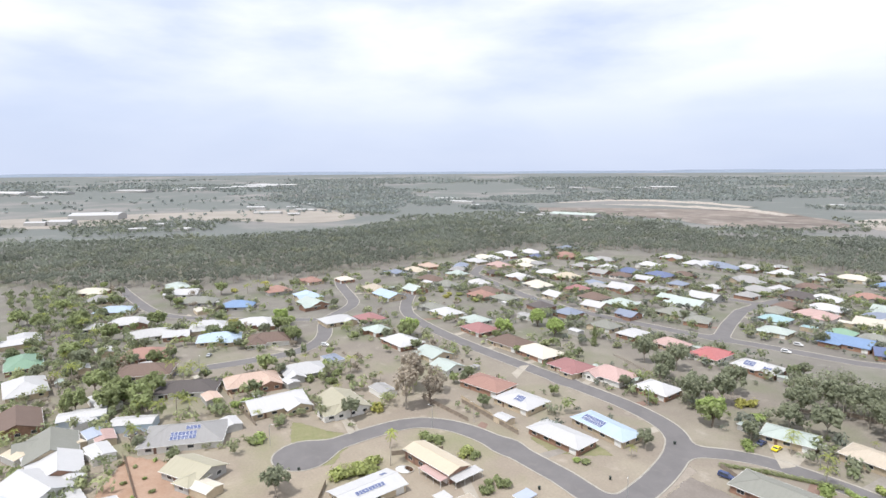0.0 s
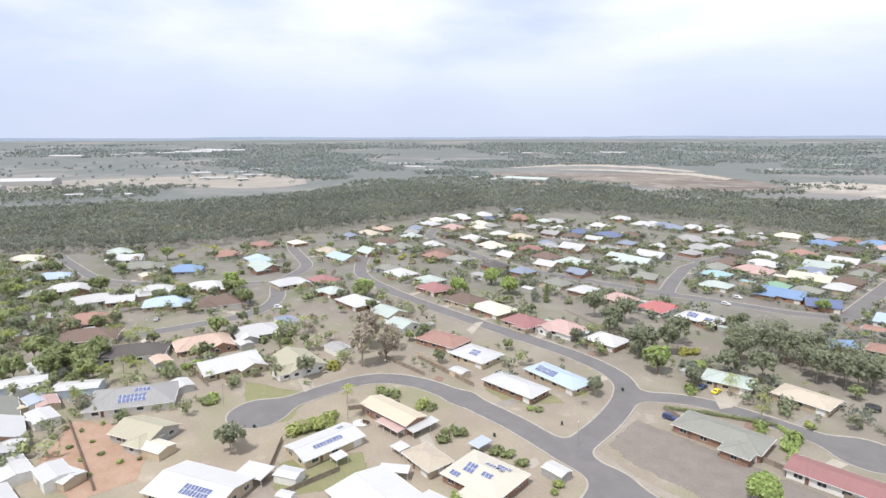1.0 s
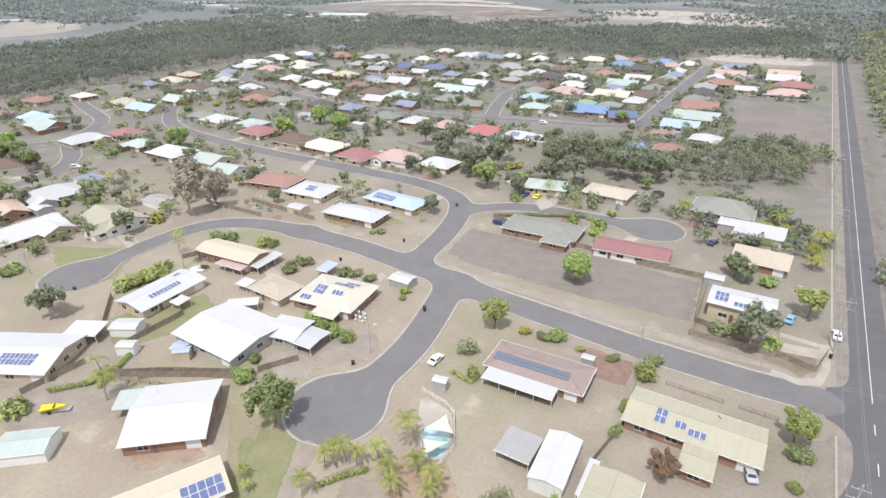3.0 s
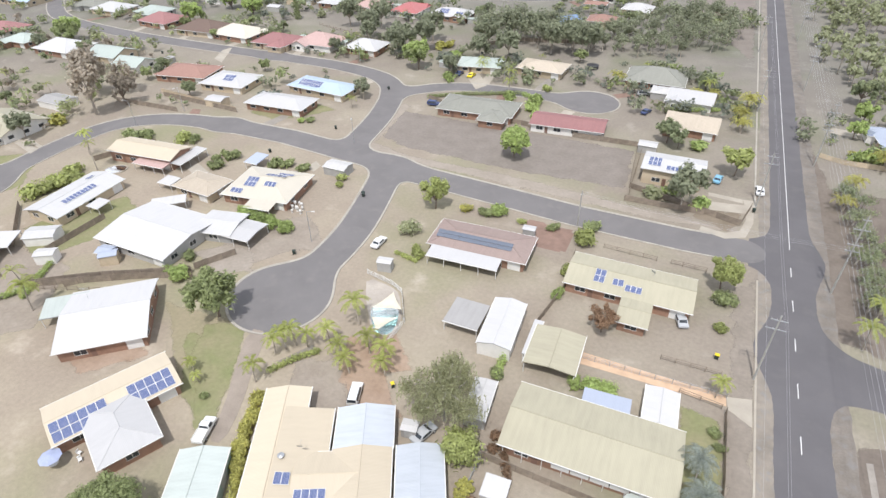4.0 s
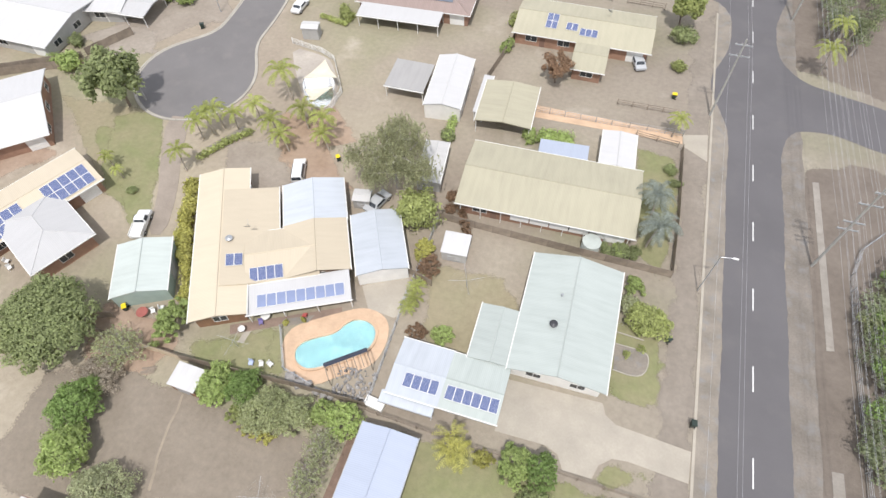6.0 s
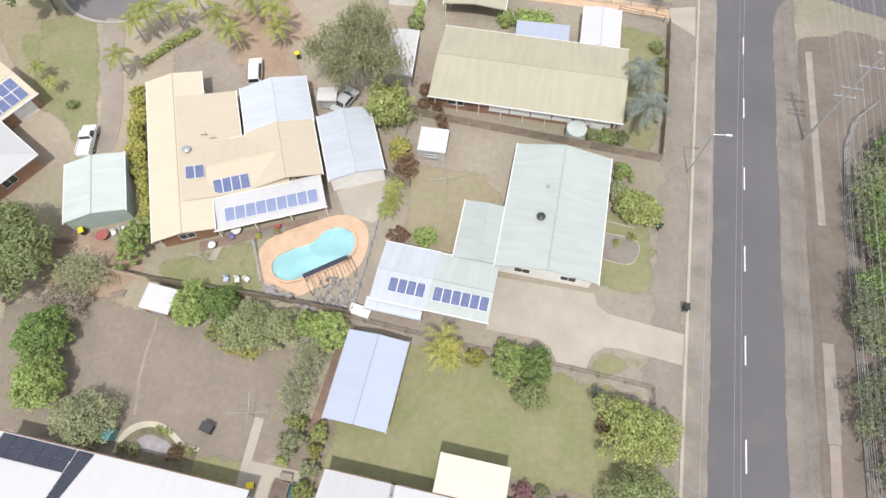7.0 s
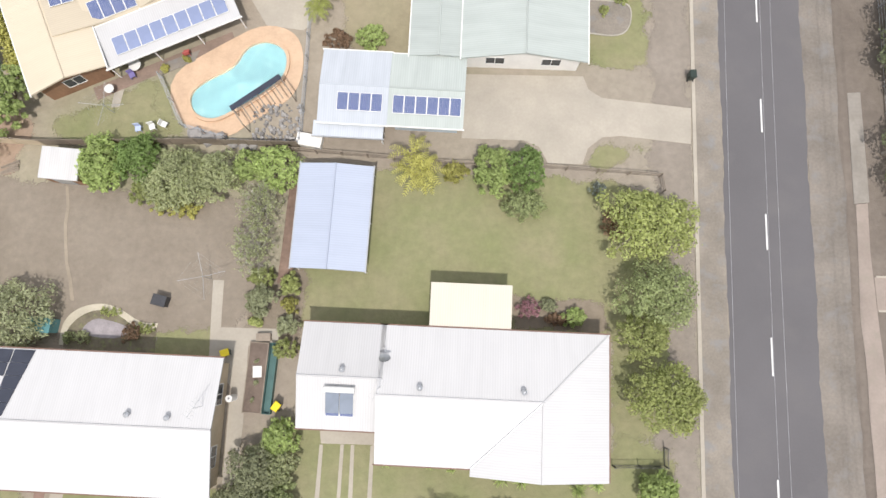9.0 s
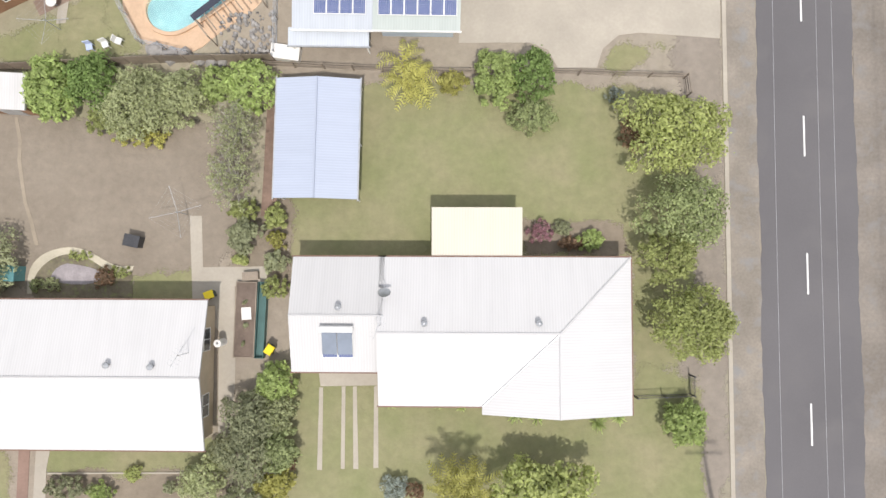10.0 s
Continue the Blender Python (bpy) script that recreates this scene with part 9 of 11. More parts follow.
patch("driveway", [(-178.9, 172.7), (-183.6, 183.1), (-182.1, 187.3), (-172.7, 170.1)], 0.0337, M_CONC, "pale concrete paving", "paving")
patch("driveway", [(-78.8, 196.3), (-74.7, 200.6), (-64.9, 185.0), (-67.2, 180.3)], 0.0297, M_CONC, "pale concrete paving", "paving")
patch("driveway", [(-89.3, 109.1), (-88.5, 113.2), (-85.8, 111.5), (-85.6, 107.8)], 0.0302, M_CONC, "pale concrete paving", "paving")
patch("footpath", [(-128.4, 99.8), (-127.0, 103.2), (-107.9, 94.7), (-109.4, 91.7)], 0.0287, M_CONC, "pale concrete paving", "paving")
soft_patch("paddock", [(-25.8, 401.1), (21.2, 369.7), (21.3, 244.5), (12.6, 266.5), (-11.5, 341.0)], 0.0095, M_VACANT, "bare brown dirt with sparse dry grass", "bare ground", seed=84)
soft_patch("clearing", [(-96.2, 610.9), (-8.5, 666.0), (20.9, 643.6), (20.9, 617.7), (-12.9, 585.5), (-79.2, 568.5)], 0.0100, M_YARD, "bare brown dirt with sparse dry grass", "bare ground", seed=85)
soft_patch("garden_bed", [(7.3, 2.5), (15.3, 2.3), (15.9, -0.1), (7.5, -0.1)], 0.0145, M_MULCH, "dark mulched garden bed", "garden bed", seed=86)
soft_patch("garden_bed", [(-16.6, 4.0), (-11.3, 4.5), (-11.4, -3.8), (-16.1, -1.3)], 0.0160, M_MULCH, "dark mulched garden bed", "garden bed", seed=87)


# ---- fences ----
fence([(-13.7, 15.4), (0.7, 14.7), (9.0, 14.7), (20.4, 14.3), (20.6, 12.8)], "rail")
fence([(16.1, -11.3), (20.5, -11.1), (20.5, -9.6)], "steel")
fence([(-12.9, 16.3), (-12.9, 22.4), (-13.0, 29.0)], "mesh")
fence([(-26.8, 22.2), (-24.1, 17.3), (-19.9, 16.3)], "mesh")
fence([(18.9, 67.4), (12.5, 68.2)], "rail")
fence([(-12.5, 44.3), (-2.1, 43.9), (8.0, 43.6), (19.6, 43.3), (19.8, 53.7), (19.5, 66.6)], "paling")
fence([(-13.2, 29.2), (-12.8, 35.0), (-12.6, 44.2)], "mesh")
fence([(-12.1, 99.3), (-10.9, 87.4), (-13.5, 72.4)], "paling")
fence([(-3.9, 69.4), (8.5, 69.5), (19.5, 70.0)], "mesh")
fence([(8.8, 74.5), (18.4, 74.6)], "rail")
fence([(-112.0, 44.5), (-102.4, 51.2), (-84.3, 61.3)], "paling")
fence([(-84.3, 61.3), (-81.1, 68.9)], "rail")
fence([(-40.5, 156.5), (-23.8, 155.2), (-7.8, 155.8), (-6.1, 131.5)], "paling")
fence([(-78.7, 166.1), (-62.8, 159.5), (-40.7, 157.3)], "paling")
fence([(-6.1, 131.5), (19.9, 123.6), (22.1, 132.4)], "paling")
fence([(-170.4, 136.6), (-133.8, 133.1)], "white")
fence([(-111.6, 44.3), (-92.9, 55.1), (-82.7, 59.9)], "paling")
fence([(-147.0, 89.3), (-139.5, 104.5)], "paling")
fence([(-119.2, 53.3), (-118.9, 68.9)], "paling")
fence([(-121.6, 31.5), (-120.4, 44.3)], "paling")
fence([(-96.5, 49.1), (-110.2, 44.1)], "rail")
fence([(-42.0, 245.6), (-71.2, 239.3), (-84.0, 225.8)], "paling")
fence([(-166.4, 230.2), (-131.5, 218.4), (-93.8, 223.9)], "rail")
fence([(-178.4, 124.2), (-151.8, 125.2)], "paling")
fence([(-166.6, 134.1), (-132.8, 132.2)], "paling")
fence([(-199.9, 19.4), (-152.5, 17.7)], "paling")
fence([(-128.2, 52.3), (-143.8, 64.6)], "paling")
fence([(-5.5, 125.1), (-6.3, 152.7)], "paling")
fence([(-48.8, 15.4), (-36.9, 15.0), (-22.5, 15.7), (-13.0, 15.8)], "paling")
fence([(-42.5, 15.1), (-36.9, 15.0)], "white")
fence([(-48.3, 17.8), (-55.4, 15.5)], "paling")
fence([(-23.0, 36.9), (-15.7, 35.1), (-10.4, 33.4)], "paling")


# ---- cars and bins ----
car(-52.7, 85.3, 87, "white", "sedan")
car(-74.6, 161.6, 5, "navy", "suv")
car(-73.3, 191.7, 88, "yellow", "sedan")
car(-78.2, 191.8, 88, "navy", "sedan")
car(23.9, 141.2, 92, "white", "sedan")
car(14.1, 143.5, 80, "skyblue", "sedan")
car(10.9, 85.6, 110, "silver", "sedan")
car(-53.0, 31.5, 106, "white", "ute")
car(-35.4, 46.7, 108, "white", "suv")
car(-21.9, 44.4, 70, "silver", "sedan")
car(-269.1, 123.4, 30, "white", "suv")
car(-116.3, 301.7, 5, "white", "suv")
car(-142.4, 332.4, 0, "white", "ute")
car(-101.9, 283.2, 20, "silver", "sedan")
car(-278.0, 289.0, 160, "silver", "sedan")
car(-202.8, 307.5, 90, "white", "sedan")
car(-215.4, 318.6, 60, "red", "sedan")
car(-12.2, 196.1, 20, "silver", "suv")
car(-9.2, 181.0, 70, "navy", "sedan")
car(-209.7, 3009.6, 95, "white", "sedan")
car(-289.6, 69.8, 150, "silver", "sedan")
car(-117.5, 319.0, 0, "white", "suv")
wheelie_bin(-17.7, -3.4, 110, "yellow")
wheelie_bin(-12.8, -7.7, 147, "yellow")
wheelie_bin(23.4, 24.1, 184, "dark")
wheelie_bin(-30.7, 50.8, 221, "yellow")
wheelie_bin(-46.5, 77.6, 258, "yellow")
wheelie_bin(-47.6, 77.6, 295, "yellow")
wheelie_bin(-104.0, 112.7, 332, "dark")
wheelie_bin(-66.4, 101.7, 9, "dark")
wheelie_bin(-95.0, 133.4, 46, "dark")
wheelie_bin(-82.1, 110.1, 83, "dark")
wheelie_bin(-68.0, 74.9, 120, "dark")
wheelie_bin(-66.9, 102.4, 157, "dark")
wheelie_bin(22.7, 131.1, 194, "dark")
wheelie_bin(19.9, 33.8, 231, "dark")
wheelie_bin(17.5, 78.4, 268, "yellow")
wheelie_bin(-156.4, 61.5, 305, "dark")
wheelie_bin(-95.8, 168.9, 342, "dark")
wheelie_bin(-30.9, 42.5, 19, "dark")
wheelie_bin(-204.6, 152.8, 56, "dark")
wheelie_bin(-204.3, 169.9, 93, "dark")


# ---- hedges ----
hedge([(-79.1, 166.9), (-68.5, 173.5), (-51.2, 181.4)], 1.6, 1.6, "dark", "dark clipped hedge along the street")
hedge([(-49.9, 180.5), (-43.2, 177.7), (-41.2, 162.9)], 2.0, 1.8, "lush", "tall green clipped hedge beside the drive")
hedge([(-49.7, 40.2), (-46.1, 31.6), (-42.5, 26.3), (-39.6, 21.3)], 1.9, 2.2, "yellow", "long yellow-green hedge beside the driveway")
hedge([(-51.5, 45.4), (-49.3, 49.2), (-46.7, 52.3)], 1.5, 1.2, "lime", "low curved hedge at the turning circle")
hedge([(-91.3, 84.7), (-83.0, 83.8), (-73.9, 82.3)], 1.7, 1.5, "lush", "green hedge between two houses")
hedge([(-1.7, 63.9), (2.9, 64.1)], 2.4, 2.0, "lush", "leafy hedge behind the house")
hedge([(-148.0, 71.4), (-145.3, 82.6)], 3.5, 2.6, "lime", "thick yellow-green hedge by the street")
hedge([(-109.4, 41.3), (-114.9, 52.4)], 1.6, 1.4, "lush", "green hedge along a fence")
hedge([(-47.4, 83.7), (-42.4, 82.7), (-41.8, 85.6)], 1.3, 1.0, "lime", "low lime hedge by the patio")
hedge([(-3.6, 184.4), (11.9, 190.7)], 2.2, 1.8, "lush", "leafy hedge along a white wall")
hedge([(11.7, 44.8), (14.6, 44.9)], 1.8, 1.6, "dark", "dark shrubs under the eaves")
hedge([(-7.8, 42.2), (-10.6, 47.5)], 1.5, 1.7, "rusty", "rust-coloured hedge beside the house")


# ---- pools ----
def water_material():
    m = bpy.data.materials.new("pool_water")
    nt, b = nodes_of(m)
    b.inputs["Base Color"].default_value = (0.74, 0.93, 0.95, 1)
    b.inputs["Transmission Weight"].default_value = 1.0
    b.inputs["IOR"].default_value = 1.33
    b.inputs["Roughness"].default_value = 0.03
    tc = nt.nodes.new("ShaderNodeTexCoord")
    bp = nt.nodes.new("ShaderNodeBump")
    bp.inputs["Strength"].default_value = 0.25
    bp.inputs["Distance"].default_value = 0.05
    nt.links.new(noise_fac(nt, tc.outputs["Object"], 2.6, 0.2, 0.8, 3), bp.inputs["Height"])
    nt.links.new(bp.outputs["Normal"], b.inputs["Normal"])
    return m


M_WATER = water_material()
M_POOLTILE = mat("pool_lining", (0.235, 0.37, 0.38), 0.2, 0.3, 2.0, 0.5, dirt=(0.30, 0.42, 0.42))


def smooth_ring(pts, cuts=3):
    p = [Vector((a, b, 0)) for a, b in pts]
    for _ in range(cuts):
        q = []
        for i in range(len(p)):
            a, b = p[i], p[(i + 1) % len(p)]
            q += [a.lerp(b, 0.25), a.lerp(b, 0.75)]
        p = q
    return [(a.x, a.y) for a in p]


def pool(pts, label, deck=None, rim=0.3, base=0.10, deck_material=None):
    """A raised surround with a coping, a lining and water that lies below the coping."""
    c = [sum(a[0] for a in pts) / len(pts), sum(a[1] for a in pts) / len(pts)]
    pl = thing("swimming_pool", pose(c[0], c[1], 0), label, "swimming pool")
    ring = [(a - c[0], b - c[1]) for a, b in smooth_ring(pts)]
    n = len(ring)
    ctr = (sum(a for a, _ in ring) / n, sum(b for _, b in ring) / n)
    out = []
    for i in range(n):
        tx, ty = ring[(i + 1) % n][0] - ring[i - 1][0], ring[(i + 1) % n][1] - ring[i - 1][1]
        k = math.hypot(tx, ty) or 1
        out.append((ring[i][0] + ty / k * rim, ring[i][1] - tx / k * rim))
    area = sum(ring[i][0] * ring[(i + 1) % n][1] - ring[(i + 1) % n][0] * ring[i][1] for i in range(n))
    if area < 0:
        out = [(2 * a[0] - b[0], 2 * a[1] - b[1]) for a, b in zip(ring, out)]
    top = base + 0.16
    v = [(x, y, top) for x, y in ring] + [(x, y, top) for x, y in out] + [(x, y, -0.05) for x, y in out] + [(x, y, base - 0.05) for x, y in ring]
    f = []
    for i in range(n):
        j = (i + 1) % n
        f += [(i, j, n + j, n + i), (n + i, n + j, 2 * n + j, 2 * n + i), (j, i, 3 * n + i, 3 * n + j)]
    part("coping", mesh_from("coping", v, f, deck_material or M_PAVER), None, pl, "smooth pale coping round the water")
    def sheet(name, z, m, label):
        me = mesh_from(name, [(x, y, z) for x, y in ring], [tuple(range(n))], m)
        bm = bmesh.new()
        bm.from_mesh(me)
        bmesh.ops.triangulate(bm, faces=bm.faces[:])
        bm.to_mesh(me)
        bm.free()
        return part(name, me, None, pl, label)
    sheet("lining", base - 0.04, M_POOLTILE, "aqua pool lining")
    wt = sheet("water", base + 0.10, M_WATER, "clear rippled pool water")
    wt.visible_shadow = False
    return pl


patch("pool_terrace", [(-26.8, 22.2), (-21.1, 26.1), (-17.5, 28.3), (-14.0, 27.3), (-13.2, 23.8), (-14.0, 20.6), (-17.5, 18.4), (-20.0, 16.2), (-24.1, 16.9)], 0.05, M_PAVER, "peach-coloured pool terrace", "terrace", smooth=2)
pool([(-24.0, 20.5), (-22.6, 22.0), (-19.9, 23.4), (-19.0, 25.6), (-17.0, 26.4), (-15.0, 25.4), (-14.9, 22.9), (-16.7, 21.1), (-19.4, 19.2), (-21.5, 18.0), (-23.4, 18.7)], "kidney-shaped pool with turquoise water beside a house")
pool([(-139.8, 88.4), (-137.0, 90.4), (-134.6, 89.8), (-134.4, 86.8), (-137.2, 85.0), (-139.6, 86.0)], "small round turquoise pool in a back yard", deck_material=M_CONC)
patch("pool_terrace", [(-49.4, 74.2), (-43.2, 73.5), (-40.5, 72.1), (-36.3, 64.8), (-36.6, 60.2), (-40.6, 60.8), (-46.4, 68.6)], 0.05, M_SAND, "pale sandy pool surround", "terrace", smooth=1)
pool([(-44.2, 66.8), (-41.4, 69.2), (-38.6, 68.4), (-36.9, 64.0), (-36.9, 61.0), (-39.4, 60.4), (-42.0, 63.0)], "turquoise pool under pale shade sails", deck_material=M_SAND)
pool([(-218.0, 22.6), (-213.4, 30.6), (-211.0, 29.4), (-212.0, 24.8), (-215.0, 21.4)], "small turquoise back-yard pool", deck_material=M_CONC)


def shade_sail(pts, label):
    """A triangle or quad of taut cloth with hollowed edges, on steel posts."""
    x, y = pts[0][0], pts[0][1]
    s = thing("shade_sail", pose(x, y, 0), label, "shade sail")
    c = Vector([sum(p[i] for p in pts) / len(pts) for i in range(3)])
    rim = []
    for i, p in enumerate(pts):
        a, b = Vector(p), Vector(pts[(i + 1) % len(pts)])
        for k in range(6):
            q = k / 6
            m = a.lerp(b, q)
            rim.append(m + (c - m) * (0.45 * q * (1 - q)))
    o = Vector((x, y, 0))
    n = len(rim)
    v = [p - o for p in rim] + [c - o - Vector((0, 0, 0.25))]
    v += [p - Vector((0, 0, 0.02)) for p in v]
    f = [(i, (i + 1) % n, n) for i in range(n)] + [(n + 1 + (i + 1) % n, n + 1 + i, 2 * n + 1) for i in range(n)]
    part("cloth", mesh_from("cloth", v, f, mat("shade_cloth", (0.66, 0.60, 0.48), 0.1, 0.5, 4.0, 0.9)), None, s)
    for p in pts:
        q = Vector(p) - o
        part("post", Solid().tube((q.x, q.y, -0.1), (q.x, q.y, q.z + 0.1), 0.05, n=8), M_STEEL, s)


shade_sail([(-40.2, 69.2, 3.0), (-36.7, 65.8, 2.6), (-42.0, 64.0, 2.7)], "pale shade sail stretched over a pool")
shade_sail([(-40.8, 61.8, 2.6), (-36.2, 63.3, 2.9), (-38.4, 58.8, 2.6)], "pale shade sail stretched over a pool")

# grey stones and dark deck beside the kidney pool
rng = random.Random(5)
rk = thing("stone_bed", pose(-15.4, 18.0, 0), "bed of grey stones beside the pool", "stones", kind="stuff")
st = Solid()
for i in range(130):
    px, py, r = rng.uniform(-2.2, 2.2), rng.uniform(-1.9, 1.9), rng.uniform(0.1, 0.3)
    st.tube((px, py, -0.02), (px + rng.uniform(-0.05, 0.05), py, 0.08 + r * 0.6), r, r * 0.55, 6)
part("stones", st, mat("grey_stone", (0.30, 0.285, 0.27), 0.2, 1.0, 6.0, 0.9, island=0.3), rk)
pg = thing("pergola", pose(-16.4, 19.5, 0, 0, 0, 38), "low open timber frame with dark cloth at the pool's edge", "pergola")
for i in range(7):
    part("rafter", shared("rafter", lambda: Solid().box(-0.05, -1.1, 2.0, 0.05, 1.1, 2.12).mesh("rafter", M_TIMBER)), None, pg, m=pose(-2.6 + 0.87 * i, 0, 0))
for px, py in ((-2.6, -1.0), (2.6, -1.0), (-2.6, 1.0), (2.6, 1.0)):
    part("post", shared("pgpost", lambda: Solid().box(-0.05, -0.05, 0, 0.05, 0.05, 2.0).mesh("post", M_TIMBER)), None, pg, m=pose(px, py, 0))
part("cloth", Solid().box(-2.7, 0.55, 2.13, 2.7, 1.1, 2.16), mat("dark_shade_cloth", (0.05, 0.055, 0.075), 0.2, 0.8, 5.0, 0.9), pg)


# ---- poles and wires ----
def power_pole(x, y, h, arms, turn=0, label="tall grey timber power pole with crossarms"):
    p = thing("power_pole", pose(x, y, 0, 0, 0, turn), label, "power pole")
    part("pole", Solid().tube((0, 0, -0.3), (0, 0, h), 0.19, 0.12, 10), M_POLE, p)
    for z, w in arms:
        a = part("crossarm", Solid().box(-w / 2, -0.07, z - 0.07, w / 2, 0.07, z + 0.07), M_STEEL, p)
        n = 4 if w > 2 else 2
        for i in range(n):
            part("insulator", shared("insul", lambda: Solid().tube((0, 0, 0.07), (0, 0, 0.28), 0.05, 0.035, 7).mesh("insulator", M_TRIM)), None, a, m=pose(-w / 2 + 0.12 + (w - 0.24) * i / (n - 1), 0, z))
    return p


def wire(a, b, sag, r=0.011):
    a, b = Vector(a), Vector(b)
    s = Solid()
    n = 14
    pts = [a.lerp(b, i / n) - Vector((0, 0, 4 * sag * (i / n) * (1 - i / n))) for i in range(n + 1)]
    v, f = [], []
    for i, p in enumerate(pts):
        for k in range(4):
            v.append((p.x + r * math.cos(k * math.pi / 2), p.y, p.z + r * math.sin(k * math.pi / 2)) if abs(b.y - a.y) > abs(b.x - a.x) else (p.x, p.y + r * math.cos(k * math.pi / 2), p.z + r * math.sin(k * math.pi / 2)))
    for i in range(n):
        for k in range(4):
            f.append((4 * i + k, 4 * i + (k + 1) % 4, 4 * i + 4 + (k + 1) % 4, 4 * i + 4 + k))
    w = new("wire", mesh_from("wire", v, f, M_WIRE))
    return tagged(w, "thin grey overhead power wire", "power line")


M_WIRE = mat("aluminium_wire", (0.42, 0.42, 0.43), 0.1, 1.0, 8.0, 0.5)
EAST = [(38.0, -70), (37.7, -8), (37.4, 50.2), (36.8, 105.3), (37.0, 162), (37.2, 220), (37.4, 280), (37.6, 345)]
ARMS = [(17.0, 1.4), (14.9, 2.6), (11.6, 2.4), (10.2, 2.4)]
for x, y in EAST[2:]:
    tall = 17.8 if y > 60 else 16.0
    power_pole(x, y, tall, [(z - (17.8 - tall), w) for z, w in ARMS])
for (x0, y0), (x1, y1) in zip(EAST[:-1], EAST[1:]):
    d0, d1 = (0 if y0 > 60 else 1.8), (0 if y1 > 60 else 1.8)
    for z, w in ARMS:
        for k in ((-1, 1) if w < 2 else (-1, -0.35, 0.35, 1)):
            wire((x0 + k * (w / 2 - 0.12), y0, z + 0.28 - d0), (x1 + k * (w / 2 - 0.12), y1, z + 0.28 - d1), 0.7)
WEST = [(22.2, -80), (22.4, -21.2), (23.4, 76), (23.2, 134), (23.0, 195), (23.0, 260)]
for x, y in WEST[1:]:
    power_pole(x, y, 14.2, [(13.2, 2.4), (11.4, 2.9)], label="slim grey power pole with two crossarms")
for (x0, y0), (x1, y1) in zip(WEST[:-1], WEST[1:]):
    for k in (-1.33, 1.33):
        wire((x0 + k, y0, 11.7), (x1 + k, y1, 11.7), 0.6)
    wire((x0 + 1.08, y0, 13.5), (x1 + 1.08, y1, 13.5), 0.6)
power_pole(-14.0, 109.2, 9.5, [(8.8, 1.6)], 90, "timber street pole with a crossarm and transformer")
power_pole(-67.5, 54.8, 9.0, [(8.4, 1.8)], 40, "timber pole at the head of the turning circle")
for k in (-0.7, 0.0, 0.7):
    wire((36.8, 105.3 + k, 10.4), (-14.0, 109.2 + k, 9.0), 0.9)


def street_light(x, y, turn, h=8.0):
    s = thing("street_lamp", pose(x, y, 0, 0, 0, turn), "slim grey steel street lamp", "street lamp")
    part("pole", Solid().tube((0, 0, -0.2), (0, 0, h), 0.09, 0.055, 9), M_STEEL, s)
    part("arm", Solid().tube((0, 0, h - 0.05), (1.4, 0, h + 0.25), 0.045, 0.035, 7), M_STEEL, s)
    part("lamp_head", Solid().prism([(1.3, -0.12), (1.95, -0.09), (1.95, 0.09), (1.3, 0.12)], h + 0.18, h + 0.3), M_TRIM, s)


for x, y, a in ((-84.6, 127.2, -60), (23.1, 42.3, 0), (-67.2, 80.3, 10), (-156.0, 112.0, 200), (-150.0, 126.5, -90), (-177.0, 60.0, 20), (-120, 190, -90), (-60, 190, -90), (-268, 60, 0), (-150, 338, 0)):
    street_light(x, y, a)


# ---- yard furniture ----
def clothes_line(x, y, turn, r=1.9):
    c = thing("clothes_line", pose(x, y, 0, 0, 0, turn), "rotary clothes line with wire squares", "clothes line")
    part("post", Solid().tube((0, 0, 0), (0, 0, 2.0), 0.035, n=8), M_STEEL, c)
    for i in range(4):
        a = math.pi / 2 * i
        part("arm", Solid().tube((0, 0, 1.75), (math.cos(a) * r, math.sin(a) * r, 2.15), 0.02, n=6), M_STEEL, c)
    for k in range(1, 6):
        q = k / 5
        for i in range(4):
            a, b = math.pi / 2 * i, math.pi / 2 * (i + 1)
            z = 1.75 + 0.4 * q
            part("line", Solid().tube((math.cos(a) * r * q, math.sin(a) * r * q, z), (math.cos(b) * r * q, math.sin(b) * r * q, z), 0.004, n=3), M_STEEL, c)


clothes_line(-20.0, 3.1, 14, 2.1)
clothes_line(-31.0, 18.5, 0, 2.1)
clothes_line(-5.9, 34.5, 22, 2.3)


def antenna(x, y, z, turn, label="thin roof television antenna"):
    a = thing("television_antenna", pose(x, y, z, 0, 0, turn), label, "antenna")
    part("mast", Solid().tube((0, 0, -0.4), (0, 0, 2.0), 0.025, n=6), M_STEEL, a)
    part("boom", Solid().tube((-0.9, 0, 2.0), (0.9, 0, 2.0), 0.018, n=5), M_STEEL, a)
    for i in range(6):
        part("rod", Solid().tube((-0.8 + 0.3 * i, -0.45, 2.0), (-0.8 + 0.3 * i, 0.45, 2.0), 0.01, n=4), M_STEEL, a)


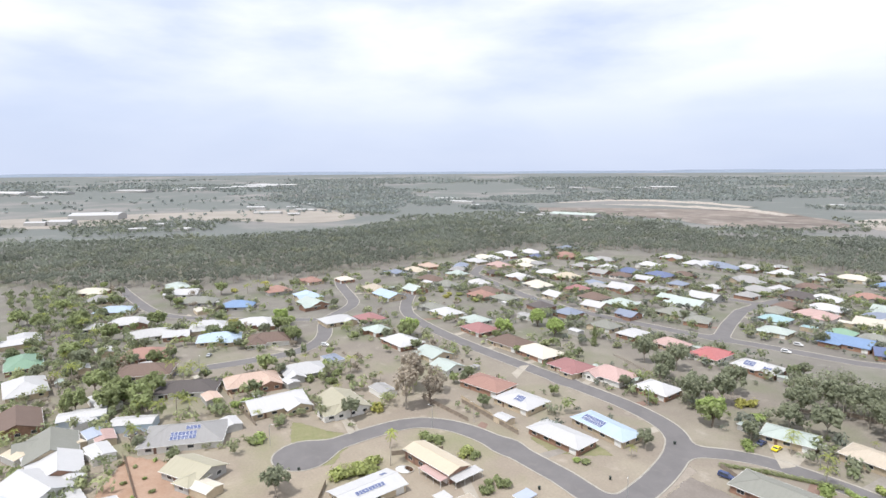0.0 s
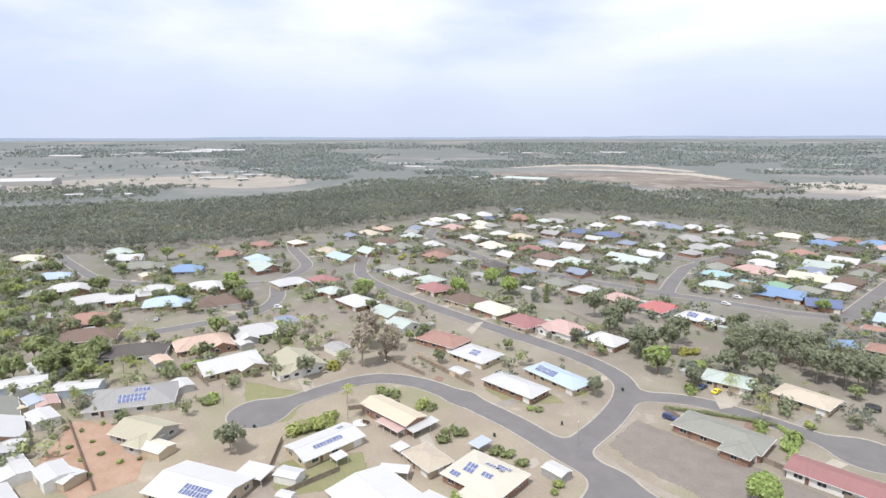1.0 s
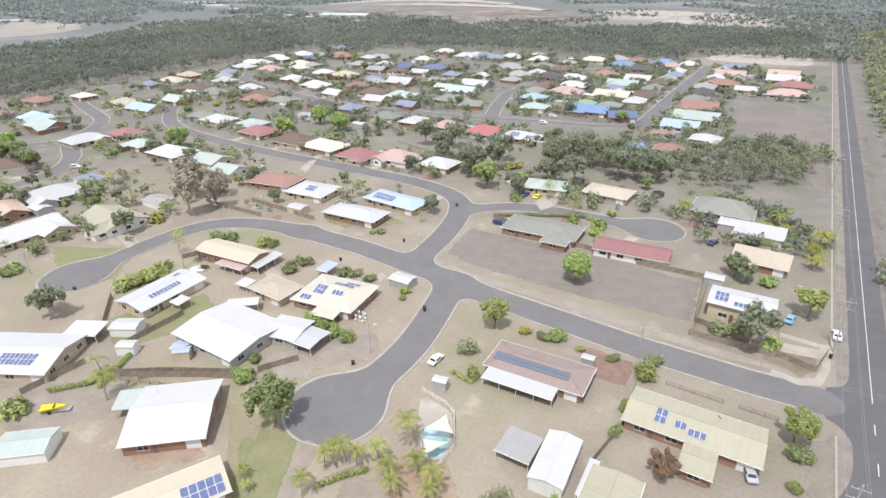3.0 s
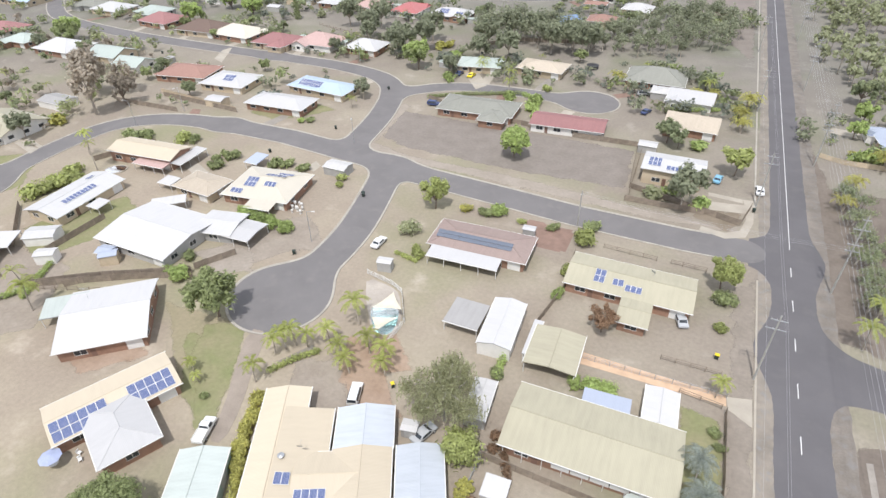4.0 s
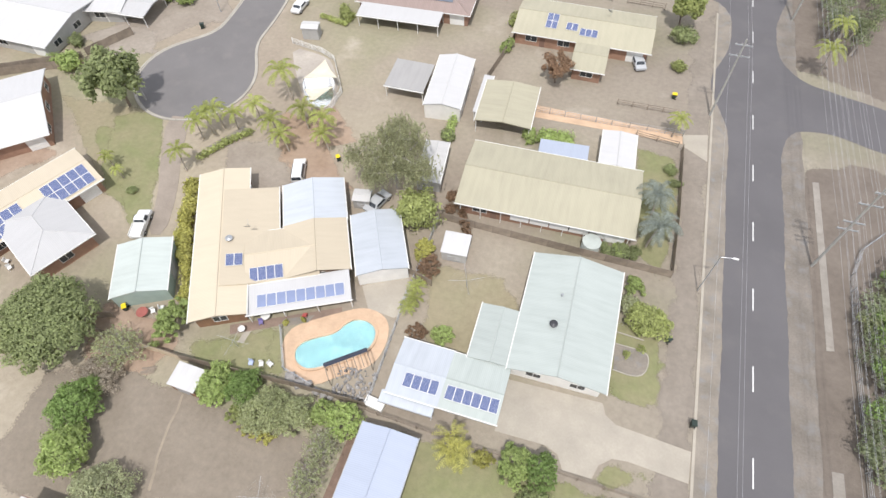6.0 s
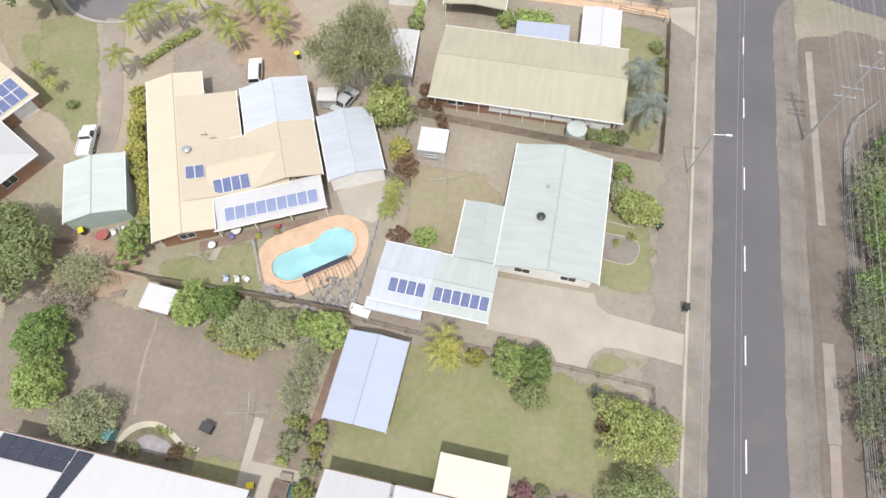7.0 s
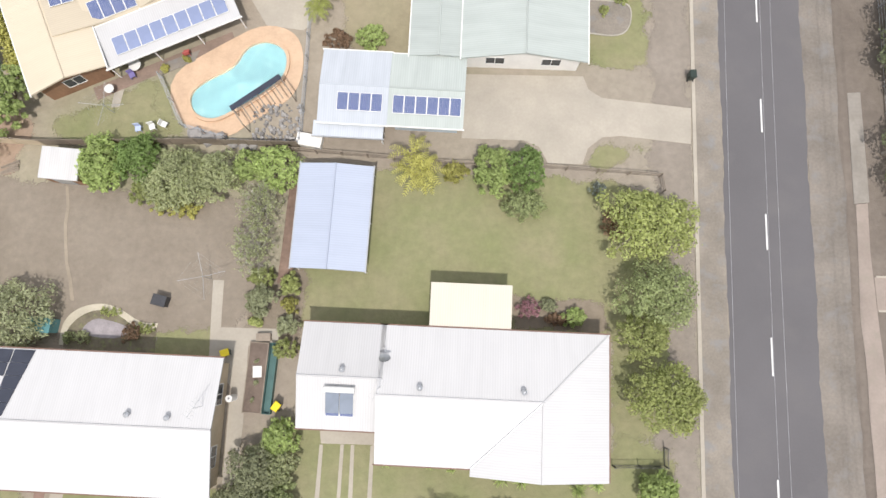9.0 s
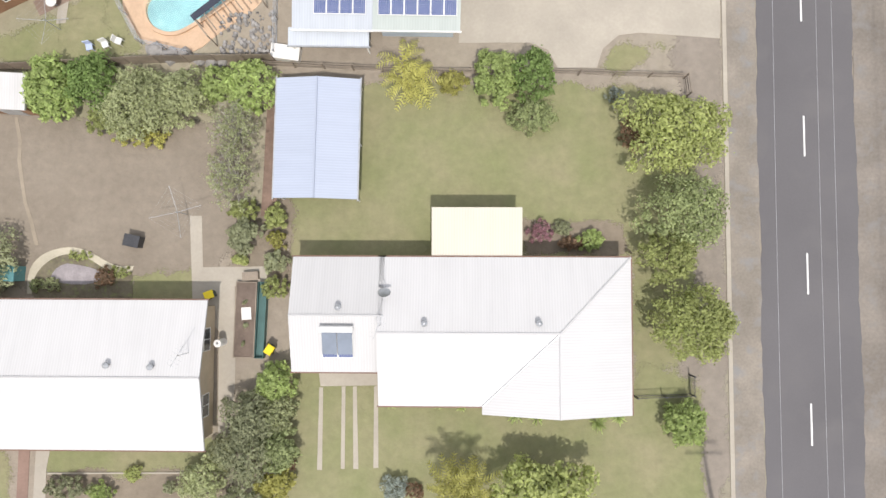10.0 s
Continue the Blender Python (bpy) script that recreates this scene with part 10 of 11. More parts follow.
def dish(x, y, z, turn):
    d = thing("satellite_dish", pose(x, y, z, 0, 0, turn), "grey satellite dish on a short mast", "satellite dish")
    part("mast", Solid().tube((0, 0, -0.3), (0, 0, 0.8), 0.03, n=6), M_STEEL, d)
    v, f = [(0, 0.02, 0.9)], []
    for k in (1, 2, 3):
        for i in range(16):
            a = 2 * math.pi * i / 16
            r = 0.16 * k
            v.append((math.cos(a) * r, 0.02 - 0.5 * r * r, 0.9 + math.sin(a) * r * 1.1))
    f += [(0, 1 + i, 1 + (i + 1) % 16) for i in range(16)]
    for k in (0, 1):
        f += [(1 + 16 * k + i, 17 + 16 * k + i, 17 + 16 * k + (i + 1) % 16, 1 + 16 * k + (i + 1) % 16) for i in range(16)]
    n = len(v)
    v += [(a, b + 0.03, c) for a, b, c in v]
    f += [tuple(n + i for i in reversed(q)) for q in f]
    part("bowl", mesh_from("bowl", v, f, M_STEEL), None, d, m=pose(0, 0, 0, -35))
    part("feed_arm", Solid().tube((0, 0, 0.6), (0, -0.5, 1.05), 0.015, n=5), M_STEEL, d)


dish(-3.35, -2.6, 3.6, 180)
dish(-35.6, 33.2, 4.2, 200)
dish(4.6, 93.0, 3.8, 150)
antenna(-3.6, -5.4, 4.0, 70)
antenna(-18.0, -7.6, 3.4, 60)
antenna(-92.0, 44.0, 4.3, 30)


def water_tank(x, y, r, h, label, material):
    t = thing("water_tank", pose(x, y, 0), label, "water tank")
    s = Solid()
    rings, n = 17, 22
    v = [(math.cos(2 * math.pi * i / n) * r * (1.0 if k % 2 else 0.975), math.sin(2 * math.pi * i / n) * r * (1.0 if k % 2 else 0.975), h * k / (rings - 1)) for k in range(rings) for i in range(n)]
    s.add(v, [(k * n + i, k * n + (i + 1) % n, (k + 1) * n + (i + 1) % n, (k + 1) * n + i) for k in range(rings - 1) for i in range(n)])
    part("drum", s, material, t)
    part("lid", Solid().tube((0, 0, h), (0, 0, h + 0.16), r * 1.02, r * 0.25, 22), material, t)


water_tank(8.7, 44.9, 1.25, 1.9, "round pale rainwater tank beside the house", mat("pale_tank", (0.44, 0.47, 0.43), 0.1, 0.8, 5.0, 0.6))
water_tank(-34.0, 216.5, 2.2, 1.4, "round above-ground pool with a dark cover", M_METALDARK)


def solar_heater(x, y, z, tilt):
    s = thing("solar_water_heater", pose(x, y, z, tilt), "solar water heater with a white tank and two collectors", "water heater")
    part("tank", Solid().tube((-1.25, 1.05, 0.28), (1.25, 1.05, 0.28), 0.25, n=16), M_TRIM, s)
    for k in (-0.58, 0.58):
        part("collector", Solid().box(k - 0.55, -1.0, 0.06, k + 0.55, 0.75, 0.14), mat("collector_glass", (0.20, 0.23, 0.28), 0.1, 0.6, 4.0, 0.25), s)


solar_heater(-6.9, -6.7, 3.55, 15)
# dark heating mats across the white house's roof
h = [o for o in bpy.data.objects if o.name.startswith("house") and o.parent is None and abs(o.location.x + 30.2) < 0.1 and abs(o.location.y + 9.4) < 0.1][0]
M_BLACKPV = mat("black_solar_mat", (0.05, 0.055, 0.075), 0.15, 0.6, 4.0, 0.35)


def roof_mat_panel(pts, label):
    """A thin dark mat that lies on the slope; pts in the house's plan."""
    v = []
    for dz in (0.03, 0.075):
        v += [(x, y, roof_point(11.3, "gable", 12, 2.8, y)[0] + dz) for x, y in pts]
    n = len(pts)
    part("solar_panel", Solid().add(v, [tuple(range(n - 1, -1, -1)), tuple(range(n, 2 * n))] + [(i, (i + 1) % n, n + (i + 1) % n, n + i) for i in range(n)]), M_BLACKPV, h, label)


for k in range(5):
    for q in (0, 1):
        x0, y0 = -12.6 + 1.6 * k, 5.55 - 1.1 * q
        roof_mat_panel([(x0 - 0.12 * q, y0), (x0 + 1.56 - 0.12 * q, y0), (x0 + 1.52 - 0.12 * q, y0 - 1.06), (x0 - 0.04 - 0.12 * q, y0 - 1.06)][::-1], "black solar panel")
for k in range(5):
    a, b = k / 5, (k + 0.97) / 5
    roof_mat_panel([(-4.5 - 0.45 * a, 5.55 - 5.3 * a), (-4.5 - 0.45 * b, 5.55 - 5.3 * b), (-2.75 - 1.2 * b, 5.55 - 5.3 * b), (-2.75 - 1.2 * a, 5.55 - 5.3 * a)], "black solar panel in a tapering row")


def box_thing(name, x, y, turn, size, material, label, category, z=0.0):
    """A small chest with a lid that overhangs."""
    w, d, hh = size
    t = thing(name, pose(x, y, z, 0, 0, turn), label, category)
    part("body", Solid().box(-w / 2, -d / 2, 0, w / 2, d / 2, hh * 0.9), material, t)
    part("lid", Solid().box(-w / 2 - 0.04, -d / 2 - 0.04, hh * 0.9, w / 2 + 0.04, d / 2 + 0.04, hh), material, t)


box_thing("dog_kennel", -24.1, 0.9, -12, (1.2, 0.9, 0.9), M_METALDARK, "small dark dog kennel on bare ground", "kennel")
box_thing("pump_box", -12.0, 16.3, -8, (2.3, 1.1, 0.8), M_WHITEWALL, "white pump box beside the fence", "pump box")
shed(-34.0, 12.7, -3, 3.6, 2.9, "skillion", "palegrey", "timber", 2.0, 5, "small grey lean-to shed by the fence")
shed(-24.0, 44.0, 10, 2.6, 2.2, "gable", "palegrey", "grey", 1.9, 8, "small grey garden shed near a driveway")
box_thing("garden_box", -14.6, -1.9, 4, (1.2, 0.6, 0.5), M_TIMBER, "timber planter box on concrete", "planter")
box_thing("garden_box", -14.9, -4.9, 4, (0.7, 0.9, 0.35), M_WHITEWALL, "white tub on gravel", "planter")


def garden_urn(x, y, k):
    """A turned white urn on a foot."""
    prof = [(0.16, 0.0), (0.16, 0.06), (0.07, 0.12), (0.07, 0.3), (0.2, 0.42), (0.26, 0.62), (0.2, 0.78), (0.25, 0.84), (0.18, 0.82)]
    n = 10
    v = [(math.cos(2 * math.pi * i / n) * r * k, math.sin(2 * math.pi * i / n) * r * k, z * k) for r, z in prof for i in range(n)]
    f = [(a * n + i, a * n + (i + 1) % n, (a + 1) * n + (i + 1) % n, (a + 1) * n + i) for a in range(len(prof) - 1) for i in range(n)]
    f += [tuple(range(n - 1, -1, -1)), tuple(range((len(prof) - 1) * n, len(prof) * n))]
    ob = new("garden_urn", mesh_from("garden_urn", v, f, M_WHITEWALL, smooth=True))
    ob.matrix_basis = pose(x, y, 0)
    tagged(ob, "white garden urn in a cluster beside the house", "urn", "white urns beside the drive")


for x, y, k in ((-80.6, 90.6, 1.2), (-79.8, 91.6, 1.5), (-79.0, 92.2, 1.1), (-77.9, 91.6, 1.4), (-76.8, 90.4, 1.2), (-77.8, 89.6, 1.6), (-78.6, 88.6, 1.1), (-76.4, 88.9, 1.3), (-79.4, 90.0, 1.3)):
    garden_urn(x, y, k)


def boat(x, y, turn):
    b = thing("boat", pose(x, y, 0, 0, 0, turn), "small yellow boat on a trailer", "boat")
    v, f = [], []
    n = 7
    for i in range(n):
        q = i / (n - 1)
        w = 0.95 * (1 - q ** 2.6)
        xx = -2.4 + 5.0 * q
        v += [(xx, -w, 1.25 + 0.15 * q), (xx, -w * 0.7, 0.7 + 0.2 * q), (xx, 0, 0.5 + 0.45 * q ** 2), (xx, w * 0.7, 0.7 + 0.2 * q), (xx, w, 1.25 + 0.15 * q), (xx, 0, 1.05)]
    for i in range(n - 1):
        for k in range(6):
            f.append((6 * i + k, 6 * i + 6 + k, 6 * i + 6 + (k + 1) % 6, 6 * i + (k + 1) % 6))
    f += [tuple(range(6)), tuple(6 * (n - 1) + k for k in reversed(range(6)))]
    part("hull", mesh_from("hull", v, f, M_YELLOW), None, b)
    part("windscreen", Solid().box(0.2, -0.6, 1.1, 0.3, 0.6, 1.55), M_GLASS, b)
    part("trailer", Solid().box(-2.2, -0.6, 0.3, 3.2, 0.6, 0.42), M_STEEL, b)
    for sg in (-1, 1):
        part("wheel", shared("trailer_wheel", lambda: Solid().tube((0, -0.1, 0), (0, 0.1, 0), 0.3, n=12).mesh("wheel", M_RUBBER)), None, b, m=pose(-0.6, sg * 0.75, 0.3))


boat(-110.2, 32.3, 42)
PALM.place(-114.3, 44.5, 1.1)
PALM.place(-113.9, 19.0, 1.3)
plant(-116.6, 28.4, 2.2, 2.2, 3.2, "olive", "beside the boat")
hedge([(-117.0, 35.0), (-112.5, 40.5), (-110.5, 45.5)], 1.6, 1.5, "lush", "overgrown green hedge along the fence")


def umbrella(x, y):
    u = thing("garden_umbrella", pose(x, y, 0), "pale blue garden umbrella over a table", "umbrella")
    part("pole", Solid().tube((0, 0, 0), (0, 0, 2.5), 0.03, n=7), M_TRIM, u)
    part("canopy", Solid().tube((0, 0, 2.05), (0, 0, 2.6), 1.6, 0.05, 8), mat("blue_canvas", (0.36, 0.40, 0.55), 0.1, 0.8, 5.0, 0.8), u)
    part("table", Solid().tube((0, 0, 0.68), (0, 0, 0.74), 0.7, n=16), M_TRIM, u)


umbrella(-69.3, 18.2)

# garden arc of pale edging with a gravel middle
outer = rounded([(-33.0, -3.4), (-33.0, -1.8), (-32.5, -0.7), (-31.3, 0.15), (-29.4, 0.5), (-27.8, 0.0), (-26.3, -0.9), (-25.4, -1.15), (-24.3, -1.1)], 2)
inner = rounded([(-32.6, -3.4), (-32.5, -2.2), (-32.0, -1.3), (-30.9, -0.4), (-29.3, -0.05), (-28.0, -0.5), (-26.6, -1.4), (-25.6, -1.65), (-24.4, -1.55)], 2)
patch("garden_path", outer + inner[::-1], 0.04, mat("pale_path", (0.50, 0.45, 0.35), 0.12, 0.5, 5.0, 0.9), "curved pale path round a garden bed", "path")
patch("arched_bed", inner + [(-24.3, -3.7), (-32.4, -3.7)], 0.03, mat("bed_soil", (0.19, 0.165, 0.115), 0.25, 0.8, 4.0, 0.95, dirt=(0.20, 0.22, 0.09)), "planted bed of dark soil and low green plants", "garden bed")
patch("gravel_bed", [(-31.2, -2.4), (-30.9, -1.5), (-30.0, -0.9), (-29.0, -1.0), (-27.6, -1.3), (-26.8, -1.7), (-27.1, -2.4), (-28.6, -2.7)], 0.05, mat("mauve_gravel", (0.31, 0.28, 0.285), 0.2, 0.8, 6.0, 0.95, bump=0.4), "mauve-grey gravel in the middle of a garden bed", "garden bed", smooth=1)
patch("track", [(-34.6, 11.2), (-34.25, 11.2), (-33.8, 7.4), (-33.2, 4.0), (-32.3, 0.6), (-32.6, 0.6), (-33.5, 4.0), (-34.1, 7.4)], 0.0365, mat("worn_track", (0.31, 0.26, 0.20), 0.12, 0.5, 3.0, 0.95), "worn pale track across the yard", "path", wobble=0.25)


# ---- yards of the farther streets ----
def near_any(spots, x, y, d):
    return any(abs(a - x) < d and abs(b - y) < d for a, b in spots)


HOMES = [(o.matrix_basis.translation.x, o.matrix_basis.translation.y) for o in bpy.data.objects if o.parent is None and o.get("category") in ("house", "shed")]
rng = random.Random(77)
FAR_SHRUBS = {}


def far_shrub(leaves, x, y, r, h):
    """Adds a shrub or small tree to the joined greenery of the far yards."""
    blobs = [(Vector((x + rng.uniform(-r, r) * 0.5, y + rng.uniform(-r, r) * 0.5, h * rng.uniform(0.4, 0.75))), (r * rng.uniform(0.45, 0.75), r * rng.uniform(0.45, 0.75), h * rng.uniform(0.2, 0.32))) for _ in range(4)]
    v, f = leaf_cloud(rng, blob_points(rng, 26 if r < 2.45 else 50, blobs), 0.5 if r < 2.45 else 0.82)
    FAR_SHRUBS.setdefault(leaves, []).append((v, f))


PLANTED = [(o.matrix_basis.translation.x, o.matrix_basis.translation.y) for o in bpy.data.objects if o.parent is None and o.get("category") in ("tree", "shrub", "palm tree", "car", "swimming pool")]
POOL = [DARKTREE, GUM, PALM, PALM, OLDTREE, GUM, OLDTREE]
SHADES = ["forest", "scrub", "dark", "thicket", "scrub", "thicket", "forest", "gum"]
PALE_SHADES = ["gum", "dark", "thicket", "olive", "gum", "bare", "thicket", "olive"]
taken = []
for hx, hy in HOMES:
    mid = hx > -180 and hy < 180
    if mid and (math.hypot(hx + 10, hy - 30) < 165 or hx > 40):
        continue
    west = hx < -250 and hy < 140
    close = math.hypot(hx, hy) < 330
    shades = PALE_SHADES if hx < -170 and hy < 230 else SHADES
    for q in range(9 if mid else 22 if west else 20 if hx < -170 and hy < 230 else 34):
        a, r = rng.uniform(0, 6.28), rng.uniform(9, 19)
        x, y = hx + r * math.cos(a) * 1.15, hy + r * math.sin(a)
        if near_any(HOMES, x, y, 8.0) or near_any(taken, x, y, 1.9):
            continue
        if road_field(STREETS, np.array([[x]]), np.array([[y]]), 5.0)[0, 0] < 1.5:
            continue
        taken.append((x, y))
        if mid and near_any(PLANTED, x, y, 2.5):
            continue
        if q < (3 if west else 1) or (close and q < 2):
            POOL[rng.randrange(len(POOL))].place(x, y, rng.uniform(0.65, 1.05) * (1.15 if west else 1.0))
        elif rng.random() < 0.35:
            far_shrub(shades[rng.randrange(len(shades))], x, y, rng.uniform(2.5, 4.2), rng.uniform(3.8, 7.2))
        else:
            far_shrub(shades[rng.randrange(len(shades))], x, y, rng.uniform(1.3, 2.4), rng.uniform(1.6, 3.6))
for leaves, items in FAR_SHRUBS.items():
    k, vs, fs = 0, [], []
    for v, f in items:
        vs.append(v)
        fs.append(f + k)
        k += len(v)
    ob = thing("yard_greenery", Matrix(), "mixed shrubs and small trees of the far yards", "shrubs", kind="stuff")
    part("foliage", cloud_mesh("foliage", np.concatenate(vs), np.concatenate(fs), LEAVES[leaves]), None, ob)
# concrete drives from the street to each house
LINES = [(Vector((*a, 0)), Vector((*b, 0)), half) for pts, half in STREETS for a, b in zip(pts[:-1], pts[1:])]
drives = 0
for hx, hy in HOMES:
    if math.hypot(hx + 10, hy - 30) < 120 or math.hypot(hx, hy) > 560 or drives > 110:
        continue
    best = None
    for a, b, half in LINES:
        d = b - a
        q = max(0.0, min(1.0, (Vector((hx, hy, 0)) - a).dot(d) / max(d.length_squared, 1e-6)))
        p = a + d * q
        r = (Vector((hx, hy, 0)) - p).length
        if best is None or r < best[0]:
            best = (r, p, half)
    r, p, half = best
    if not half + 7 < r < half + 20:
        continue
    u = (Vector((hx, hy, 0)) - p).normalized()
    w = Vector((-u.y, u.x, 0))
    o = w * rng.choice((-5.0, 5.0))
    a, b = p + u * (half + 0.3) + o * 0.7, p + u * (r - 5.0) + o
    patch("driveway", [(a.x - w.x * 1.9, a.y - w.y * 1.9), (a.x + w.x * 1.9, a.y + w.y * 1.9), (b.x + w.x * 1.6, b.y + w.y * 1.6), (b.x - w.x * 1.6, b.y - w.y * 1.6)], 0.03, rng.choice((M_CONC, M_CONC, M_OLDCONC, M_REDPAVE)), "worn concrete driveway to a house", "driveway")
    drives += 1
sheds = 0
for hx, hy in HOMES:
    if math.hypot(hx + 10, hy - 30) < 170 or math.hypot(hx, hy) > 600 or rng.random() < 0.45 or sheds > 55:
        continue
    a = rng.uniform(0, 6.28)
    x, y = hx + 13 * math.cos(a), hy + 12 * math.sin(a)
    if near_any(HOMES, x, y, 9.5) or road_field(STREETS, np.array([[x]]), np.array([[y]]), 5.0)[0, 0] < 4.0:
        continue
    shed(x, y, rng.choice((0, 90, 8, -5)), rng.uniform(3.5, 6.5), rng.uniform(2.8, 4.0), "gable", rng.choice(("white", "palegrey", "cream", "mint", "grey")), "grey", 2.1, 8, doors=False)
    sheds += 1
# back fences between the lots
for hx, hy in HOMES:
    if (hx > -180 and hy < 180) or rng.random() < 0.95:
        continue
    y = hy + rng.choice((-11.5, 11.5))
    x0, x1 = hx - 11, hx + 11
    if road_field(STREETS, np.array([[x0, hx, x1]]), np.array([[y, y, y]]), 5.0).min() < 1.0 or any(abs(a - hx) < 14 and abs(b - y) < 7.5 for a, b in HOMES):
        continue
    fence([(x0, y), (x1, y)], rng.choice(("paling", "paling", "white")))


# ---- far country ----
CLEARED = [(-1062, 1086), (-1102, 1250), (-1060, 1400), (-976, 1470), (-804, 1475), (-675, 1440), (-514, 1279), (-361, 1121), (-321, 1022), (-362, 908), (-457, 932), (-485, 915), (-643, 978), (-760, 954), (-859, 900), (-930, 960)]
SANDPIT = [(-381, 1199), (-332, 1293), (-220, 1270), (-118, 1238), (-50, 1111), (-50, 1002), (-116, 964), (-208, 998), (-307, 1031)]
PADDOCK = [(-1880, -160), (-1500, -120), (-1180, -40), (-1130, 120), (-1240, 260), (-1130, 300), (-960, 400), (-1000, 560), (-1300, 600), (-1600, 640), (-2100, 500), (-2300, 100)]
HOMESTEAD = [(-1160, 40), (-960, 60), (-930, 240), (-1030, 300), (-1180, 230), (-1230, 130)]


def plain_trees(name, leaves, seed, r0, r1, spacing, level, label, n, size):
    """Trees strewn over the plain in drifts and lines, thin on the paddocks and absent from cleared ground."""
    rng = random.Random(seed)
    lv, lf, k = [], [], 0
    r = r0
    while r < r1:
        step = spacing * r / r0
        a = -14.0
        while a < 104.0:
            a += math.degrees(step / r) * rng.uniform(0.5, 1.5)
            q = r + rng.uniform(-0.6, 0.6) * step
            x, y = -q * math.sin(radians(a)), q * math.cos(radians(a))
            d = 0.5 + 0.5 * noise.noise((x * 0.0016, y * 0.0016, seed)) + 0.28 * noise.noise((x * 0.007, y * 0.007, seed + 5))
            bare = inside(PADDOCK, x, y)
            lone = bare and rng.random() < 0.045
            if (d < level or bare) and not lone and not inside(HOMESTEAD, x, y):
                continue
            if inside(CLEARED, x, y) or inside(FOREST, x, y) or (inside(SANDPIT, x, y) and rng.random() < 0.45):
                continue
            h = rng.uniform(5.5, 11)
            w = h * rng.uniform(0.6, 1.1)
            z0 = far_lift(x, y)
            blobs = [(Vector((x + rng.uniform(-w, w) * 0.5, y + rng.uniform(-w, w) * 0.5, z0 + h * rng.uniform(0.3, 0.7))), (w * 0.7, w * 0.7, h * 0.26)) for _ in range(3)]
            v, f = leaf_cloud(rng, blob_points(rng, n, blobs), size * (0.8 + 0.2 * r / r0), 0.35)
            lv.append(v)
            lf.append(f + k)
            k += len(v)
        r += step
    ob = thing(name, Matrix(), label, "woods", kind="stuff")
    part("foliage", cloud_mesh("foliage", np.concatenate(lv), np.concatenate(lf), LEAVES[leaves]), None, ob)


plain_trees("far_trees", "forest", 31, 640, 1250, 9.0, 0.43, "open bush and scattered trees beyond the forest", 13, 1.9)
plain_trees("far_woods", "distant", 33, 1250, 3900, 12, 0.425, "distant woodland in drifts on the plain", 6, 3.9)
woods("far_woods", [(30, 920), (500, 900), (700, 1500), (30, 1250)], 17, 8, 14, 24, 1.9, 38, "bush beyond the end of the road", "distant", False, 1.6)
patch("cleared_ground", CLEARED, 0.3, mat("graded_earth", (0.235, 0.198, 0.17), 0.3, 0.009, 0.06, 0.95, dirt=(0.36, 0.325, 0.29)), "wide cleared brown ground beyond the forest", "bare ground", smooth=1, wobble=13, seed=3, grain=16)
patch("sand_pit", SANDPIT, 0.3, mat("dug_sand", (0.42, 0.38, 0.335), 0.3, 0.016, 0.1, 0.95, dirt=(0.27, 0.235, 0.205)), "pale bare sand beyond the forest", "bare ground", smooth=1, wobble=11, seed=4, grain=16)
patch("dry_paddock", PADDOCK, 0.3, mat("pale_grass", (0.335, 0.30, 0.262), 0.12, 0.012, 0.3, 0.95, dirt=(0.29, 0.28, 0.225)), "pale dry paddock with fence lines", "field", smooth=1, wobble=14, seed=5, grain=18)
patch("sandy_clearing", [(-84, 627), (-70, 598), (-6, 601), (10, 608), (6, 673), (-55, 669)], 0.05, M_SAND, "pale sandy clearing behind the last houses", "bare ground", smooth=1, wobble=2, seed=6)
patch("brown_paddock", [(-25, 395), (19, 393), (20, 322), (12, 323), (-1, 338), (-21, 342)], 0.03, mat("ploughed_earth", (0.225, 0.192, 0.17), 0.1, 0.05, 1.0, 0.95), "bare brown paddock beside the houses", "field", wobble=0.8, seed=7)


def distant_ridge():
    """Low hills that close the horizon; their blue-grey is distance haze put into the colour."""
    v, f, n = [], [], 360
    for i in range(n):
        a = 2 * math.pi * i / n
        h = 19 + 9 * noise.noise((math.cos(a) * 6, math.sin(a) * 6, 2)) + 4 * noise.noise((math.cos(a) * 25, math.sin(a) * 25, 5))
        for r, z in ((4780, 55.0), (4830, 66.0 + h), (4890, 60.0)):
            v.append((r * math.cos(a), r * math.sin(a), z))
    for i in range(n):
        j = (i + 1) % n
        for k in (0, 1):
            f.append((3 * i + k, 3 * j + k, 3 * j + k + 1, 3 * i + k + 1))
    return tagged(new("backdrop", mesh_from("backdrop", v, f, mat("hazed_hills", (0.23, 0.27, 0.33), 0.06, 0.002, 0.01, 0.95), smooth=True)), "low blue-grey hills on the horizon", "hills", kind="structure")


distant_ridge()


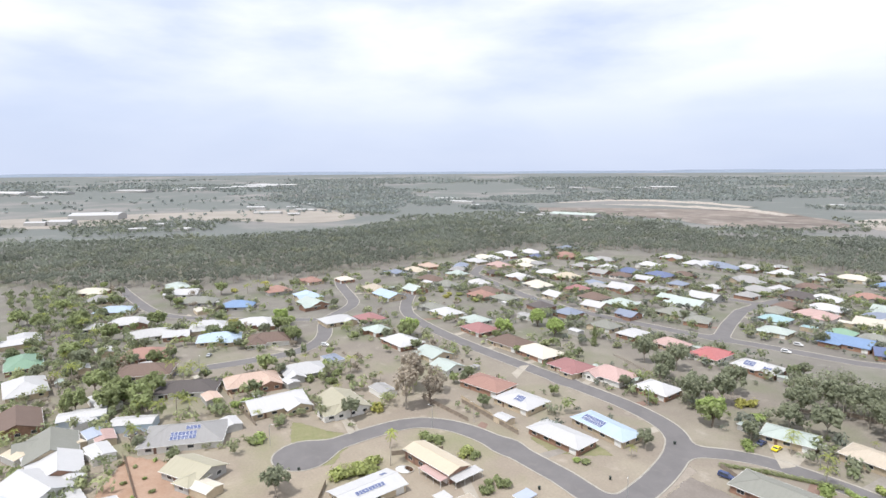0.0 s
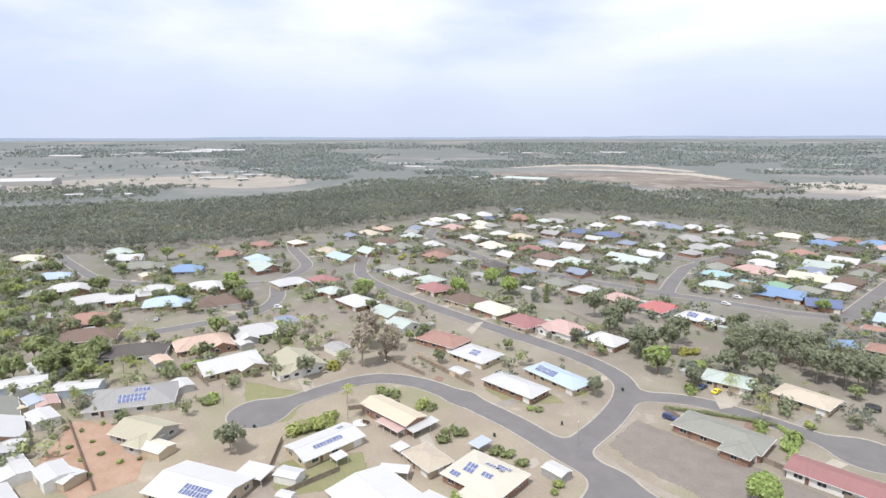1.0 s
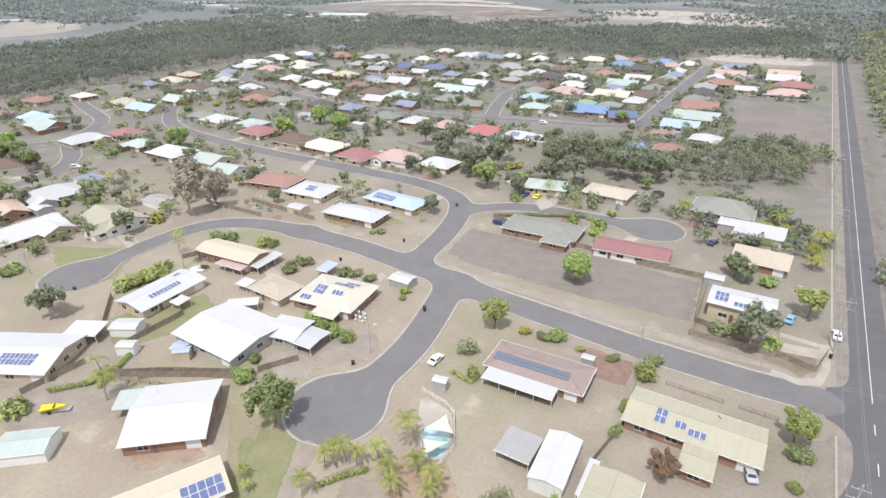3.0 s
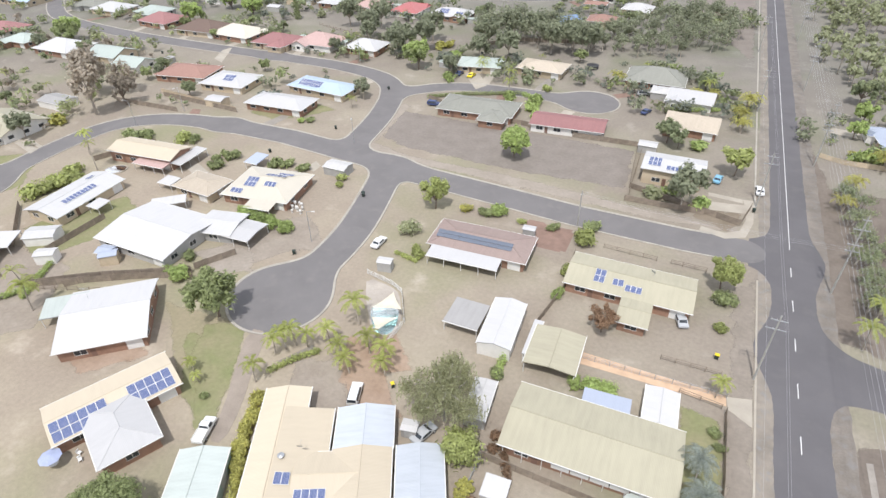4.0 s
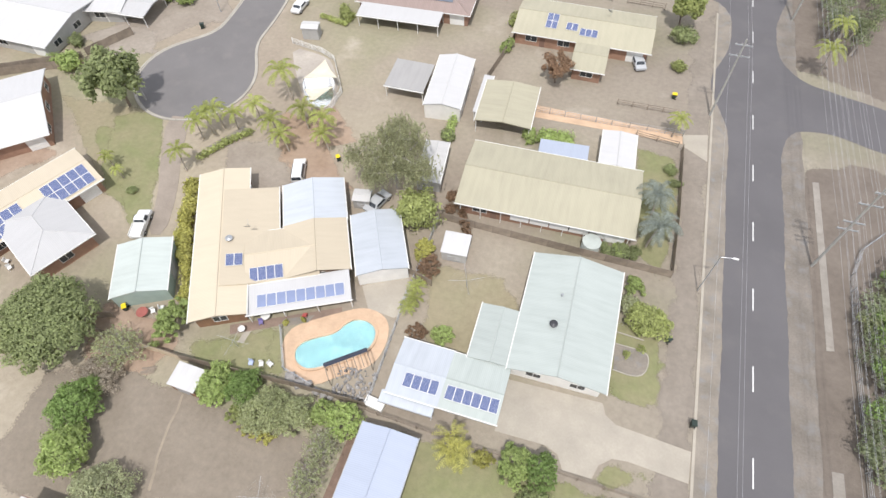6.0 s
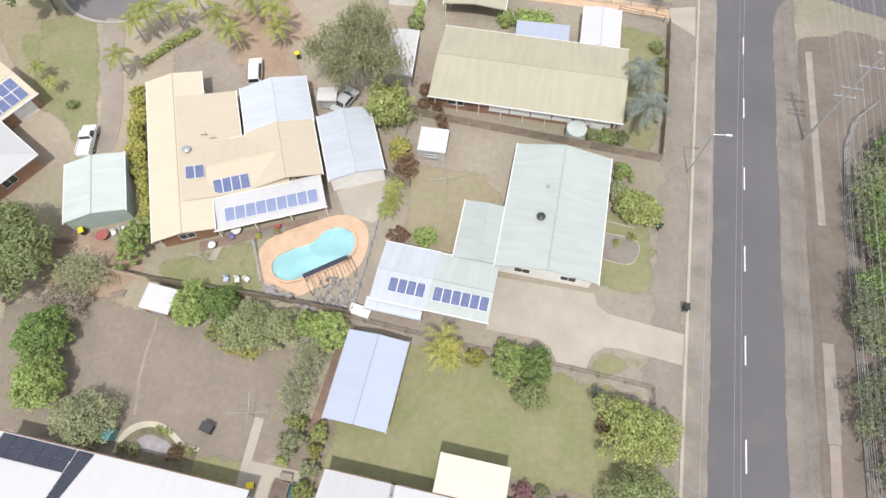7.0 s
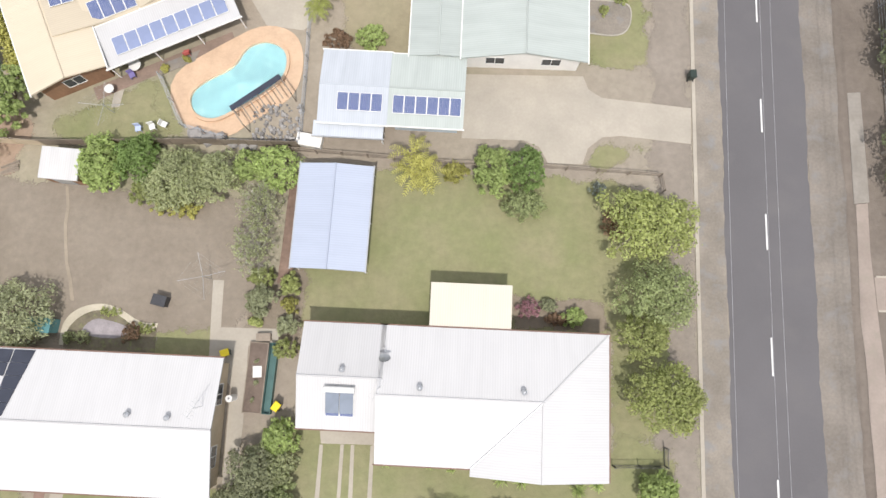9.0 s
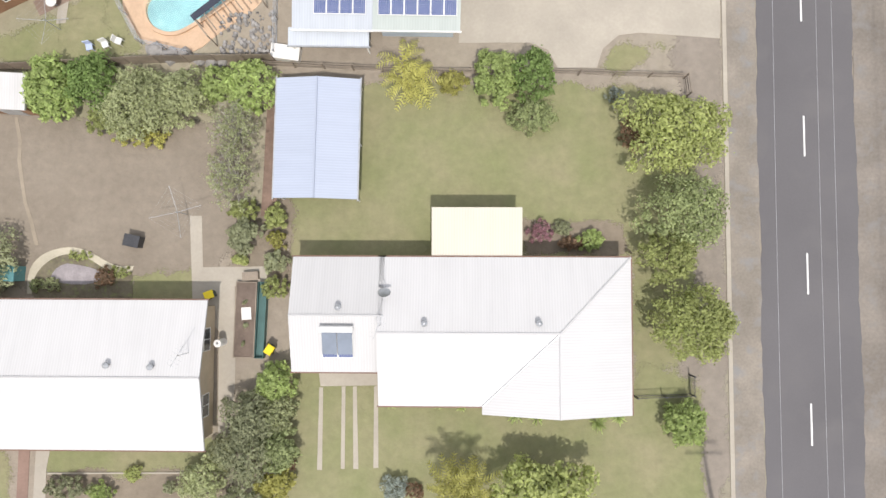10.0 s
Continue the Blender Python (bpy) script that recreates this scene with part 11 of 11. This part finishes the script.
def spoil_heap(pts, w, h, seed, label):
    """A long ridge of dug earth with an uneven crest."""
    v, f = [], []
    n = 40
    for i in range(n + 1):
        q = i / n * (len(pts) - 1)
        k = min(int(q), len(pts) - 2)
        p = Vector((*pts[k], 0)).lerp(Vector((*pts[k + 1], 0)), q - k)
        d = (Vector((*pts[k + 1], 0)) - Vector((*pts[k], 0))).normalized()
        s = Vector((-d.y, d.x, 0))
        hh = h * (0.35 + 0.65 * abs(math.sin(i / n * math.pi))) * (0.75 + 0.5 * noise.noise((i * 0.45, seed, 0)))
        for off, z in ((-1, -0.5), (-0.45, 0.75), (-0.1, 1.0), (0.2, 0.9), (0.55, 0.5), (1, -0.5)):
            jit = noise.noise((i * 0.7, off * 3, seed)) * 0.16
            v.append((p.x + s.x * w * (off + jit), p.y + s.y * w * (off + jit), hh * z))
    for i in range(n):
        for k in range(5):
            f.append((6 * i + k, 6 * i + 6 + k, 6 * i + 7 + k, 6 * i + 1 + k))
    return tagged(new("spoil_heap", mesh_from("spoil_heap", v, f, M_SAND)), label, "earth mound", kind="structure")


spoil_heap([(-1080, 1200), (-1050, 1380), (-950, 1450), (-780, 1450), (-640, 1390)], 30, 9, 3, "long pale heap of dug earth")
spoil_heap([(-960, 1240), (-820, 1300), (-600, 1290), (-480, 1200)], 22, 6, 8, "low pale heap of dug earth")
spoil_heap([(-340, 1180), (-220, 1200), (-90, 1110)], 22, 6, 11, "low pale heap of dug earth")
for x, y, turn, l, w, roof, eave, pitch, label in (
        (-1325, 128, 62, 92, 46, "white", 9, 11, "very large white farm shed"), (-1215, 62, 62, 38, 26, "white", 7, 12, "large white farm shed"), (-1225, 25, 62, 34, 18, "white", 6, 12, "white farm shed by the trees"),
        (-735, 868, 12, 95, 34, "mint", 7, 10, "long pale green industrial shed"), (-1430, 1070, 60, 62, 26, "white", 7, 10, "large white farm building"), (-1405, 1096, 60, 34, 20, "white", 6, 10, "white farm building on the plain")):
    shed(x, y, turn, l, w, "gable", roof, "grey", eave, pitch, label, doors=False)
rng = random.Random(87)
for x, y, l, w, c in ((-1436, 484, 46, 20, "white"), (-1235, 441, 60, 18, "palegrey"), (-1269, 543, 52, 16, "white"), (-1337, 632, 34, 16, "white"), (-1160, 470, 26, 14, "palegrey"), (-1390, 560, 30, 14, "white"), (-1480, 640, 30, 16, "palegrey"),
                      (-1010, 150, 26, 14, "white"), (-970, 210, 30, 14, "palegrey"), (-1080, 190, 34, 14, "white"), (-1350, 1010, 60, 16, "palegrey"), (-1300, 1030, 44, 14, "white"), (-1250, 1000, 70, 14, "palegrey"), (-1140, 960, 26, 14, "white"),
                      (-815, 875, 26, 14, "white"), (-860, 850, 22, 14, "palegrey"), (-795, 836, 20, 12, "white"), (-526, 726, 20, 12, "white"), (-590, 760, 20, 12, "palegrey"), (-650, 800, 24, 14, "peach"), (-494, 766, 20, 12, "palegrey"),
                      (-1353, 2144, 110, 36, "white"), (-1420, 2080, 60, 24, "white"), (-1500, 2020, 60, 24, "palegrey"), (-1621, 1915, 60, 24, "white"), (-1700, 1850, 46, 20, "white"), (-76, 1706, 60, 20, "white"), (-469, 1876, 50, 20, "white"), (-531, 1564, 30, 16, "white"), (-300, 1700, 40, 18, "palegrey"),
                      (-2560, 380, 150, 40, "palegrey"), (-2600, 560, 60, 24, "white"), (-2650, 640, 90, 30, "palegrey"), (-2620, 740, 70, 24, "white"), (-2640, 860, 150, 40, "white"), (-2740, 960, 180, 50, "white"), (-2720, 1060, 120, 40, "palegrey"), (-2800, 1010, 160, 50, "white"),
                      (-2600, -20, 190, 60, "white"), (-2560, 120, 140, 40, "palegrey"), (-2300, 60, 60, 24, "palegrey")):
    o = shed(x, y, rng.choice((35, 55, 70, 20)), l, w, "gable", c, "grey", 6 if l > 60 else 4, 10, "distant %s roofed farm building" % ("pale grey" if c == "palegrey" else c), doors=False)
    o.location.z = far_lift(x, y)


# ---- corner of the side street and lots across the straight road ----
patch("footpath", [(20.3, 136.2), (22.9, 136.5), (22.8, 133.2), (22.8, 126.0), (21.3, 119.2), (17.1, 117.0), (11.7, 118.4), (11.9, 120.3), (17.0, 119.4), (20.0, 121.4), (21.2, 126.9), (20.9, 132.8)], 0.03, M_CONC, "pale concrete footpath round the corner", "footpath")
patch("footpath", [(12.4, 136.8), (20.3, 136.2), (20.4, 134.3), (12.6, 134.9)], 0.03, M_CONC, "pale concrete path to the house", "footpath")
soft_patch("garden_bed", [(9.6, 127.5), (19.3, 129.6), (20.3, 124.0), (16.9, 120.8), (9.9, 123.9)], 0.012, M_MULCH, "dark mulched bed on the corner", "garden bed", seed=8)
house(60.0, 182.0, 8, 15.0, 16.0, "hip", "icy", "cream", 2.6, 16, label="house with a pale blue-grey hipped roof across the road")
house(59.0, 131.5, 10, 14.0, 9.0, "gable", "aqua", "white", 2.6, 12, label="house with a pale green roof behind a thicket")
for x, y, k in ((47.0, 171.3, 2.0), (50.1, 171.5, 2.1), (52.6, 171.3, 2.0), (54.9, 170.5, 1.8), (58.6, 171.0, 1.6)):
    YELLOWBUSH.place(x, y, k)
LUSHTREE.place(51.5, 196.0, 1.1)
OLDTREE.place(-0.6, 161.5, 1.15)
OLDTREE.place(2.6, 159.0, 0.9)
CANE.place(17.4, 183.5, 1.5)
CANE.place(18.6, 176.5, 1.3)
CANE.place(19.8, 196.0, 1.6)
OLDTREE.place(52.5, 212.0, 1.3)
LUSHTREE.place(48.3, 184.0, 0.9)
CANE.place(41.6, 139.0, 1.2)
CANE.place(45.0, 150.0, 1.3)
PALM.place(43.4, 99.0, 1.1)
patch("driveway", [(43.1, 190.7), (52.2, 189.0), (53.9, 183.1), (50.5, 184.7), (42.9, 185.9)], 0.02, M_CONC, "pale concrete drive across the verge", "driveway")
fence([(38.6, 167.8), (44.3, 165.4), (60.0, 165.2)], "white")
fence([(46.7, 57.7), (43.7, 54.3), (42.3, 50.0), (41.6, 40.0), (41.4, 0.0), (41.4, -24.0)], "mesh")
GUMBUSH.place(17.5, 94.7, 2.4)


# ---- small yard things ----
def boulder(x, y, r, seed):
    """A worn rock: a squashed ball with noise-pushed corners."""
    t = thing("boulder", pose(x, y, 0, 0, 0, seed * 40), "rounded grey-brown boulder at the pool's edge", "rock")
    v, f, n = [], [], 10
    for k in range(6):
        a = math.pi * k / 5
        for i in range(n):
            b = 2 * math.pi * i / n
            p = Vector((math.sin(a) * math.cos(b), math.sin(a) * math.sin(b), math.cos(a) * 0.6))
            v.append(p * r * (1 + 0.5 * noise.noise(p * 1.4 + Vector((seed, 0, 0)))) + Vector((0, 0, r * 0.35)))
    for k in range(5):
        for i in range(n):
            f.append((k * n + i, (k + 1) * n + i, (k + 1) * n + (i + 1) % n, k * n + (i + 1) % n))
    part("rock", mesh_from("rock", v, f, mat("grey_stone", (0.30, 0.285, 0.27), 0.2, 1.0, 6.0, 0.9, island=0.3)), None, t)


for x, y, r, sd in ((-22.9, 16.5, 0.75, 1), (-21.6, 16.2, 0.7, 2), (-20.5, 16.4, 0.6, 3), (-19.2, 15.9, 0.55, 4), (-18.2, 15.8, 0.6, 5), (-17.3, 15.7, 0.45, 6)):
    boulder(x, y, r, sd)


def garden_chair(x, y, turn, colour, label):
    c = thing("garden_chair", pose(x, y, 0, 0, 0, turn), label, "chair")
    m = mat(colour[0], colour[1], 0.08, 1.0, 6.0, 0.6)
    part("seat", Solid().box(-0.27, -0.27, 0.40, 0.27, 0.27, 0.45), m, c)
    part("backrest", Solid().box(-0.27, 0.24, 0.45, 0.27, 0.30, 0.95), m, c)
    for lx in (-0.23, 0.23):
        for ly in (-0.23, 0.23):
            part("leg", shared(("chairleg", colour[0]), lambda: Solid().box(-0.025, -0.025, 0, 0.025, 0.025, 0.4).mesh("leg", m)), None, c, m=pose(lx, ly, 0))


def garden_table(x, y, r, label, colour=None):
    t = thing("garden_table", pose(x, y, 0), label, "table")
    part("tabletop", Solid().tube((0, 0, 0.70), (0, 0, 0.75), r, n=18), colour or M_TRIM, t)
    part("leg", Solid().tube((0, 0, 0), (0, 0, 0.70), 0.06, n=8), M_STEEL, t)


WHITE_P, PURPLE_P, RED_P = ("white_plastic", (0.72, 0.72, 0.70)), ("purple_canvas", (0.20, 0.17, 0.36)), ("red_canvas", (0.42, 0.10, 0.09))
garden_table(-29.3, 23.1, 0.6, "round white table under the verandah's edge")
garden_chair(-29.6, 22.2, 30, PURPLE_P, "purple canvas chair beside a table")
garden_table(-31.4, 20.6, 0.45, "small round white table on paving")
for x, y, a, q, l in ((-27.0, 17.1, 20, WHITE_P, "white plastic chair on the lawn"), (-25.9, 17.4, 70, WHITE_P, "white plastic chair on the lawn"), (-28.3, 16.9, 10, ("pale_blue_plastic", (0.45, 0.52, 0.70)), "pale blue plastic chair on the lawn"),
                      (-43.8, 19.8, 40, WHITE_P, "white plastic chair behind the garage"), (-43.0, 20.6, 130, WHITE_P, "white plastic chair behind the garage"), (-66.5, 20.2, 60, WHITE_P, "white plastic chair near an umbrella"), (-67.6, 21.0, 100, WHITE_P, "white plastic chair near an umbrella"),
                      (-24.6, 24.7, 200, RED_P, "red chair at the verandah's edge")):
    garden_chair(x, y, a, q, l)
garden_table(-44.9, 19.2, 0.75, "round red table behind the garage", mat("red_table_top", (0.36, 0.12, 0.10), 0.15, 1.0, 5.0, 0.6))
wheelie_bin(-47.5, 19.2, 40, "yellow")
patch("verandah_deck", [(-33.4, 20.9), (-20.6, 27.2), (-20.0, 26.0), (-22.4, 24.9), (-27.8, 22.3), (-32.8, 19.7)], 0.045, mat("brown_deck", (0.26, 0.19, 0.15), 0.18, 0.6, 5.0, 0.85), "brown timber deck along the verandah", "deck")
patch("garden_path", [(-31.2, 21.5), (-30.3, 21.8), (-30.6, 19.1), (-31.4, 19.0)], 0.03, M_CONC, "short concrete path to the clothes line", "path")
patch("gravel_bed", [(-27.3, 22.3), (-23.9, 24.0), (-23.5, 25.2), (-27.1, 23.6)], 0.06, M_GRAVEL, "gravel bed with two spiky plants", "garden bed")
YELLOWBUSH.place(-26.6, 23.1, 0.55)
YELLOWBUSH.place(-24.6, 24.1, 0.55)
soft_patch("lawn", [(-37.5, 17.2), (-33.0, 19.4), (-28.0, 22.0), (-25.6, 16.6), (-29.0, 15.4), (-36.5, 15.6)], 0.02, M_LAWN, "small green lawn beside the pool", "lawn", seed=21)
soft_patch("yard", [(-50.8, 19.6), (-41.6, 19.1), (-38.6, 17.0), (-40.0, 12.0), (-46.6, 10.4), (-50.4, 14.0)], 0.015, M_REDSOIL, "reddish bare soil behind the garage", "bare ground", seed=22)
ts = thing("timber_stack", pose(-40.2, 12.6, 0, 0, 0, 20), "small stack of weathered timber boards", "timber stack")
for i in range(6):
    part("board", shared("stackboard", lambda: Solid().box(-0.9, -0.07, 0, 0.9, 0.07, 0.06).mesh("board", M_TIMBER)), None, ts, m=pose(0.05 * i, -0.35 + 0.14 * i, 0.06 * (i % 3), 0, 0, 4 * (i % 4)))
# raised bed with a trough between the two white houses
rb = thing("raised_bed", pose(-15.0, -5.4, 0, 0, 0, -1.5), "raised timber-edged bed of dark soil", "garden bed")
part("edging", Solid().box(-0.85, -3.05, 0, 0.85, -2.97, 0.35).box(-0.85, 2.97, 0, 0.85, 3.05, 0.35).box(-0.85, -2.97, 0, -0.77, 2.97, 0.35).box(0.77, -2.97, 0, 0.85, 2.97, 0.35), M_TIMBER, rb)
part("soil", Solid().box(-0.77, -2.97, 0, 0.77, 2.97, 0.30), mat("dark_soil", (0.17, 0.13, 0.105), 0.2, 0.8, 4.0, 0.95, bump=0.4), rb)
tr = thing("trough", pose(-13.65, -5.4, 0, 0, 0, -2), "long dark green trough beside a raised bed", "trough")
green_m = mat("dark_green_metal", (0.07, 0.14, 0.13), 0.15, 0.8, 5.0, 0.5)
part("side", Solid().box(-0.36, -3.0, 0, -0.32, 3.0, 0.6), green_m, tr)
part("side", Solid().box(0.32, -3.0, 0, 0.36, 3.0, 0.6), green_m, tr)
part("base", Solid().box(-0.32, -3.0, 0, 0.32, 3.0, 0.25), green_m, tr)
part("end", Solid().box(-0.36, -3.04, 0, 0.36, -3.0, 0.6), green_m, tr)
part("end", Solid().box(-0.36, 3.0, 0, 0.36, 3.04, 0.6), green_m, tr)
for dx, dy in ((0.0, 1.4), (0.1, -0.4), (-0.1, -1.9)):
    GUMBUSH.place(-15.0 + dx, -5.4 + dy, 0.3, z=0.28)
gc = thing("gas_bottle", pose(-16.8, -7.2, 0), "pale upright gas bottle beside the wall", "gas bottle")
part("cylinder", Solid().tube((0, 0, 0), (0, 0, 1.3), 0.3, n=14), M_WHITEWALL, gc)
part("valve", Solid().tube((0, 0, 1.3), (0, 0, 1.5), 0.1, 0.05, 8), M_STEEL, gc)
box_thing("green_tank_cover", -34.3, -1.7, -4, (2.2, 1.2, 1.3), mat("teal_cover", (0.10, 0.24, 0.25), 0.2, 0.8, 5.0, 0.6), "teal covered box among shrubs", "covered box")
CANE.place(-51.5, 14.9, 0.5)
hedge([(-15.9, 63.9), (-15.7, 59.1)], 1.7, 1.9, "lush", "clipped green hedge behind the white shed")
fence([(-6.7, 103.2), (4.4, 102.8)], "rail")
fence([(7.3, 103.0), (14.2, 102.8)], "rail")
fence([(-6.2, 124.9), (0.5, 124.9), (12.1, 125.4)], "paling")
soft_patch("yard", [(-52.0, 9.0), (-46.0, 12.2), (-33.0, 11.9), (-20.0, 11.2), (-14.6, 10.4), (-14.6, 2.0), (-17.5, -1.4), (-24.0, -2.0), (-33.0, -3.4), (-52.0, -4.0)], 0.011, M_BAREYARD, "bare brown yard with worn grass", "bare ground", seed=23)
BIGDARK.place(-53.4, 13.8, 1.0)
soft_patch("lawn", [(-71.0, 50.5), (-62.5, 52.6), (-57.4, 43.0), (-54.4, 36.6), (-52.2, 30.2), (-55.6, 31.6), (-60.2, 36.8), (-66.0, 41.5)], 0.012, M_LAWN, "pale green lawn beside the drive", "lawn", seed=31)
patch("driveway", [(-62.0, 52.5), (-58.0, 53.0), (-55.0, 45.4), (-51.2, 37.6), (-49.2, 31.0), (-51.8, 30.4), (-54.0, 36.9), (-57.0, 42.3)], 0.038, mat("worn_drive", (0.305, 0.258, 0.215), 0.14, 0.3, 4.0, 0.95, bump=0.2), "worn tan driveway to a garage", "driveway", smooth=1)
soft_patch("driveway", [(-44.0, 58.4), (-41.0, 58.8), (-33.5, 52.6), (-27.0, 46.0), (-32.6, 43.6), (-39.4, 48.6)], 0.013, M_REDSOIL, "reddish dirt driveway between palms", "driveway", seed=32)
patch("kerb_edging", [(-51.9, 47.7), (-48.4, 53.6), (-47.2, 53.0), (-50.8, 46.8)], 0.12, M_GRAVEL, "raised palm bed with pale edging", "garden bed")
soft_patch("garden_bed", [(-199.3, 20.4), (-187.5, 31.0), (-164.5, 34.2), (-150.0, 27.0), (-150.7, 12.5), (-176.0, 8.0)], 0.014, M_ORANGE, "orange bare soil of a back-yard orchard", "garden bed", seed=33)
rng = random.Random(41)
for i in range(4):
    for j in range(3):
        (DARKBUSH if (i + j) % 2 else LUSH).place(-190 + 9.5 * i + rng.uniform(-1, 1), 15 + 6.2 * j + 1.3 * i + rng.uniform(-1, 1), rng.uniform(0.8, 1.3))
for x, y, l, w, c, e in ((-236.2, 10.8, 15, 8, "white", 2.8), (-218.8, 13.7, 9, 7, "icy", 2.6), (-203.3, 13.4, 11, 7, "white", 2.8), (-193.6, 4.0, 14, 7, "white", 2.8), (-164.3, 11.0, 10, 7, "white", 3.0), (-174.0, 3.0, 12, 8, "palegrey", 2.6), (-222.0, 2.0, 14, 9, "cream", 2.6), (-206.0, -2.0, 16, 9, "white", 2.6), (-184.0, -8.0, 18, 10, "icy", 2.6), (-160.0, -2.0, 13, 9, "white", 2.6), (-250.0, 20.0, 16, 9, "palegrey", 2.6)):
    shed(x, y, 8, l, w, "gable", c, "white", e, 9, "large %s metal shed in a back yard" % ("pale blue" if c == "icy" else "grey" if c == "palegrey" else c))
fence([(-49.7, 75.2), (-43.3, 74.0), (-40.4, 72.6), (-36.0, 65.2), (-36.2, 59.4)], "railing")
fence([(-104.8, 47.1), (-99.9, 52.8), (-83.9, 61.0)], "paling")
fence([(-84.4, 62.3), (-79.7, 69.8)], "paling")
soft_patch("driveway", [(-89.0, 66.6), (-83.4, 72.7), (-76.3, 71.5), (-72.2, 66.2), (-78.5, 62.5)], 0.012, M_VERGE, "pale dirt drive from the street", "driveway", seed=34)
woods("garden_thicket", [(-520, -14), (-530, 26), (-438, 36), (-335, 44), (-275, 34), (-285, 14), (-320, -2)], 7.5, 6, 11, 90, 0.6, 51, "dense dark garden trees on the suburb's edge", "thicket")
woods("garden_thicket", [(-257, 27), (-244, 36), (-206, 27), (-215, 21)], 4.5, 4, 7, 110, 0.42, 52, "dense dark garden trees behind a pool", "dark")
rng = random.Random(61)
for i in range(8):
    PALM.place(-500 + 30 * i + rng.uniform(-5, 5), rng.uniform(0, 34), rng.uniform(1.4, 1.9))
